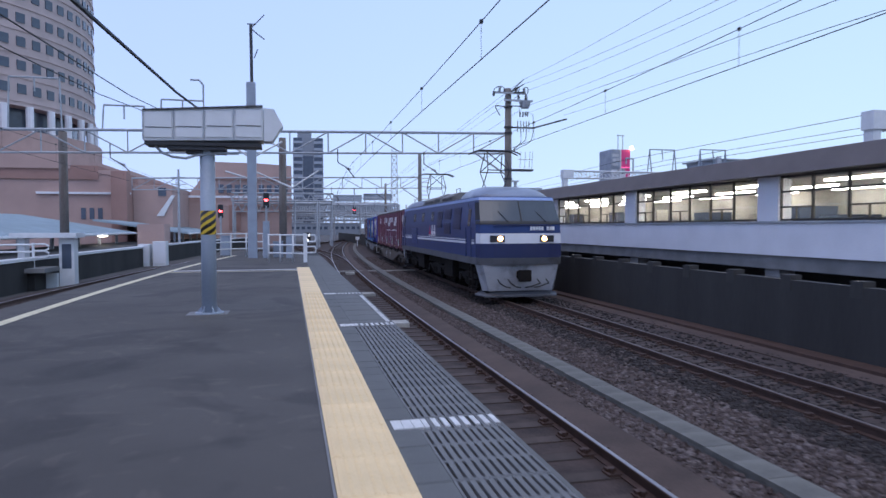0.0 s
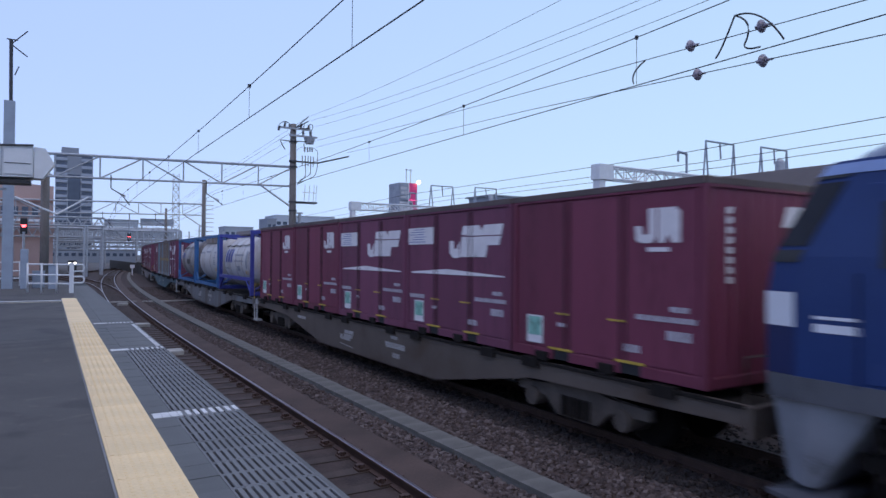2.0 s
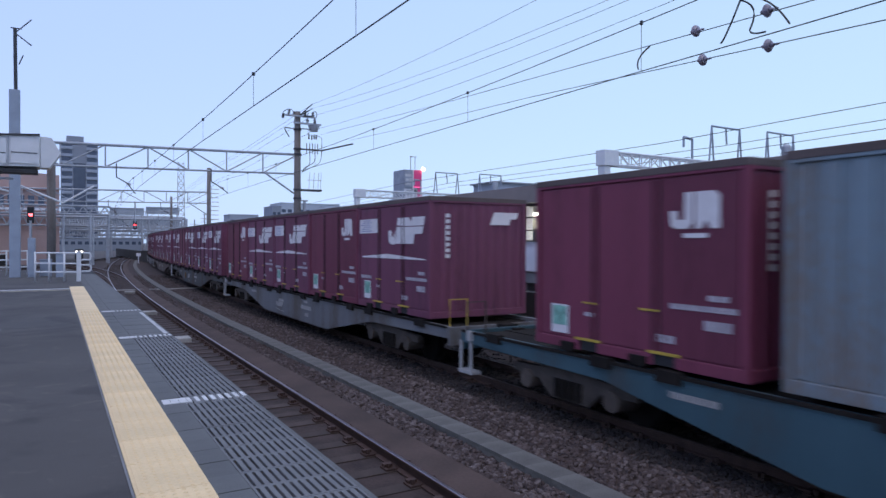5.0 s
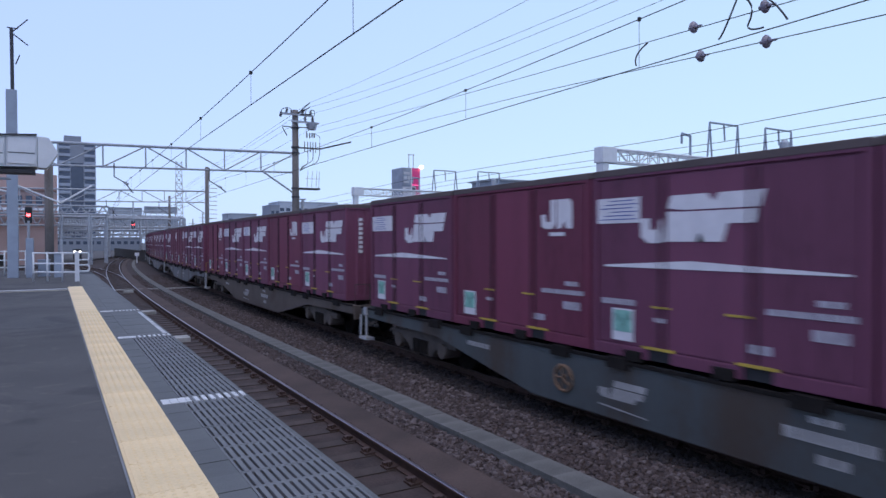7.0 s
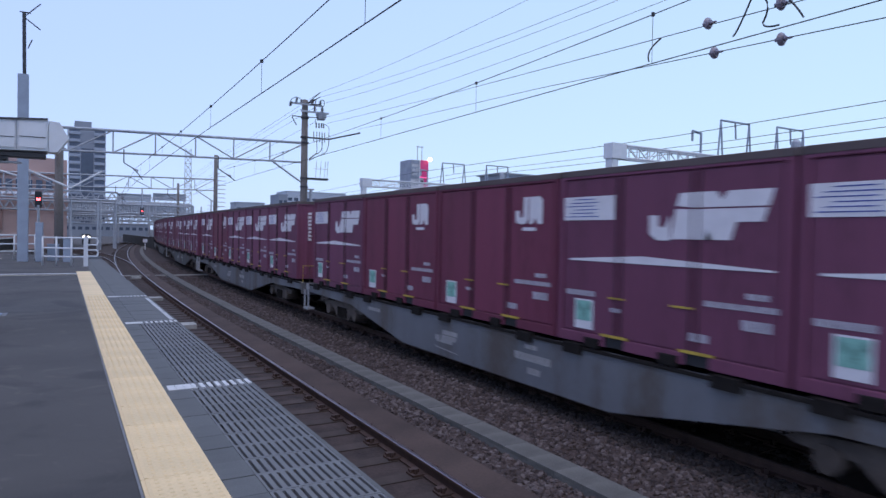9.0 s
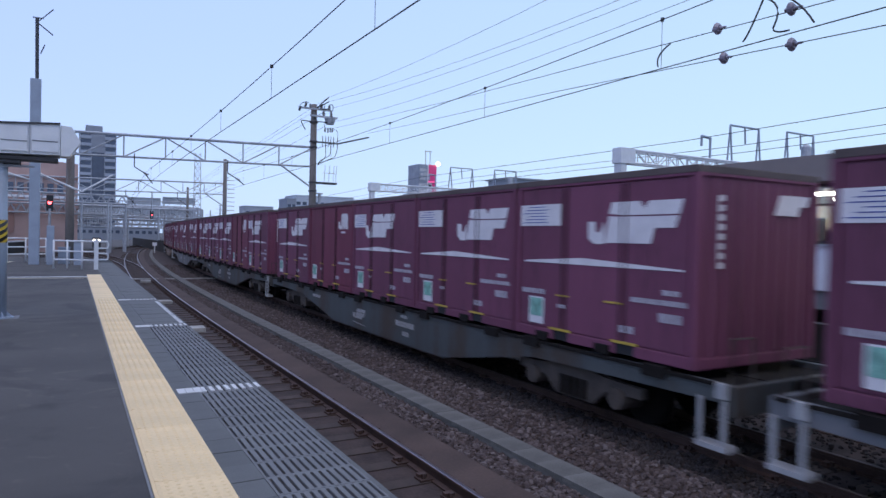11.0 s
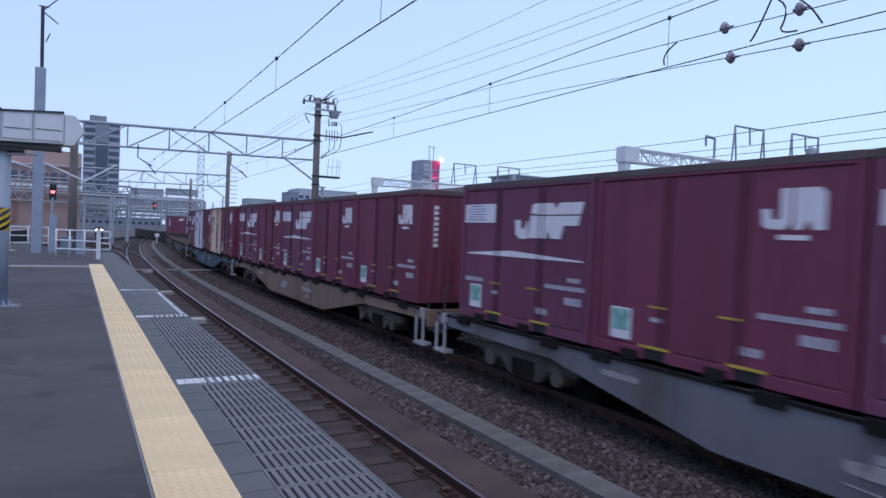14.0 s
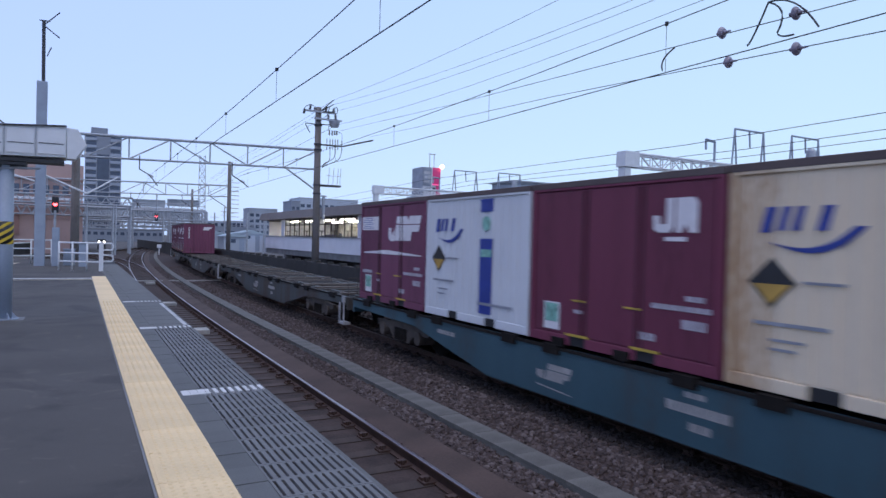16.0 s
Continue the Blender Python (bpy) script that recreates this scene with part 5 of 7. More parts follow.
for i in range(16):
    x = 44 + i * 13 + rnd.uniform(-4, 4)
    y = 300 - i * 6 + rnd.uniform(-15, 15)
    block("distant_building", "distant pale office or apartment block", x, x + rnd.uniform(8, 14), y, y + 12, rnd.uniform(5, 10), FAR_WALL, (5, 4, 1.4, 1.2, 3.0), group="distant blocks")
block("distant_block", "distant pale apartment block", 58, 69, 260, 270, 12.0, FAR_WALL, (5, 4, 1.4, 1.2, 3.0), group="distant blocks")
block("distant_block", "distant dark blue office block", 74, 77.6, 258, 270, 15.6, TOWER, (2, 5, 1.2, 1.2, 3.0), group="distant blocks")
block("distant_block", "distant long white office block", 78, 103, 260, 275, 17.2, FAR_WALL, (10, 5, 1.7, 1.3, 3.0), group="distant blocks")
block("distant_hall", "distant long grey building with a row of windows", -6, 26, 245, 255, 2.6, TOWER, (16, 1, 1.2, 1.0, 1.2), group="distant blocks")
block("distant_hall", "distant long grey-white building with windows", 28, 56, 240, 255, 4.2, TOWER, (12, 2, 1.4, 0.9, 1.0), group="distant blocks")
ab = block("roofed_block", "beige flat-topped apartment block", 141, 167, 200, 215, 23.6, FAR_WALL, (9, 7, 2.6, 1.4, 2.0))
for i in range(8):
    part("balcony_band", boxes((140.6, 167.4, 199.2, 199.9, 1.6 + i * 2.85, 2.7 + i * 2.85)), TOWER_LIGHT, ab, "pale balcony front")
part("roof_slab", boxes((139.8, 168.2, 198.8, 216, 24.1, 24.6)), FAR_WALL, ab)

def yard_shed(x, y, w, d, h):
    """Low trackside shed with a pitched roof and a lit window."""
    sh = thing("yard_shed", "low grey trackside shed with a pitched roof", "shed", "sheds in the yard")
    body = part("wall", boxes((x, x + w, y, y + d, GROUND_Z - 0.2, h)), FAR_WALL, sh)
    bm = bmesh.new()
    loft(bm, [[(x - 0.2, yy, h), (x + w / 2, yy, h + 0.6), (x + w + 0.2, yy, h), (x + w + 0.2, yy, h - 0.08), (x - 0.2, yy, h - 0.08)] for yy in (y - 0.2, y + d + 0.2)])
    part("roof", bm, ROOF_TEAL, sh)
    part("window", boxes((x + w * 0.3, x + w * 0.3 + 0.7, y - 0.03, y - 0.004, h - 1.0, h - 0.4)), WINDOW_FAR, body)
    part("door", boxes((x + w * 0.65, x + w * 0.65 + 0.8, y - 0.03, y - 0.004, GROUND_Z, h - 0.4)), STEEL_BLUE, body)


for x, y, w, d, h in ((19.5, 104, 3.5, 5, 1.4), (25.5, 122, 4.5, 6, 2.0), (30.0, 118, 3.0, 4, 1.2), (36.0, 136, 6.0, 6, 2.4), (22.0, 140, 5.0, 6, 1.8)):
    yard_shed(x, y, w, d, h)

# building with a lit sign tower
sg = block("sign_tower", "building with a sign tower lit red at its corner", 76.6, 82.2, 150, 158, 12.5, FAR_WALL)
box_s = part("sign_box", boxes((77.0, 82.1, 150.01, 156, 12.5, 20.4)), SIGN_GREY, sg)
part("sign_panel", boxes((77.05, 79.4, 149.7, 150.0, 15.9, 20.3)), SIGN_GREY, box_s, "grey advertising panel with pale bars")
part("sign_panel", boxes((77.05, 79.4, 149.7, 150.0, 13.0, 15.5)), SIGN_PALE, box_s, "pale advertising panel")
part("sign_panel", boxes((79.7, 82.05, 149.7, 150.0, 16.15, 20.4)), SIGN_RED, box_s, "red lit panel")
part("sign_panel", boxes((80.9, 82.05, 149.7, 150.0, 13.0, 15.75)), SIGN_RED, box_s, "red lit panel")
part("sign_panel", boxes((79.7, 80.8, 149.7, 150.0, 13.0, 15.75)), SIGN_PALE, box_s, "pale advertising panel")
part("light_strip", boxes((79.7, 82.05, 149.55, 149.7, 15.9, 16.08)), SIGN_PINK, box_s, "thin pink light strip")
part("sign_edge", boxes((79.42, 79.68, 149.65, 150.0, 13.0, 20.4)), WHITE_METAL, box_s)
for x0, x1, z0, z1 in ((77.3, 79.1, 18.6, 19.3), (77.4, 78.2, 17.5, 18.1), (78.4, 79.2, 17.3, 18.3), (77.3, 78.8, 16.4, 17.0), (79.8, 80.6, 14.5, 15.2)):
    part("sign_bar", boxes((x0, x1, 149.6, 149.7, z0, z1)), BLACK if x0 > 79 else SIGN_PALE, box_s)
part("mast_frame", rods([((80, 152, 20.4), (80, 152, 24.3)), ((81.3, 152, 20.4), (81.3, 152, 24.3)), ((79.7, 152, 24.1), (81.7, 152, 24.1))], 0.1), STEEL_GREY, sg)
bm = bmesh.new()
bmesh.ops.create_icosphere(bm, subdivisions=2, radius=0.5, matrix=Matrix.Translation((82.2, 149.2, 20.7)))
part("flood_lamp", bm, LAMP_WARM, sg, "bright warm lamp")


def viaduct_gantry(x, y, z, length, label):
    """Box-ended lattice beam of the elevated line behind the station, with hoop frames on it."""
    g = thing("viaduct_gantry", label, "catenary gantry", "gantries of the elevated line")
    part("leg", boxes((x + 0.1, x + 0.6, y - 0.3, y + 0.3, GROUND_Z - 0.2, z - 1.0)), WHITE_METAL, g)
    part("end_box", boxes((x, x + 1.25, y - 0.4, y + 0.4, z - 1.0, z)), WHITE_METAL, g, bevel=0.03)
    for yy in (y - 0.35, y + 0.35):
        truss(g, (x + 1.25, yy, z - 0.12), (x + length, yy, z - 0.12), 0.8, int((length - 1.2) / 0.95), 0.06, WHITE_METAL)
    part("leg", boxes((x + length - 0.5, x + length, y - 0.3, y + 0.3, GROUND_Z - 0.2, z - 0.1)), WHITE_METAL, g)
    for a, b, top in ((10.9, 14.1, 2.55), (17.5, 20.9, 2.7)):
        part("hoop_frame", rods([((x + a - 0.25, y, z), (x + a, y, z + top)), ((x + a + 0.25, y, z), (x + a, y, z + top)), ((x + b - 0.25, y, z), (x + b, y, z + top)), ((x + b + 0.25, y, z), (x + b, y, z + top)),
                                 ((x + a, y, z + top), (x + b, y, z + top)), ((x + (a + b) / 2, y, z + top), (x + (a + b) / 2 + 0.1, y, z + top - 1.2))], 0.07), STEEL_BLUE, g)
    bm = bmesh.new()
    rod(bm, (x + 20.0, y, z + 0.75), (x + 20.0, y, z + 1.75), 0.36, 14)
    rod(bm, (x + 20.0, y, z + 1.75), (x + 20.0, y, z + 1.95), 0.36, 14, 0.2)
    part("transformer", bm, STEEL_GREY, g, "grey transformer can on the beam")
    part("transformer_frame", rods([((x + 19.5, y, z + 0.7), (x + 20.6, y, z + 0.7)), ((x + 20.5, y, z), (x + 20.5, y, z + 0.7))], 0.05), STEEL_BLUE, g)
    part("arm", rods([((x + 8.8, y, z - 0.1), (x + 8.8, y, z + 1.4)), ((x + 8.8, y, z + 1.4), (x + 7.9, y, z + 1.5)), ((x + 7.9, y, z + 1.5), (x + 7.9, y, z + 0.8))], 0.09), STEEL_BLUE, g)
    return g


viaduct_gantry(30.0, 31.0, 7.5, 30, "white box-girder gantry with blue hoop frames")
viaduct_gantry(30.0, 71.0, 7.8, 34, "farther white gantry with hoop frames")
for x, z in ((36, 8.6), (42, 8.83), (42.6, 8.4)):
    wire("viaduct_wire", [(x, -10, z + 0.5), (x, 31, z - 0.15), (x + 1, 71, z + 0.3), (x + 5, 130, z)], 0.022, "thin wire of the elevated line")
# ---------------------------------------------------------------- the freight train
# Vehicles stand with z = 0 on the rail head, their front towards -y, and their seen side towards -x.
def bogie(parent, y, wheel_r, base, half, name="bogie", paint=None):
    """Two axles in a frame whose sides dip between the wheels."""
    zt = wheel_r + 0.16
    paint = paint or BOGIE_PAINT
    bm = bmesh.new()
    box(bm, -0.9, 0.9, y - 0.2, y + 0.2, wheel_r, wheel_r + 0.3)
    bg = part(name, bm, UNDER, parent, bevel=0.02)
    outline = [(-base - 0.42, zt - 0.1), (-base - 0.42, zt + 0.05), (-base + 0.30, zt + 0.06), (-0.45, zt + 0.14), (0.45, zt + 0.14), (base - 0.30, zt + 0.06), (base + 0.42, zt + 0.05), (base + 0.42, zt - 0.1),
               (base - 0.25, zt - 0.10), (0.42, wheel_r - 0.20), (-0.42, wheel_r - 0.20), (-base + 0.25, zt - 0.10)]
    for x in (-1.12, 1.0):
        bm = bmesh.new()
        poly(bm, [(x, y + a, b) for a, b in outline], (0.12, 0, 0))
        part("side_frame", bm, paint, bg, "dusty cast side frame", bevel=0.015)
    for d in (-base, base):
        bm = bmesh.new()
        rod(bm, (-1.19, y + d, wheel_r), (-0.8, y + d, wheel_r), 0.15, 12)
        part("axle_box", bm, paint, bg)
    for i in range(4):
        part("spring", rods([((-1.13, y - 0.24 + i * 0.16, wheel_r - 0.16), (-1.13, y - 0.24 + i * 0.16, wheel_r + 0.12))], 0.06, 8), UNDER, bg)
    for d in (-base, base):
        bm = bmesh.new()
        for x0, x1, r in ((-0.60, -0.48, wheel_r), (-0.49, -0.46, wheel_r + 0.03), (0.48, 0.60, wheel_r), (0.46, 0.49, wheel_r + 0.03)):
            rod(bm, (x0, y + d, wheel_r), (x1, y + d, wheel_r), r, 24)
        rod(bm, (-0.8, y + d, wheel_r), (0.8, y + d, wheel_r), 0.08, 10)
        part("wheelset", bm, UNDER, bg)
        part("brake_shoe", boxes((-0.62, -0.46, y + d + math.copysign(wheel_r + 0.04, -d), y + d + math.copysign(wheel_r + 0.04, -d) + 0.08, wheel_r - 0.12, wheel_r + 0.16)), UNDER, bg)
    return bg


def sill(y0, y1, z_top):
    """Outline (y, z) of a fish-bellied side sill."""
    return [(y0, z_top), (y0, z_top - 0.22), (-6.25, z_top - 0.28), (-3.2, z_top - 0.81), (3.2, z_top - 0.81), (6.25, z_top - 0.28), (y1, z_top - 0.22), (y1, z_top)]


def flat_wagon(paint, label, flat_deck, step_ends=(-1,), yellow_rail=False):
    w = thing("container_wagon", label, "railway wagon", "container wagons of the train")
    z = 0.98
    bm = bmesh.new()
    for x in (-1.24, 1.12):
        poly(bm, [(x, a, b) for a, b in sill(-9.9, 9.9, z)], (0.12, 0, 0))
    part("side_sill", bm, paint, w, bevel=0.01)
    bm = bmesh.new()
    for x in (-1.27, 1.24):
        box(bm, x, x + 0.03, -9.9, 9.9, z - 0.03, z + 0.015)
    part("sill_flange", bm, UNDER, w)
    part("centre_sill", boxes((-0.28, 0.28, -9.9, 9.9, z - 0.34, z - 0.06)), paint if flat_deck else UNDER, w)
    if flat_deck:
        beam = mesh_of("cross_beam", boxes((-1.12, 1.12, -0.07, 0.07, z - 0.2, z - 0.005)), paint)
        for i in range(22):
            ob = new("cross_beam", beam)
            ob.parent, ob.matrix_basis = w, pose(0, -9.6 + i * 0.914, 0)
        for k in (-0.75, 0.65):
            part("stringer", boxes((k, k + 0.1, -9.8, 9.8, z - 0.14, z - 0.002)), paint, w)
        for i in range(5):
            for d in (-1.2, 1.2):
                part("load_frame", boxes((-1.1, 1.1, -7.9 + i * 3.75 + d - 0.1, -7.9 + i * 3.75 + d + 0.1, z + 0.0, z + 0.05)), LOAD_BEARER, w, "worn rusty load bearer")
    else:
        part("deck", boxes((-1.12, 1.12, -9.85, 9.85, z - 0.2, z - 0.07)), UNDER, w)
    lock = mesh_of("container_lock", boxes((-1.30, -1.18, -0.1, 0.28, z - 0.10, z + 0.05)), UNDER)
    for i in range(10):
        ob = new("container_lock", lock)
        ob.parent, ob.matrix_basis = w, pose(0, -8.9 + (i // 2) * 3.77 + (i % 2) * 2.6, 0)
    part("brake_gear", boxes((-0.9, -0.3, -3.2, -1.6, 0.35, 0.75), (-0.8, 0.3, 1.2, 2.8, 0.38, 0.75), (-1.0, -0.5, -0.6, 0.5, 0.4, 0.7)), UNDER, w, bevel=0.03)
    for s in (-1, 1):
        bogie(w, s * 7.1, 0.41, 0.95, 1.0)
        cp = bmesh.new()
        box(cp, -0.12, 0.12, s * 10.0 - 0.22, s * 10.0 + 0.22, 0.70, 0.95)
        box(cp, -0.17, 0.17, s * 10.12 - 0.08, s * 10.12 + 0.08, 0.66, 1.0)
        part("coupler", cp, UNDER, w, bevel=0.02)
        if s in step_ends:
            st = bmesh.new()
            y0 = s * 9.72
            for y in (y0 - 0.19, y0 + 0.14):
                box(st, -1.30, -1.265, y, y + 0.055, 0.27, 0.80)
            box(st, -1.31, -1.10, y0 - 0.22, y0 + 0.22, 0.21, 0.27)
            box(st, -1.31, -1.25, y0 - 0.19, y0 - 0.05, 0.82, 1.0)
            part("end_step", st, STEP_PAINT, w, "pale steel shunter's step")
        part("end_beam", boxes((-1.22, 1.22, min(s * 9.98, s * 9.9), max(s * 9.98, s * 9.9), 0.62, 0.97)), paint, w)
        hr = bmesh.new()
        y0 = s * 9.86
        tube(hr, [(-1.15, y0, 0.95), (-1.15, y0, 1.5), (-0.75, y0, 1.5), (-0.75, y0, 0.95)], 0.016)
        part("handrail", hr, MARK_YELLOW if yellow_rail and s < 0 else BOGIE_PAINT, w)
    if paint is SILL_GREEN and 1 in step_ends:
        wheel = bmesh.new()
        rod(wheel, (-1.27, 2.42, 0.56), (-1.25, 2.42, 0.56), 0.05, 10)
        rim = [(-1.28, 2.42 + 0.19 * math.cos(a * math.tau / 20), 0.56 + 0.19 * math.sin(a * math.tau / 20)) for a in range(21)]
        tube(wheel, rim, 0.022)
        for a in range(5):
            rod(wheel, (-1.28, 2.42, 0.56), (-1.28, 2.42 + 0.19 * math.cos(a * math.tau / 5), 0.56 + 0.19 * math.sin(a * math.tau / 5)), 0.015)
        part("brake_wheel", wheel, WHEEL_RUST, w, "rusty spoked handbrake wheel")
    for y0, y1, z0, z1 in ((-1.92, -0.99, 0.56, 0.68), (-1.57, -1.27, 0.76, 0.83), (-1.66, -1.35, 0.36, 0.46), (4.4, 5.1, 0.70, 0.78)):
        bm = bmesh.new()
        comb(bm, -1.243, y0, y1, z0, z1)
        part("sill_lettering", bm, SILL_MARK, w, "row of faded unreadable stencilled bars")
    bm = bmesh.new()
    side(bm, [(1.40, 0.70), (0.85, 0.70), (0.87, 0.61), (1.44, 0.61)], -1.243)
    side(bm, [(1.44, 0.595), (0.88, 0.595), (0.92, 0.51), (1.02, 0.51), (1.06, 0.44), (1.50, 0.44)], -1.243)
    side(bm, [(1.52, 0.58), (1.52, 0.44), (1.64, 0.44), (1.70, 0.48), (1.70, 0.57), (1.62, 0.57)], -1.243)
    part("sill_emblem", bm, SILL_MARK, w, "small faded angular emblem")
    bm = bmesh.new()
    side(bm, [(1.70, 0.345), (0.85, 0.30), (0.85, 0.285), (1.70, 0.325)], -1.243)
    part("sill_stripe", bm, SILL_MARK, w, "thin faded stripe")
    return w


L12 = 3.715
BOX_AT = 1.05     # height of a container's base above the rail head


def container(label, paint, group="containers on the train", length=L12, height=2.5):
    c = thing("freight_container", label, "shipping container", group)
    h, hw = length / 2, 1.225
    bm = bmesh.new()
    box(bm, -hw + 0.035, hw - 0.035, -h + 0.035, h - 0.035, 0.10, height - 0.05)
    part("shell", bm, paint, c, bevel=0.01)
    fr = bmesh.new()
    for x in (-hw, hw - 0.10):
        for y in (-h, h - 0.10):
            box(fr, x, x + 0.10, y, y + 0.10, 0.0, height)
    for x in (-hw, hw - 0.08):
        box(fr, x, x + 0.08, -h + 0.1, h - 0.1, height - 0.11, height - 0.002)
    for y in (-h, h - 0.08):
        box(fr, -hw + 0.1, hw - 0.1, y, y + 0.08, height - 0.11, height - 0.002)
        box(fr, -hw + 0.1, hw - 0.1, y, y + 0.08, 0.002, 0.14)
    # lower rail, broken by two fork pockets
    for x in (-hw, hw - 0.08):
        for y0, y1 in ((-h + 0.1, -0.86), (-0.50, 0.50), (0.86, h - 0.1)):
            box(fr, x, x + 0.08, y0, y1, 0.002, 0.15)
    part("corner_frame", fr, paint, c, bevel=0.012)
    part("roof", boxes((-hw - 0.006, hw + 0.006, -h - 0.004, h + 0.004, height - 0.07, height + 0.022)), BOX_TOP, c, "dark weathered roof sheet", bevel=0.008)
    for s in (-1, 1):
        # pressed end wall with upright ribs
        bm = bmesh.new()
        prof = []
        n = 9
        for i in range(n):
            x0 = -1.06 + i * 2.12 / n
            prof += [(x0, 0.0), (x0 + 0.12, 0.0), (x0 + 0.15, 0.028), (x0 + 0.21, 0.028)]
        prof.append((1.06, 0.0))
        loft(bm, [[(x, s * (h - 0.036 + d), z) for x, d in prof] for z in (0.16, height - 0.13)], close=False, caps=False)
        part("end_wall", bm, paint, c)
    # Solid near-black blocks paint the shade inside the pockets.
    pk = bmesh.new()
    for y in (-0.68, 0.68):
        box(pk, -hw + 0.03, hw - 0.03, y - 0.18, y + 0.18, 0.01, 0.15)
    part("fork_pocket", pk, RECESS_SHADE, c, "near-black blocks for the shade inside the fork pockets")
    return c


def doors(c, paint, length=L12, height=2.5, panels=(-0.62, 0.62)):
    """Side doors of three leaves with locking bars."""
    h = length / 2
    edges = [-h + 0.12, *panels, h - 0.12]
    for a, b in zip(edges, edges[1:]):
        part("door_leaf", boxes((-1.208, -1.17, a + 0.015, b - 0.015, 0.17, height - 0.13)), paint, c, bevel=0.008)
    for y in panels:
        lb = bmesh.new()
        rod(lb, (-1.215, y - 0.06, 0.18), (-1.215, y - 0.06, height - 0.14), 0.014)
        rod(lb, (-1.215, y + 0.06, 0.18), (-1.215, y + 0.06, height - 0.14), 0.014)
        part("locking_bar", lb, BOX_SEAM, c, "dark locking bars")
    for y in (-0.68, 0.68):
        part("pocket_edge", boxes((-1.234, -1.222, y - 0.25, y + 0.25, 0.155, 0.19)), MARK_YELLOW, c, "yellow painted pocket edge")
        part("locking_cam", boxes((-1.27, -1.22, y - 0.14 + 0.4, y + 0.14 + 0.4, -0.03, 0.10)), UNDER, c)
    for y0, y1 in ((-0.62, -0.28), (0.50, 0.80)):
        part("yellow_latch", boxes((-1.222, -1.208, y0, y1, 0.69, 0.715)), MARK_YELLOW, c, "yellow painted latch bar")


def small_marks(c, green, upper=True):
    """Unreadable stencils as bars; y runs to the rear, which is picture-left for a train going to the right."""
    for y0, y1, z0, z1 in ((-1.71, -0.78, 0.74, 0.83), (-1.60, -1.33, 0.87, 0.96), (-1.64, -1.28, 0.52, 0.66), (-0.84, -0.57, 0.30, 0.42), (0.58, 0.76, 0.50, 0.58), (1.08, 1.68, 0.68, 0.78)):
        if y0 > 1.0 and not upper:
            continue
        bm = bmesh.new()
        comb(bm, -1.211, y0, y1, z0 + 0.012, z1 - 0.012)
        part("stencil", bm, STENCIL, c, "unreadable faded white stencilled bar")
    bm = bmesh.new()
    rect(bm, -1.211, 1.10, 1.48, 0.21, 0.64)
    part("placard", bm, MARK_WHITE, c, "white rectangular placard")
    bm = bmesh.new()
    rect(bm, -1.217, 1.13, 1.45, 0.33, 0.62, 0.004)
    part("placard_print", bm, MARK_GREEN if green else MARK_GREY, c)


def end_marks(c, y):
    bm = bmesh.new()
    pts = [(-0.86, 1.25), (-0.86, 2.165)]
    for i in range(7, -1, -1):
        a = 1.25 + i * 0.12
        pts += [(-0.75, a + 0.075), (-0.75, a)] + ([(-0.85, a), (-0.85, a - 0.045)] if i else [])
    poly(bm, [(px_, y - 0.006, pz_) for px_, pz_ in pts], (0, 0.006, 0))
    part("end_number", bm, MARK_WHITE, c, "vertical column of unreadable white bars")
    bm = bmesh.new()
    poly(bm, [(0.25, y - 0.006, 1.95), (0.75, y - 0.006, 1.95), (0.80, y - 0.006, 2.08), (0.95, y - 0.006, 2.08), (1.0, y - 0.006, 2.22), (0.36, y - 0.006, 2.22)], (0, 0.006, 0))
    part("end_mark", bm, MARK_WHITE, c, "white angular mark")


def emblem(c, rear):
    """Large white angular emblem with a hooked foot, white panel and long tapering stripe."""
    x = -1.212
    bm = bmesh.new()
    # slanted block, as seen from the side: -y is the front
    side(bm, [(0.26, 2.11), (-0.20, 2.11), (-0.27, 2.01), (-0.34, 2.11), (-0.84, 2.11), (-0.79, 1.925), (0.10, 1.925), (0.31, 1.955)], x)
    side(bm, [(0.31, 1.915), (0.10, 1.905), (-0.78, 1.905), (-0.73, 1.75), (-0.44, 1.75), (-0.38, 1.54), (-0.06, 1.54), (-0.10, 1.66), (-0.16, 1.54), (-0.20, 1.54), (0.38, 1.54)], x)
    side(bm, [(0.39, 1.84), (0.39, 1.52), (0.57, 1.52), (0.68, 1.60), (0.69, 1.84), (0.56, 1.84), (0.55, 1.70), (0.47, 1.68)], x)
    for v in bm.verts:
        v.co.y = 0.98 - (0.69 - v.co.y) * 1.14 if rear else 0.10 - (0.69 - v.co.y) * 1.13
    part("emblem", bm, MARK_WHITE, c, "large white angular emblem")
    bm = bmesh.new()
    side(bm, [(1.62, 1.20), (-1.66, 1.20), (-1.66, 1.22), (0.2, 1.305), (1.62, 1.225)], x)
    part("stripe", bm, MARK_WHITE, c, "long tapering white stripe")
    bm = bmesh.new()
    rect(bm, x, 0.99 if rear else 0.72, 1.76, 1.79, 2.13)
    part("panel", bm, MARK_WHITE, c, "white rectangular panel")
    for i in range(6):
        bm = bmesh.new()
        rect(bm, x - 0.006, 1.04 + 0.07 * (i % 2), 1.70 - 0.09 * (i % 3), 1.835 + i * 0.05, 1.847 + i * 0.05, 0.003)
        part("panel_line", bm, MARK_BLUE, c)


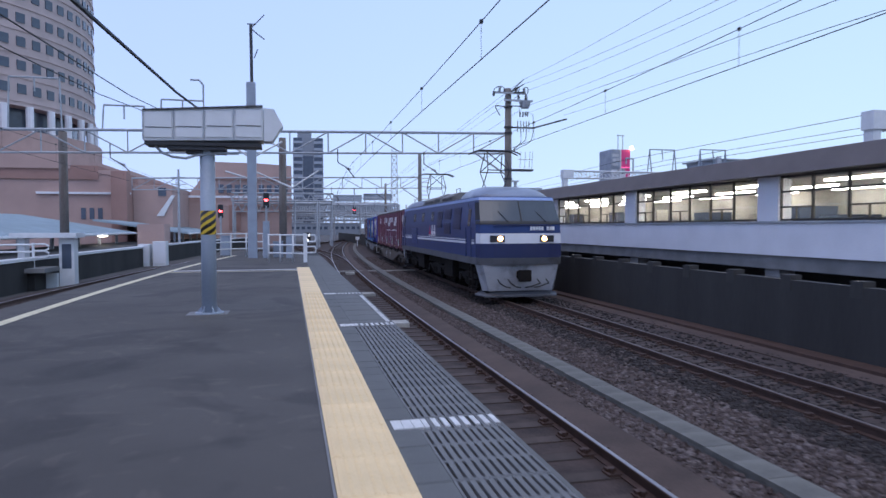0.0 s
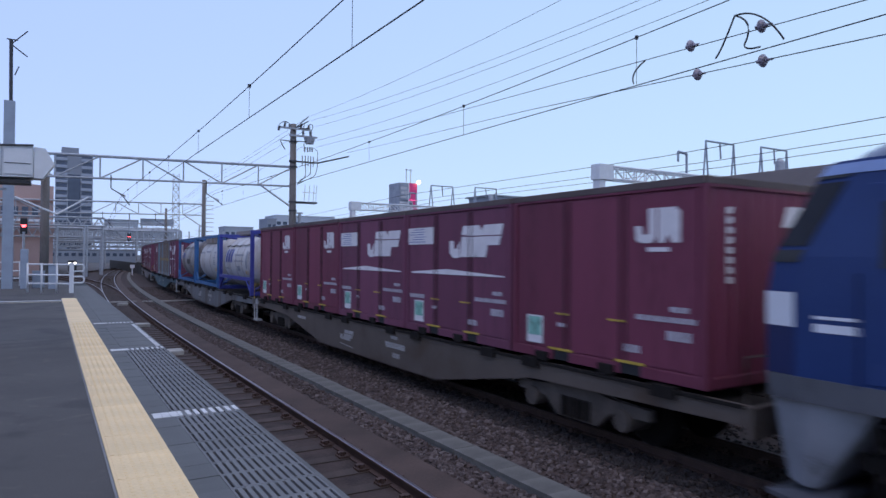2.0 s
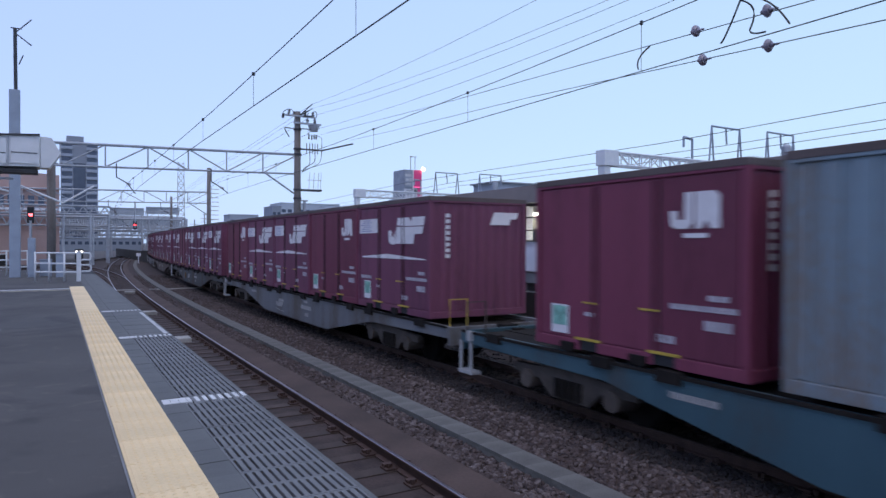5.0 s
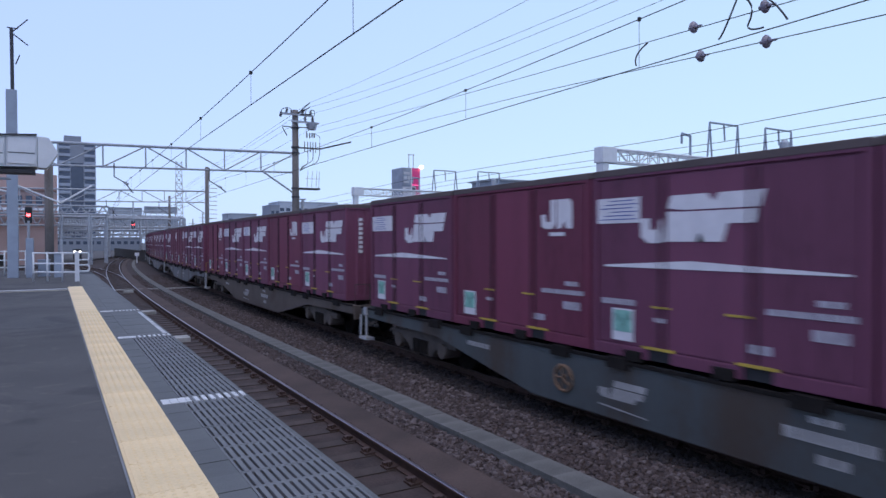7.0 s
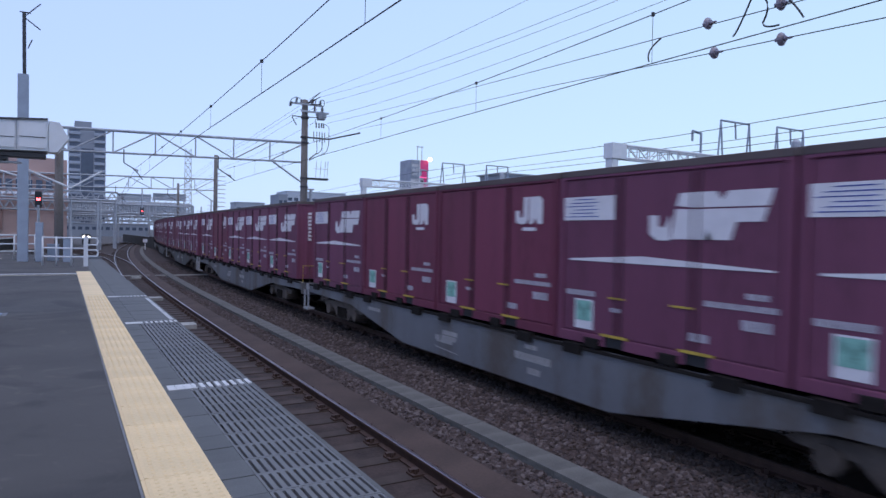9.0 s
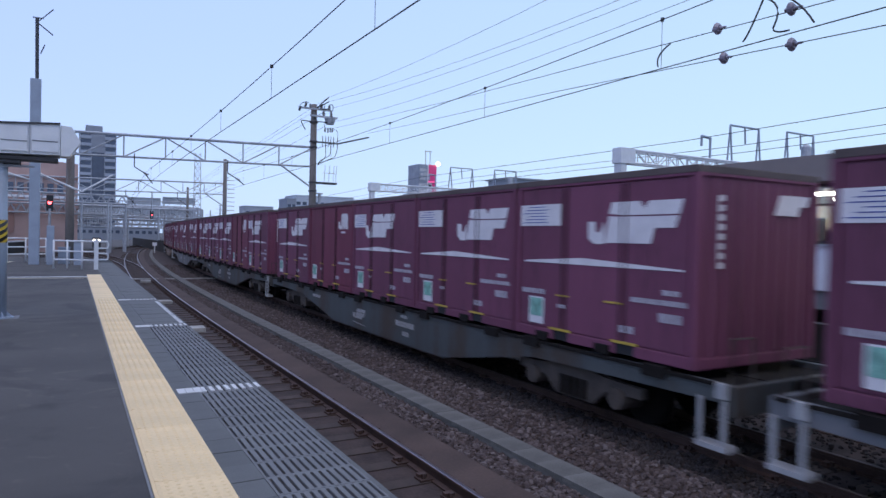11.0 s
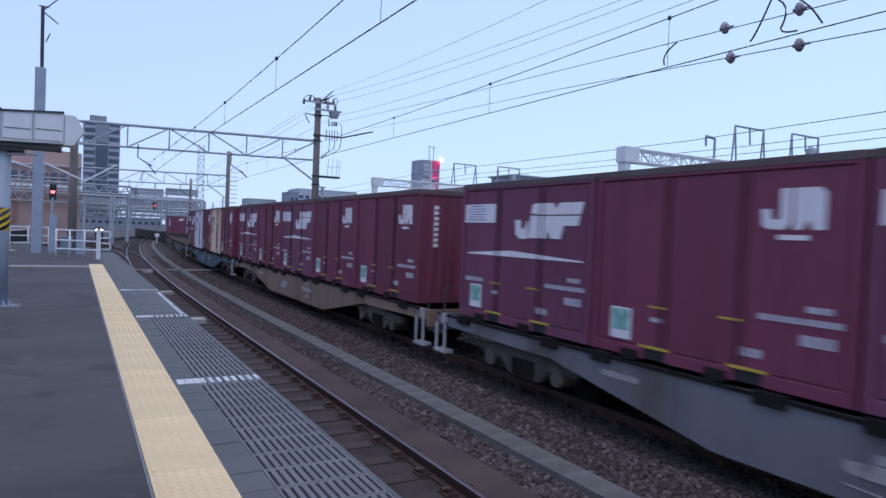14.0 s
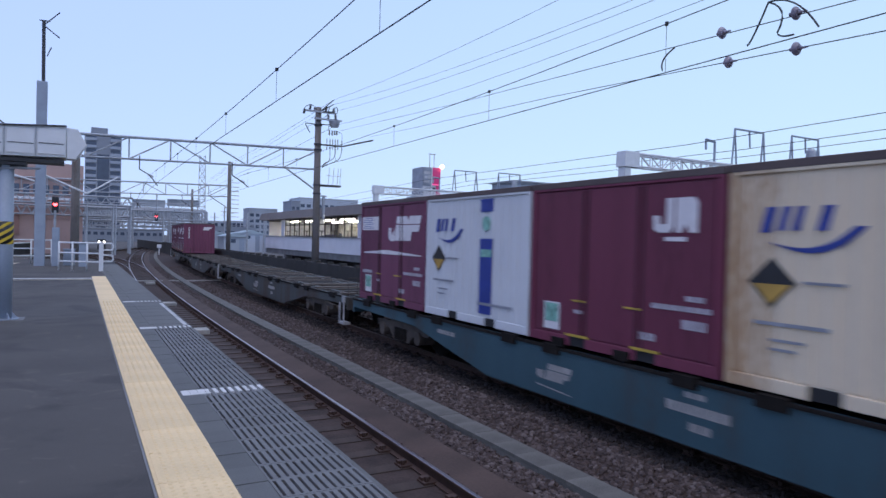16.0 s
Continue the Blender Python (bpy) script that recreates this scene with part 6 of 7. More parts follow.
def hook_emblem(c):
    """A bold white hook beside a notched block, with a small bar under them."""
    x = -1.212
    bm = bmesh.new()
    side(bm, [(-0.98, 2.20), (-0.84, 2.20), (-0.84, 1.84), (-0.72, 1.84), (-0.70, 1.96), (-0.58, 1.96), (-0.60, 1.76), (-0.70, 1.72), (-0.90, 1.72), (-0.98, 1.80)], x)
    side(bm, [(-1.02, 1.72), (-1.02, 2.20), (-1.34, 2.20), (-1.42, 2.13), (-1.42, 1.72), (-1.28, 1.72), (-1.20, 1.84), (-1.13, 1.72)], x)
    rect(bm, x, -1.22, -0.82, 1.60, 1.66)
    for v in bm.verts:
        v.co.y = -1.14 + (v.co.y + 1.02) * 0.85
        v.co.z = 1.95 + (v.co.z - 1.95) * 0.92
    part("hook_emblem", bm, MARK_WHITE, c, "white hook beside a notched block")


def box_a(rear=False):
    c = container("purple-brown container with white emblem close to its panel" if rear else "purple-brown container with white angular emblem and stripe", BOX_PURPLE)
    doors(c, BOX_PURPLE)
    small_marks(c, True)
    emblem(c, rear)
    end_marks(c, -L12 / 2 - 0.002)
    return c


def box_b():
    c = container("maroon container with a small white hooked emblem", BOX_RED)
    doors(c, BOX_RED, panels=(-0.55, 0.55))
    small_marks(c, True, False)
    hook_emblem(c)
    end_marks(c, -L12 / 2 - 0.002)
    return c


def box_white(paint, label):
    c = container(label, paint)
    x = -1.212
    for i in range(14):
        y = -1.7 + i * 0.26
        part("corrugation", boxes((-1.206, -1.185, y - 0.07, y + 0.07, 0.17, 2.36)), paint, c, bevel=0.008)
    bm = bmesh.new()
    rect(bm, x, -0.72, -0.30, 0.22, 1.62)
    rect(bm, x, -0.72, -0.30, 2.12, 2.36)
    part("blue_band", bm, MARK_BLUE, c, "blue vertical band")
    bm = bmesh.new()
    rod(bm, (x - 0.010, -0.51, 1.90), (x - 0.004, -0.51, 1.90), 0.14, 20)
    part("round_badge", bm, MARK_GREEN, c, "round green badge")
    part("small_badge", boxes((x - 0.010, x - 0.006, -0.70, -0.34, 1.28, 1.42)), MARK_GREEN, c, "small green badge")
    bm = bmesh.new()
    for y0, y1, z0 in ((1.33, 1.45, 1.74), (1.16, 1.25, 1.76), (1.00, 1.09, 1.76), (0.70, 0.82, 1.76)):
        side(bm, [(y0, z0), (y1, z0), (y1 - 0.07, 2.02), (y0 - 0.07, 2.02)], x)
    outer = [(1.36 - 1.05 * u, 1.64 - 0.17 * math.sin(u * 2.2) + 0.30 * u ** 3) for u in rng(0, 1, 10)]
    inner = [(1.36 - 0.93 * u, 1.64 - 0.10 * math.sin(u * 2.2) + 0.25 * u ** 3) for u in rng(0, 1, 10)]
    side(bm, outer + inner[:0:-1], x)
    part("swoosh_mark", bm, MARK_BLUE, c, "blue slanted bars with a curved stroke")
    bm = bmesh.new()
    side(bm, [(1.58, 1.20), (1.30, 0.93), (1.02, 1.20), (1.30, 1.47)], x)
    part("diamond_mark", bm, BLACK, c, "dark diamond")
    bm = bmesh.new()
    side(bm, [(1.52, 1.18), (1.30, 0.96), (1.08, 1.18)], x - 0.006, 0.004)
    part("diamond_foot", bm, MARK_ORANGE, c)
    bm = bmesh.new()
    for y0, y1, z0, z1 in ((0.65, 1.5, 0.73, 0.77), (0.9, 1.3, 0.56, 0.59), (1.0, 1.3, 0.46, 0.49), (-1.4, -0.25, 0.38, 0.43), (0.5, 0.95, 1.2, 1.23)):
        part("text_bar", boxes((x - 0.010, x - 0.004, y0, y1, z0, z1)), MARK_GREY, c, "unreadable small grey bar")
    return c


def box_long():
    c = container("long faded light-blue container with rusty streaks", BOX_BLUE, length=9.1)
    for i in range(30):
        y = -4.35 + i * 0.3
        part("corrugation", boxes((-1.215, -1.185, y - 0.08, y + 0.08, 0.17, 2.36)), BOX_BLUE, c)
    for i in range(22):
        part("faded_bar", boxes((-1.224, -1.216, -4.02 + i * 0.30, -3.88 + i * 0.30, 1.06 + 0.04 * (i % 2), 1.30 - 0.03 * (i % 3))), OCHRE, c, "faded ochre bar")
    return c


def tank(paint, label, style):
    big_mark = style == "violet"
    c = thing("tank_container", label, "tank container", "tank containers on the train")
    h, hw, top = 3.03, 1.22, 2.5
    for y in (-h, h - 0.14):
        ends = bmesh.new()
        for x in (-hw, hw - 0.14):
            box(ends, x, x + 0.14, y, y + 0.14, 0, top)
        box(ends, -hw + 0.14, hw - 0.14, y, y + 0.12, 0.0, 0.16)
        box(ends, -hw + 0.14, hw - 0.14, y, y + 0.12, top - 0.14, top)
        part("end_frame", ends, paint, c, bevel=0.012)
    low = 0.55 if big_mark else 0.04
    for x in (-hw + 0.01, hw - 0.11):
        part("side_rail", boxes((x, x + 0.10, -h + 0.14, h - 0.14, low, low + 0.13)), paint, c)
        if not big_mark:
            part("top_rail", boxes((x, x + 0.10, -h + 0.14, h - 0.14, top - 0.13, top - 0.01)), paint, c)
    for x in (-hw + 0.05, hw - 0.05):
        for s in (-1, 1):
            for a, b, r in (((x, s * (h - 0.1), 0.60 if not big_mark else 0.1), (x, s * (h - 0.85), 0.10 if not big_mark else 0.55), 0.045),
                            ((x, s * (h - 0.1), top - 0.1), (x * 0.55, s * (h - 0.95), top - 0.22), 0.04), ((-x, s * (h - 0.07), 0.15), (x * 0.2, s * (h - 0.07), 1.0), 0.03)):
                part("brace", rods([(a, b)], r), paint, c)
    body = bmesh.new()
    prof = [(-2.86, 0.25), (-2.80, 0.62), (-2.66, 0.92), (-2.45, 1.08), (-2.2, 1.13), (2.2, 1.13), (2.45, 1.08), (2.66, 0.92), (2.80, 0.62), (2.86, 0.25)]
    loft(body, [[(r * math.cos(a * math.tau / 40), y, 1.27 + r * math.sin(a * math.tau / 40)) for a in range(40)] for y, r in prof])
    vessel = part("vessel", body, TANK_STAINED if style == "stained" else TANK_WHITE, c, "white cylindrical tank", smooth=True)
    for y in {"plain": (-0.62, 0.95), "stained": (-1.7, -0.4, 0.9, 1.9), "violet": (-2.2, -1.1, 0.0, 1.1, 2.2)}[style]:
        bd = bmesh.new()
        loft(bd, [[(1.136 * math.cos(a * math.tau / 40), y + d, 1.27 + 1.136 * math.sin(a * math.tau / 40)) for a in range(40)] for d in (-0.05, 0.05)], caps=False)
        part("band", bd, TANK_BAND, vessel, "grey cladding band", smooth=True)
    wk = boxes((-0.45, 0.45, -2.3, 2.3, 2.42, 2.47))
    part("walkway", wk, BOX_TOP, c)
    if style == "plain":
        part("spill_trough", boxes((-0.82, -0.45, -1.0, 2.3, 2.14, 2.40)), TANK_BAND, c, "pale grey trough along the top")
    else:
        # Wavy black line added for the dark edge of the walkway fringe.
        hb = bmesh.new()
        tube(hb, [(-0.95, y, 1.93 + 0.05 * (i % 2)) for i, y in enumerate(rng(-2.4, 2.5, 8))], 0.02)
        part("hose", hb, BLACK, c, "thin black wavy line for the dark fringe of the top walkway")
    def wrapped(y0, y1, z0, z1):
        # plate that follows the shell
        b = bmesh.new()
        loft(b, [[(-math.sqrt(max(0.0, 1.142 ** 2 - (z - 1.27) ** 2)), y, z) for z in rng(z0, z1, 4)] for y in (y0, y1)], close=False, caps=False)
        return b
    if big_mark:
        for y0 in (1.62, 1.14, 0.66):
            part("blue_mark", wrapped(y0, y0 + 0.30, 1.24, 1.80), MARK_BLUE, vessel, "bold blue block")
    bars = {"violet": ((-1.3, 0.3, 1.52, 1.58), (-1.4, 0.3, 1.28, 1.33), (-0.8, -0.2, 0.9, 1.1), (-2.05, -1.75, 1.0, 1.7), (1.3, 2.0, 0.95, 1.0)),
            "plain": ((-0.42, 0.62, 1.66, 1.74), (1.10, 2.15, 1.62, 1.69), (-1.98, -1.40, 1.62, 1.69), (-1.80, -1.58, 1.50, 1.56), (-2.02, -1.36, 1.38, 1.45), (-1.92, -1.50, 1.25, 1.30), (-1.92, -1.50, 1.16, 1.21), (-1.92, -1.50, 1.07, 1.12)),
            "stained": ((-1.3, -0.6, 1.52, 1.58), (-2.2, -1.85, 1.40, 1.46), (-0.9, 0.2, 1.02, 1.30))}[style]
    for y0, y1, z0, z1 in bars:
        part("text_bar", wrapped(y0, y1, z0, z1), FRAME_DARK if z1 - z0 > 0.25 and style == "stained" else MARK_GREY, vessel, "unreadable grey text bar")
    if style == "stained":
        for y0, y1 in ((1.55, 1.68), (1.32, 1.48), (1.08, 1.24)):
            part("blue_mark", wrapped(y0, y1, 1.36, 1.64), MARK_BLUE, vessel, "small blue stroke")
    for y0, y1 in ((-2.02, -1.86), (-1.74, -1.58)):
        part("warning_plate", wrapped(y0, y1, 0.78, 0.92), MARK_ORANGE, vessel, "small dull orange plate")
    return c
def locomotive():
    e = thing("electric_locomotive", "blue and white electric locomotive with two raised pantographs", "locomotive")
    FY = {0.78: -8.42, 1.15: -8.56, 1.34: -8.60, 1.85: -8.60, 2.22: -8.60, 2.55: -8.54, 2.62: -8.50, 3.32: -8.12, 3.42: -8.05, 3.46: -8.0}

    def fy(z):
        ks = sorted(FY)
        return float(np.interp(z, ks, [FY[k] for k in ks]))

    def hw(z):
        return float(np.interp(z, [0.78, 1.2, 2.5, 3.46], [1.42, 1.44, 1.44, 1.34]))

    def ring(z, off=0.0):
        w, f = hw(z) + off, fy(z) - off
        front = [(-w, f + 0.42), (-w + 0.07, f + 0.10), (-0.66 * w, f + 0.01), (0.0, f - 0.03), (0.66 * w, f + 0.01), (w - 0.07, f + 0.10), (w, f + 0.42)]
        return [(x, y, z) for x, y in front] + [(x, -y, z) for x, y in front[::-1]]

    def wrap(z0, z1, i0, i1, off, name, mat, label="", parent=e, rear=False, steps=3):
        """A plate laid round the front (or rear) end, from plan point i0 to i1."""
        bm = bmesh.new()
        rows = [ring(z, off)[i0:i1 + 1] for z in rng(z0, z1, steps)]
        if rear:
            rows = [[(x, -y, z) for x, y, z in r] for r in rows]
        loft(bm, rows, close=False, caps=False)
        return part(name, bm, mat, parent, label)

    bm = bmesh.new()
    loft(bm, [ring(z) for z in (1.30, 1.36, 1.85, 2.22, 2.55, 2.62, 3.32, 3.46)])
    body = part("body", bm, LOCO_BLUE, e, "deep blue body shell")
    bm = bmesh.new()
    loft(bm, [ring(z, 0.012) for z in (1.14, 1.38)])
    part("lower_band", bm, LOCO_BAND, e, "dark grey lower body band", bevel=0.0)
    bm = bmesh.new()
    loft(bm, [[(x, y, z) for x, y, z in ring(3.33, 0.014)], [(x, y, z) for x, y, z in ring(3.43, 0.014)]])
    part("roof_gutter", bm, LOCO_LIGHT, e, "pale blue roof edge")
    for rear in (False, True):
        wrap(1.86, 2.20, 0, 6, 0.010, "front_band", LOCO_WHITE, "white band across the end", body, rear)
        wrap(1.385, 1.85, 0, 6, 0.008, "front_lower_panel", LOCO_NAVY, "navy lower end panel", body, rear)
        wrap(2.62, 3.30, 1, 3, 0.010, "windscreen", GREY_GLASS, "large grey windscreen pane", body, rear)
        wrap(2.62, 3.30, 3, 5, 0.010, "windscreen", GREY_GLASS, "large grey windscreen pane", body, rear)
        wrap(2.66, 3.26, 0, 1, 0.010, "quarter_window", GLASS_DARK, "", body, rear)
        wrap(2.66, 3.26, 5, 6, 0.010, "quarter_window", GLASS_DARK, "", body, rear)
        wrap(2.50, 2.62, 0, 6, 0.009, "window_surround", BLACK, "", body, rear)
        wrap(3.30, 3.37, 0, 6, 0.012, "window_brow", BLACK, "", body, rear)
        s = -1 if rear else 1
        piv = bmesh.new()
        rod(piv, (0, s * (fy(2.62) - 0.05), 2.62), (0, s * (fy(3.3) - 0.05), 3.30), 0.022)
        part("window_pillar", piv, BLACK, body)
        for x in (-0.75, 0.55):
            part("wiper", rods([((x, s * (fy(2.95) - 0.04), 2.95), (x + 0.30, s * (fy(2.6) - 0.05), 2.58))], 0.010), BLACK, body)
        for x in (-0.84, 0.84):
            yy = s * (fy(2.03) - 0.045)
            hl = part("headlight", boxes((x - 0.24, x + 0.24, min(yy, yy + s * 0.14), max(yy, yy + s * 0.14), 1.91, 2.13)), BLACK, body, "recessed lamp housing", bevel=0.01)
            lx = x - math.copysign(0.09, x)
            bm = bmesh.new()
            rod(bm, (lx, yy - s * 0.008, 2.02), (lx, yy + s * 0.05, 2.02), 0.10, 16)
            if not rear:
                part("lamp", bm, LENS_GLOW, hl, "lit amber-rimmed headlight")
                bm = bmesh.new()
                rod(bm, (lx, yy - s * 0.014, 2.02), (lx, yy - s * 0.009, 2.02), 0.07, 14)
                part("bulb", bm, HEADLIGHT, hl, "bright headlight core")
            else:
                part("lamp", bm, INSULATOR, hl)
        # skirt: tapers inward to the bottom, with a plough under it
        bm = bmesh.new()
        loft(bm, [[(-1.42, s * -8.05, 1.15), (-1.30, s * -8.50, 1.15), (1.30, s * -8.50, 1.15), (1.42, s * -8.05, 1.15), (1.3, s * -7.5, 1.15), (-1.3, s * -7.5, 1.15)],
                  [(-1.24, s * -8.22, 0.32), (-1.08, s * -8.46, 0.32), (1.08, s * -8.46, 0.32), (1.24, s * -8.22, 0.32), (1.2, s * -8.10, 0.32), (-1.2, s * -8.10, 0.32)]])
        sk = part("skirt", bm, LOCO_GREY, e, "pale grey lower apron", bevel=0.02)
        bm = bmesh.new()
        poly(bm, [(-1.42, s * -7.95, 0.15), (-1.2, s * -8.62, 0.13), (1.2, s * -8.62, 0.13), (1.42, s * -7.95, 0.15), (1.05, s * -7.9, 0.30), (-1.05, s * -7.9, 0.30)], (0, 0, 0.05))
        poly(bm, [(-1.1, s * -8.44, 0.12), (1.1, s * -8.44, 0.12), (0.95, s * -8.30, 0.36), (-0.95, s * -8.30, 0.36)], (0, s * 0.04, 0))
        part("rail_guard", bm, LOCO_BAND, e, "grey rail guard plate")
        bm = boxes((-0.36, 0.36, min(s * -8.46, s * -8.40), max(s * -8.46, s * -8.40), 0.62, 0.93))
        part("coupler_pocket", bm, BLACK, sk)
        bm = boxes((-0.15, 0.15, min(s * -8.95, s * -8.4), max(s * -8.95, s * -8.4), 0.72, 0.95), (-0.2, 0.2, min(s * -8.98, s * -8.8), max(s * -8.98, s * -8.8), 0.66, 1.0))
        part("coupler", bm, UNDER, e, "dark knuckle coupler", bevel=0.03)
        hose = bmesh.new()
        for x in (-0.8, 0.55, -0.45, 0.85):
            pts = [(x, s * -8.42, 0.74), (x + 0.08, s * -8.60, 0.58), (x + 0.25 * (1 if x < 0 else -1), s * -8.62, 0.47), (x + 0.42 * (1 if x < 0 else -1), s * -8.56, 0.44)]
            tube(hose, pts, 0.024)
        part("brake_hose", hose, BLACK, e)
        # cab roof: rounded hood
        bm = bmesh.new()
        rows = []
        for z, inx, iny, endy in ((3.40, 0.0, 0.0, 5.55), (3.54, 0.05, 0.16, 5.6), (3.68, 0.16, 0.42, 5.7), (3.80, 0.36, 0.82, 5.85), (3.88, 0.62, 1.3, 6.0), (3.91, 0.92, 1.8, 6.1)):
            w = 1.34 - inx
            f = -8.02 + iny
            rows.append([(-w, s * -endy, z), (-w, s * (f + 0.55), z), (-w + 0.2, s * (f + 0.14), z), (-0.5 * w, s * f, z), (0.5 * w, s * f, z), (w - 0.2, s * (f + 0.14), z), (w, s * (f + 0.55), z), (w, s * -endy, z)])
        loft(bm, rows)
        part("cab_roof", bm, CAB_ROOF, e, "dusty rounded cab roof with a blue sky sheen in its colour", smooth=True)
        # cab door, its window and handrails, then steps
        y0, y1 = sorted((s * -7.55, s * -6.95))
        dr = part("cab_door", boxes((-1.448, -1.40, y0, y1, 1.40, 3.22)), LOCO_BLUE, body, "recessed blue cab door", bevel=0.012)
        part("door_window", boxes((-1.454, -1.40, y0 + 0.12, y1 - 0.12, 2.45, 3.05)), GLASS_DARK, dr)
        # Black strip paints the dark of the gap at the door's edge.
        part("door_gap", boxes((-1.447, -1.40, y1 + 0.015, y1 + 0.075, 1.40, 3.24) if not rear else (-1.447, -1.40, y0 - 0.075, y0 - 0.015, 1.40, 3.24)), BLACK, body, "black strip drawn for the dark gap beside the door")
        for y in (y0 - 0.06, y1 + 0.06):
            part("handrail", rods([((-1.46, y, 1.35), (-1.46, y, 2.4))], 0.011), LOCO_NAVY, body)
        for zz in (0.35, 0.62, 0.88, 1.1):
            part("step", boxes((-1.40, -1.12, y0 + 0.09, y1 - 0.09, zz, zz + 0.035)), UNDER, e)
        for y in (y0 + 0.05, y1 - 0.09):
            part("step_side", boxes((-1.38, -1.34, y, y + 0.04, 0.3, 1.2)), UNDER, e)
    # twin white lines, with the end part beside the cab
    for y0, y1 in ((-6.9, 3.0), (-7.95, -7.6), (4.76, 6.9), (7.6, 8.0)):
        if abs(y1 - y0) < 0.2:
            continue
        part("white_line", boxes((-1.447, -1.41, y0, y1, 1.83, 1.91)), LOCO_WHITE, body)
        part("white_line", boxes((-1.447, -1.41, y0, y1, 1.955, 1.985)), LOCO_WHITE, body)

    def louvre(y0, y1, z0, z1, rows, name="louvre_panel"):
        fr = part(name, boxes((-1.446, -1.40, y0, y1, z0, z1)), LOUVRE, body, "louvred ventilation panel")
        one = None
        for i in range(rows):
            z = z0 + (i + 0.5) * (z1 - z0) / rows
            if one is None:
                bm = bmesh.new()
                hgt = (z1 - z0) / rows
                poly(bm, [(-1.446, y0 + 0.02, -hgt * 0.35), (-1.446, y1 - 0.02, -hgt * 0.35), (-1.446, y1 - 0.02, hgt * 0.3), (-1.446, y0 + 0.02, hgt * 0.3)], (-0.018, 0, -0.01))
                one = mesh_of("slat", bm, LOCO_NAVY if y0 < 3 else LOCO_SLAT)
            sl = new("slat", one)
            sl.parent, sl.location = fr, (1.44 - hw(z), 0, z)

    louvre(-6.02, -4.85, 2.32, 3.16, 14)
    louvre(-4.40, -3.20, 2.72, 3.14, 8)
    louvre(-4.40, -3.20, 2.14, 2.58, 8)
    louvre(-2.80, -1.75, 2.40, 3.10, 13)
    louvre(3.08, 4.68, 1.58, 2.40, 11)
    for y in (-0.65, 1.68, 3.98):
        wf = part("side_window", boxes((-1.448, -1.40, y - 0.30, y + 0.30, 2.68, 3.10)), BLACK, body, bevel=0.01)
        part("pane", boxes((-1.452, -1.40, y - 0.25, y + 0.25, 2.73, 3.05)), GLASS_DARK, wf)
    # painted name, drawn as plain strokes
    for y0, mat in ((-0.42, MARK_RED), (-0.97, MARK_WHITE), (-1.47, MARK_WHITE)):
        bm = bmesh.new()
        for a, b, z0, z1 in ((0.0, 0.42, 2.31, 2.34), (0.17, 0.25, 2.05, 2.50), (0.02, 0.12, 2.08, 2.24), (0.30, 0.42, 2.11, 2.24)):
            box(bm, -1.448, -1.41, y0 + a, y0 + b, z0, z1)
        part("painted_mark", bm, mat, body, "painted strokes on the side")
    part("painted_mark", boxes((-1.448, -1.41, -1.42, 0.08, 2.03, 2.07)), MARK_WHITE, body)
    for i in range(9):
        if i != 5:
            part("number_bar", boxes((0.28 + i * 0.095, 0.345 + i * 0.095, fy(2.35) - 0.05, fy(2.35) + 0.2, 2.30, 2.43)), LOCO_WHITE, body, "small white number bar")
    part("grab_rail", rods([((-1.0, fy(2.47) - 0.06, 2.47), (1.0, fy(2.47) - 0.06, 2.47))], 0.02), LOCO_NAVY, body)
    # roof equipment
    part("roof_deck", boxes((-1.25, 1.25, -5.6, 5.6, 3.40, 3.50)), ROOF_GREY, e)
    for y0, y1, zt, w in ((-3.3, -1.2, 3.86, 1.0), (-1.05, 0.35, 3.90, 1.0), (0.5, 2.9, 3.86, 1.0), (-4.2, -3.45, 3.74, 0.8), (3.1, 3.9, 3.78, 0.9)):
        hood = bmesh.new()
        loft(hood, [[(-w - 0.12, y, 3.5), (-w - 0.1, y, zt - 0.16), (-w + 0.2, y, zt), (w - 0.2, y, zt), (w + 0.1, y, zt - 0.16), (w + 0.12, y, 3.5)] for y in (y0, y1)])
        hd = part("roof_hood", hood, ROOF_GREY, e, "dust-covered roof equipment hood", bevel=0.02)
        part("vent_opening", boxes((-w - 0.135, -w - 0.05, y0 + 0.25, y1 - 0.25, 3.55, zt - 0.22)), BLACK, hd)
    rail = bmesh.new()
    for y in (-2.9, -2.3):
        rod(rail, (-0.7, y, 3.84), (-0.7, y, 4.04), 0.015)
    rod(rail, (-0.7, -2.9, 4.04), (-0.7, -2.3, 4.04), 0.015)
    part("roof_rail", rail, STEEL_DARK, e)
    for y in (-5.45, 5.45):
        ins = bmesh.new()
        for dx in (-0.45, 0.45):
            for dy in (-0.45, 0.45):
                rod(ins, (dx, y + dy, 3.5), (dx, y + dy, 3.74), 0.07, 10, 0.05)
        pg = part("pantograph", ins, INSULATOR, e, "raised black diamond pantograph")
        low, mid, top = 3.80, 4.55, 5.27
        bars = []
        for x in (-0.41, 0.41):
            for d in (-1, 1):
                bars.append(((x, y - d * 0.37, low), (x, y + d * 0.55, mid)))
                bars.append(((x, y + d * 0.55, mid), (x * 0.8, y + d * 0.12, top)))
        for d in (-1, 1):
            bars.append(((-0.41, y + d * 0.55, mid), (0.41, y + d * 0.55, mid)))
            bars.append(((-0.5, y + d * 0.37, low), (0.5, y + d * 0.37, low)))
        bars.append(((-0.41, y + 0.55, mid), (0.33, y + 0.12, top)))
        bars.append(((0.41, y - 0.55, mid), (-0.33, y - 0.12, top)))
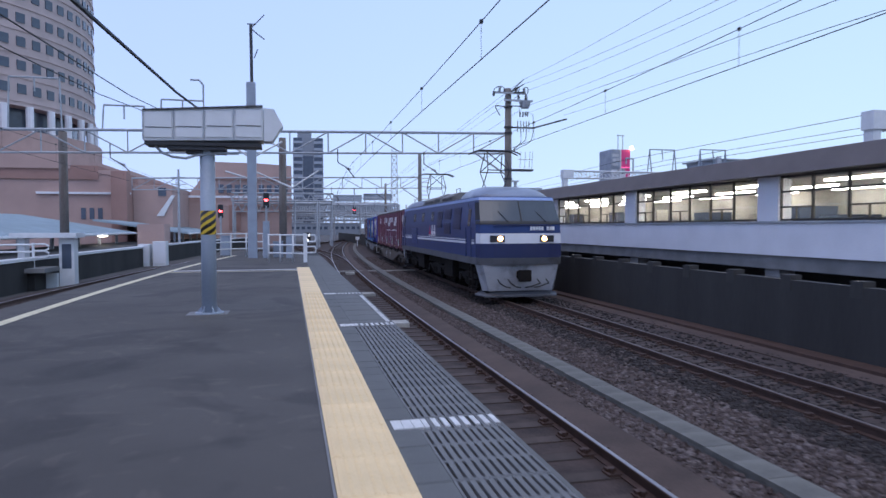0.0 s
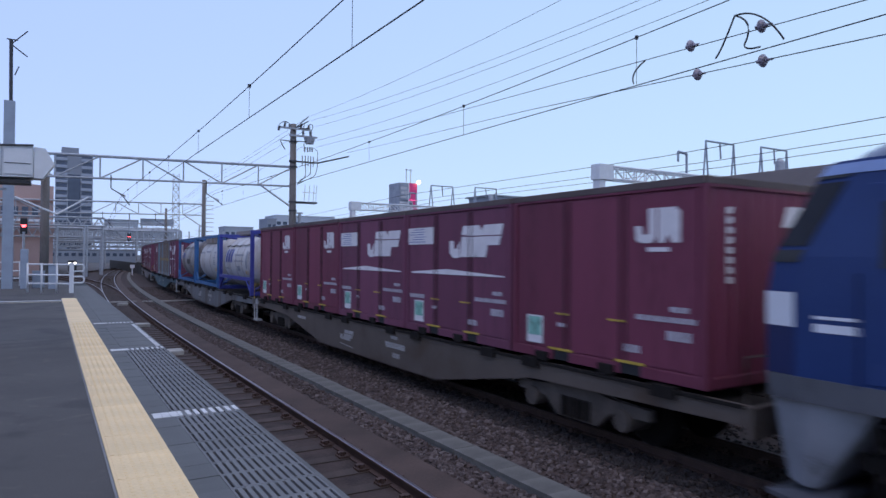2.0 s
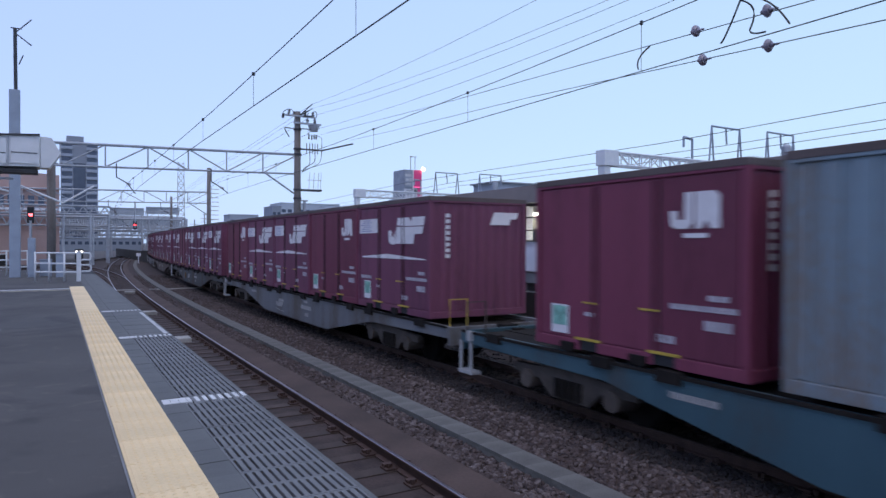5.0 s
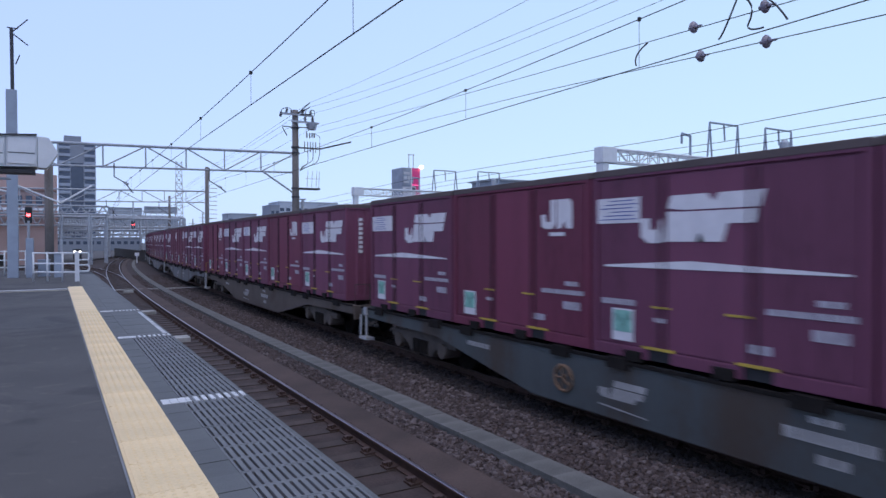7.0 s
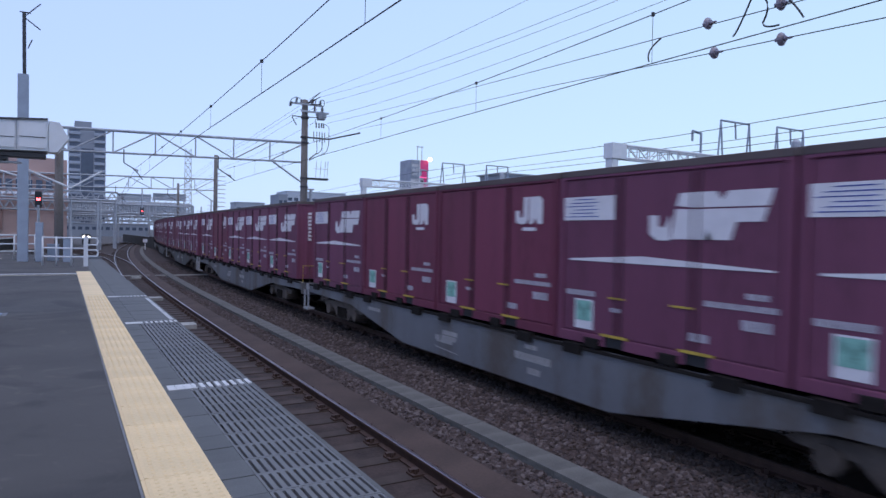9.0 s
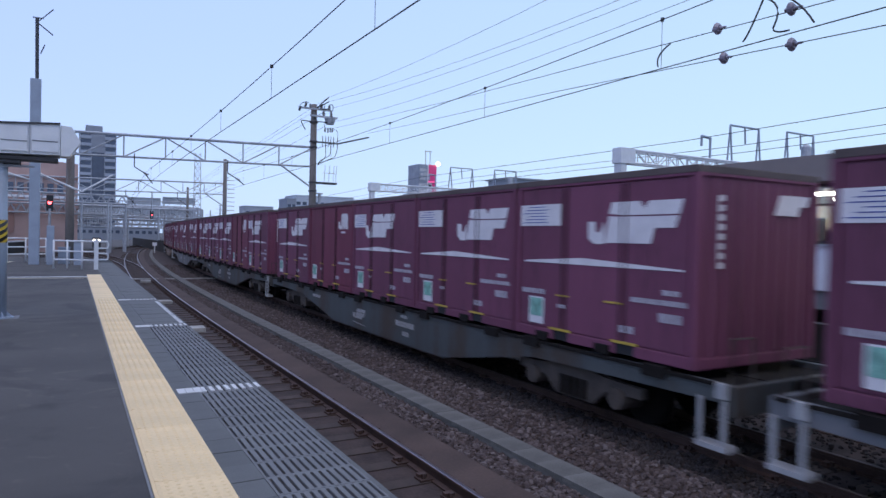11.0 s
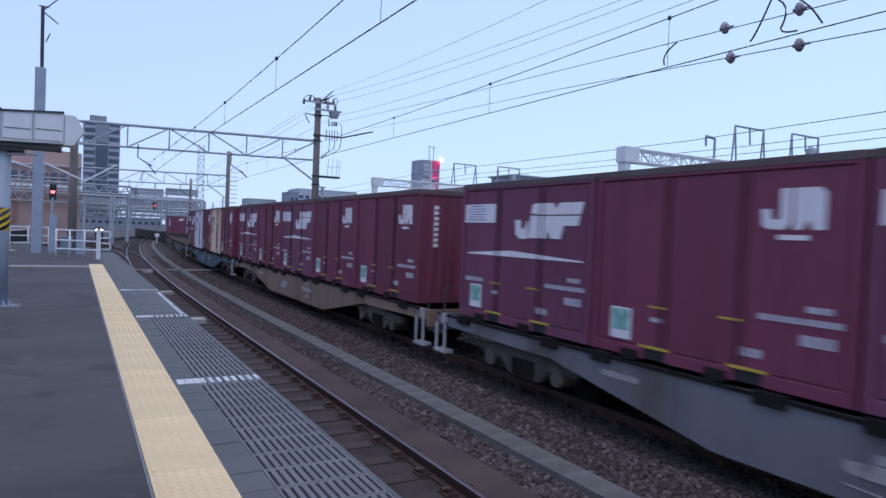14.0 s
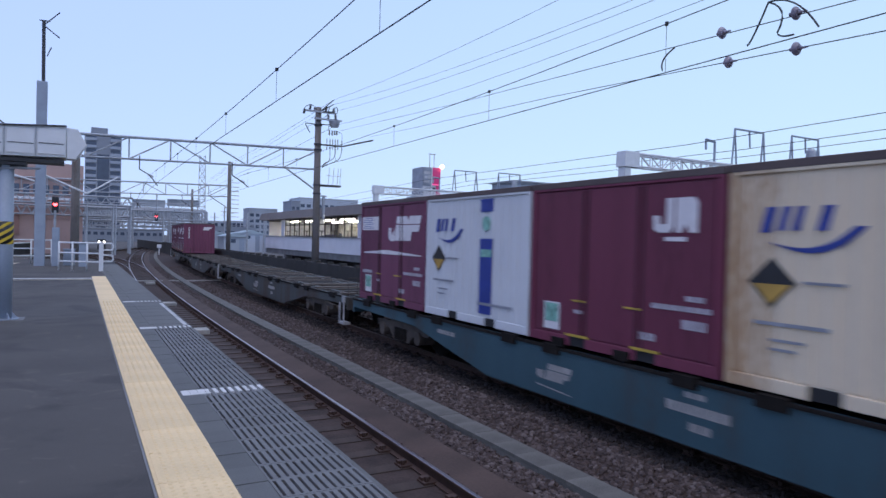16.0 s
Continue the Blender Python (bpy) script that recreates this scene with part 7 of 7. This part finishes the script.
        bars.append(((-0.6, y, low), (0.6, y, low)))
        for bar in bars:
            part("pantograph_arm", rods([bar], 0.019), STEEL_DARK, pg)
        for d in (-0.17, 0.17):
            head = []
            prev = None
            for k in rng(-0.95, 0.95, 12):
                z = top + 0.06 - 0.28 * max(0.0, abs(k) - 0.62) ** 1.3 * 2
                if prev:
                    head.append((prev, (k, y + d, z)))
                prev = (k, y + d, z)
            bow = bmesh.new()
            tube(bow, [head[0][0]] + [b_ for _, b_ in head], 0.028)
            part("contact_bow", bow, STEEL_DARK, pg)
        part("bow_plate", boxes((-0.58, 0.58, y - 0.15, y + 0.15, top + 0.03, top + 0.06)), STEEL_DARK, pg)
    # the sides lean inward above the waist, and so does what is set into them
    for ob in body.children_recursive:
        if ob.name.split(".")[0] in ("cab_door", "door_window", "door_gap", "louvre_panel", "side_window", "pane"):
            for v in ob.data.vertices:
                v.co.x += 1.44 - hw(v.co.z)
    for y in (-6.1, 0.0, 6.1):
        bogie(e, y, 0.54, 1.25, 1.2, paint=UNDER)
    part("underframe_box", boxes((-1.25, 1.25, -3.9, -2.3, 0.45, 1.14), (-1.25, 1.25, 2.3, 3.9, 0.45, 1.14), (-1.0, 1.0, -7.6, 7.6, 0.8, 1.14)), UNDER, e, bevel=0.03)
    return e


# ---------------------------------------------------------------- making up the train
PITCH, SPEED, LEAD = 20.4, 17.97, -0.79


def run(t):
    """Metres gone by t seconds, slightly faster at first."""
    slack = float(np.interp(t, [1.5, 2.0, 2.5, 3.5, 5.0, 9.0, 12.0, 16.0], [0.0, 0.12, 0.14, 0.0, 0.25, 0.25, 0.05, -0.15]))
    return SPEED * t - 0.0225 * max(0.0, 8.8 - t) ** 2 + slack


def line_pose(s, half):
    """Pose of a vehicle with bogies half metres either side of s."""
    a, _ = along(s - half, TRAIN_X)
    b, _ = along(s + half, TRAIN_X)
    c = (a + b) / 2
    return pose(c.x, c.y, RAIL_Z, 0, 0, -math.degrees(math.atan2(b.x - a.x, b.y - a.y)))


TIMES = [i * 0.5 for i in range(33)]
SHIFT = {5: 0.22, 8: -0.13, 12: -0.27, 14: 0.11}     # loads that stand a little forward on their wagon
moving = []     # thing, place along the train, bogie half distance, offset on the vehicle


def set_down(ob, place, half, m):
    ob.matrix_basis = line_pose(place - run(0.0), half) @ m
    moving.append((ob, place, half, m))
    return ob


def assemble():
    loco = locomotive()
    for me in {o.data for o in loco.children_recursive}:
        me.transform(Matrix.Diagonal((1.035, 1.035, 1.0, 1.0)))
    # the body rides a little high on its springs
    for me in {o.data for o in loco.children_recursive if o.name.split(".")[0] not in ("bogie", "side_frame", "axle_box", "spring", "wheelset", "brake_shoe", "slat", "step", "rail_guard")}:
        for v in me.vertices:
            v.co.z += 0.07 * min(1.0, max(0.0, (v.co.z - 0.6) / 0.5))
    for o in loco.children_recursive:
        if o.name.split(".")[0] == "slat":
            o.location = (o.location.x * 1.035, o.location.y, o.location.z + 0.07)
    set_down(loco, 4.55 + run(1.5), 6.1, Matrix())
    wagons = {"green": flat_wagon(SILL_GREEN, "grey-green container wagon with fish-belly side sills", False, step_ends=(1,)),
              "grey": flat_wagon(SILL_GREY, "weathered grey container wagon with fish-belly sills", False, step_ends=(1,), yellow_rail=True),
              "brown": flat_wagon(SILL_BROWN, "rust-brown container wagon with fish-belly sills", False, step_ends=(1,)),
              "green_front": flat_wagon(SILL_GREEN, "grey-green container wagon with a step at its front", False),
              "blue": flat_wagon(SILL_BLUE, "teal-blue container wagon with fish-belly sills", False, step_ends=(1,)),
              "blue_front": flat_wagon(SILL_BLUE, "teal-blue container wagon with a pale step at its front", False),
              "tan": flat_wagon(SILL_TAN, "light rust-tan container wagon with fish-belly sills", False),
              "empty": flat_wagon(SILL_GREEN, "empty grey-green container wagon with open deck beams", True)}
    loads = {"A": box_a(), "a": box_a(True), "B": box_b(), "W": box_white(BOX_WHITE, "clean white container with blue band and swoosh"),
             "C": box_white(BOX_CREAM, "dirty cream container with blue band and swoosh"), "L": box_long(),
             "T": tank(TANK_BLUE, "clean white tank container in a mid-blue frame", "plain"), "t": tank(TANK_BLUE, "stained white tank container in a mid-blue frame", "stained"), "V": tank(TANK_VIOLET, "white tank container in a violet-blue frame", "violet")}
    used = set()

    def take(pool, key):
        if key in used:
            return copy_thing(pool[key], Matrix())
        used.add(key)
        return pool[key]

    plan = {2: ("brown", "BAABB"), 3: ("grey", "VTt"), 4: ("blue", "ALB"), 5: ("grey", "ABAAB"), 6: ("green", "AAaBA"), 7: ("brown", "ABAAB"), 8: ("grey", "AABBA"),
            9: ("grey", "AAABA"), 10: ("green_front", "AAaBA"), 11: ("green_front", "aBAAA"), 12: ("grey", "ABABA"), 13: ("tan", "BBABA"), 14: ("blue_front", "BCBWA"), 15: ("empty", ""), 16: ("empty", ""), 17: ("green", "AABAB")}
    for k, (kind, load) in plan.items():
        mid = LEAD + PITCH * k + 9.4
        set_down(take(wagons, kind), mid, 7.1, Matrix())
        if load == "VTt":
            spots = [-6.5, -0.1, 6.33]
        elif load == "ALB":
            spots = [-9.4 + 1.86, -9.4 + 8.5, -9.4 + 15.3]
        else:
            spots = [-9.4 + L12 / 2 + i * (18.8 - L12) / 4 + SHIFT.get(k, 0.0) for i in range(len(load))]
        for key, y in zip(load, spots):
            set_down(take(loads, key), mid, 7.1, pose(0, y, 1.035 if key in "TVt" else BOX_AT))
    for pool in (wagons, loads):
        for key in pool:
            if key not in used:
                raise ValueError(key)


assemble()


def motions():
    for ob, place, half, m in moving:
        walk(ob, [(t, line_pose(place - run(t), half) @ m) for t in TIMES])


stones("ballast_stones", STONE, "loose brown-grey crushed ballast stones beside the rails", ((4.28, 4.86), (5.23, 6.45), (5.23, 6.45)), 4, (7200, 5400, 2400))
stones("sooty_ballast_stones", STONE_SHADED, "dark ballast stones between and beyond the rails, with shade put into their colour", ((6.35, 7.15), (7.3, 10.4)), 5, (5200, 4600, 1900))
motions()
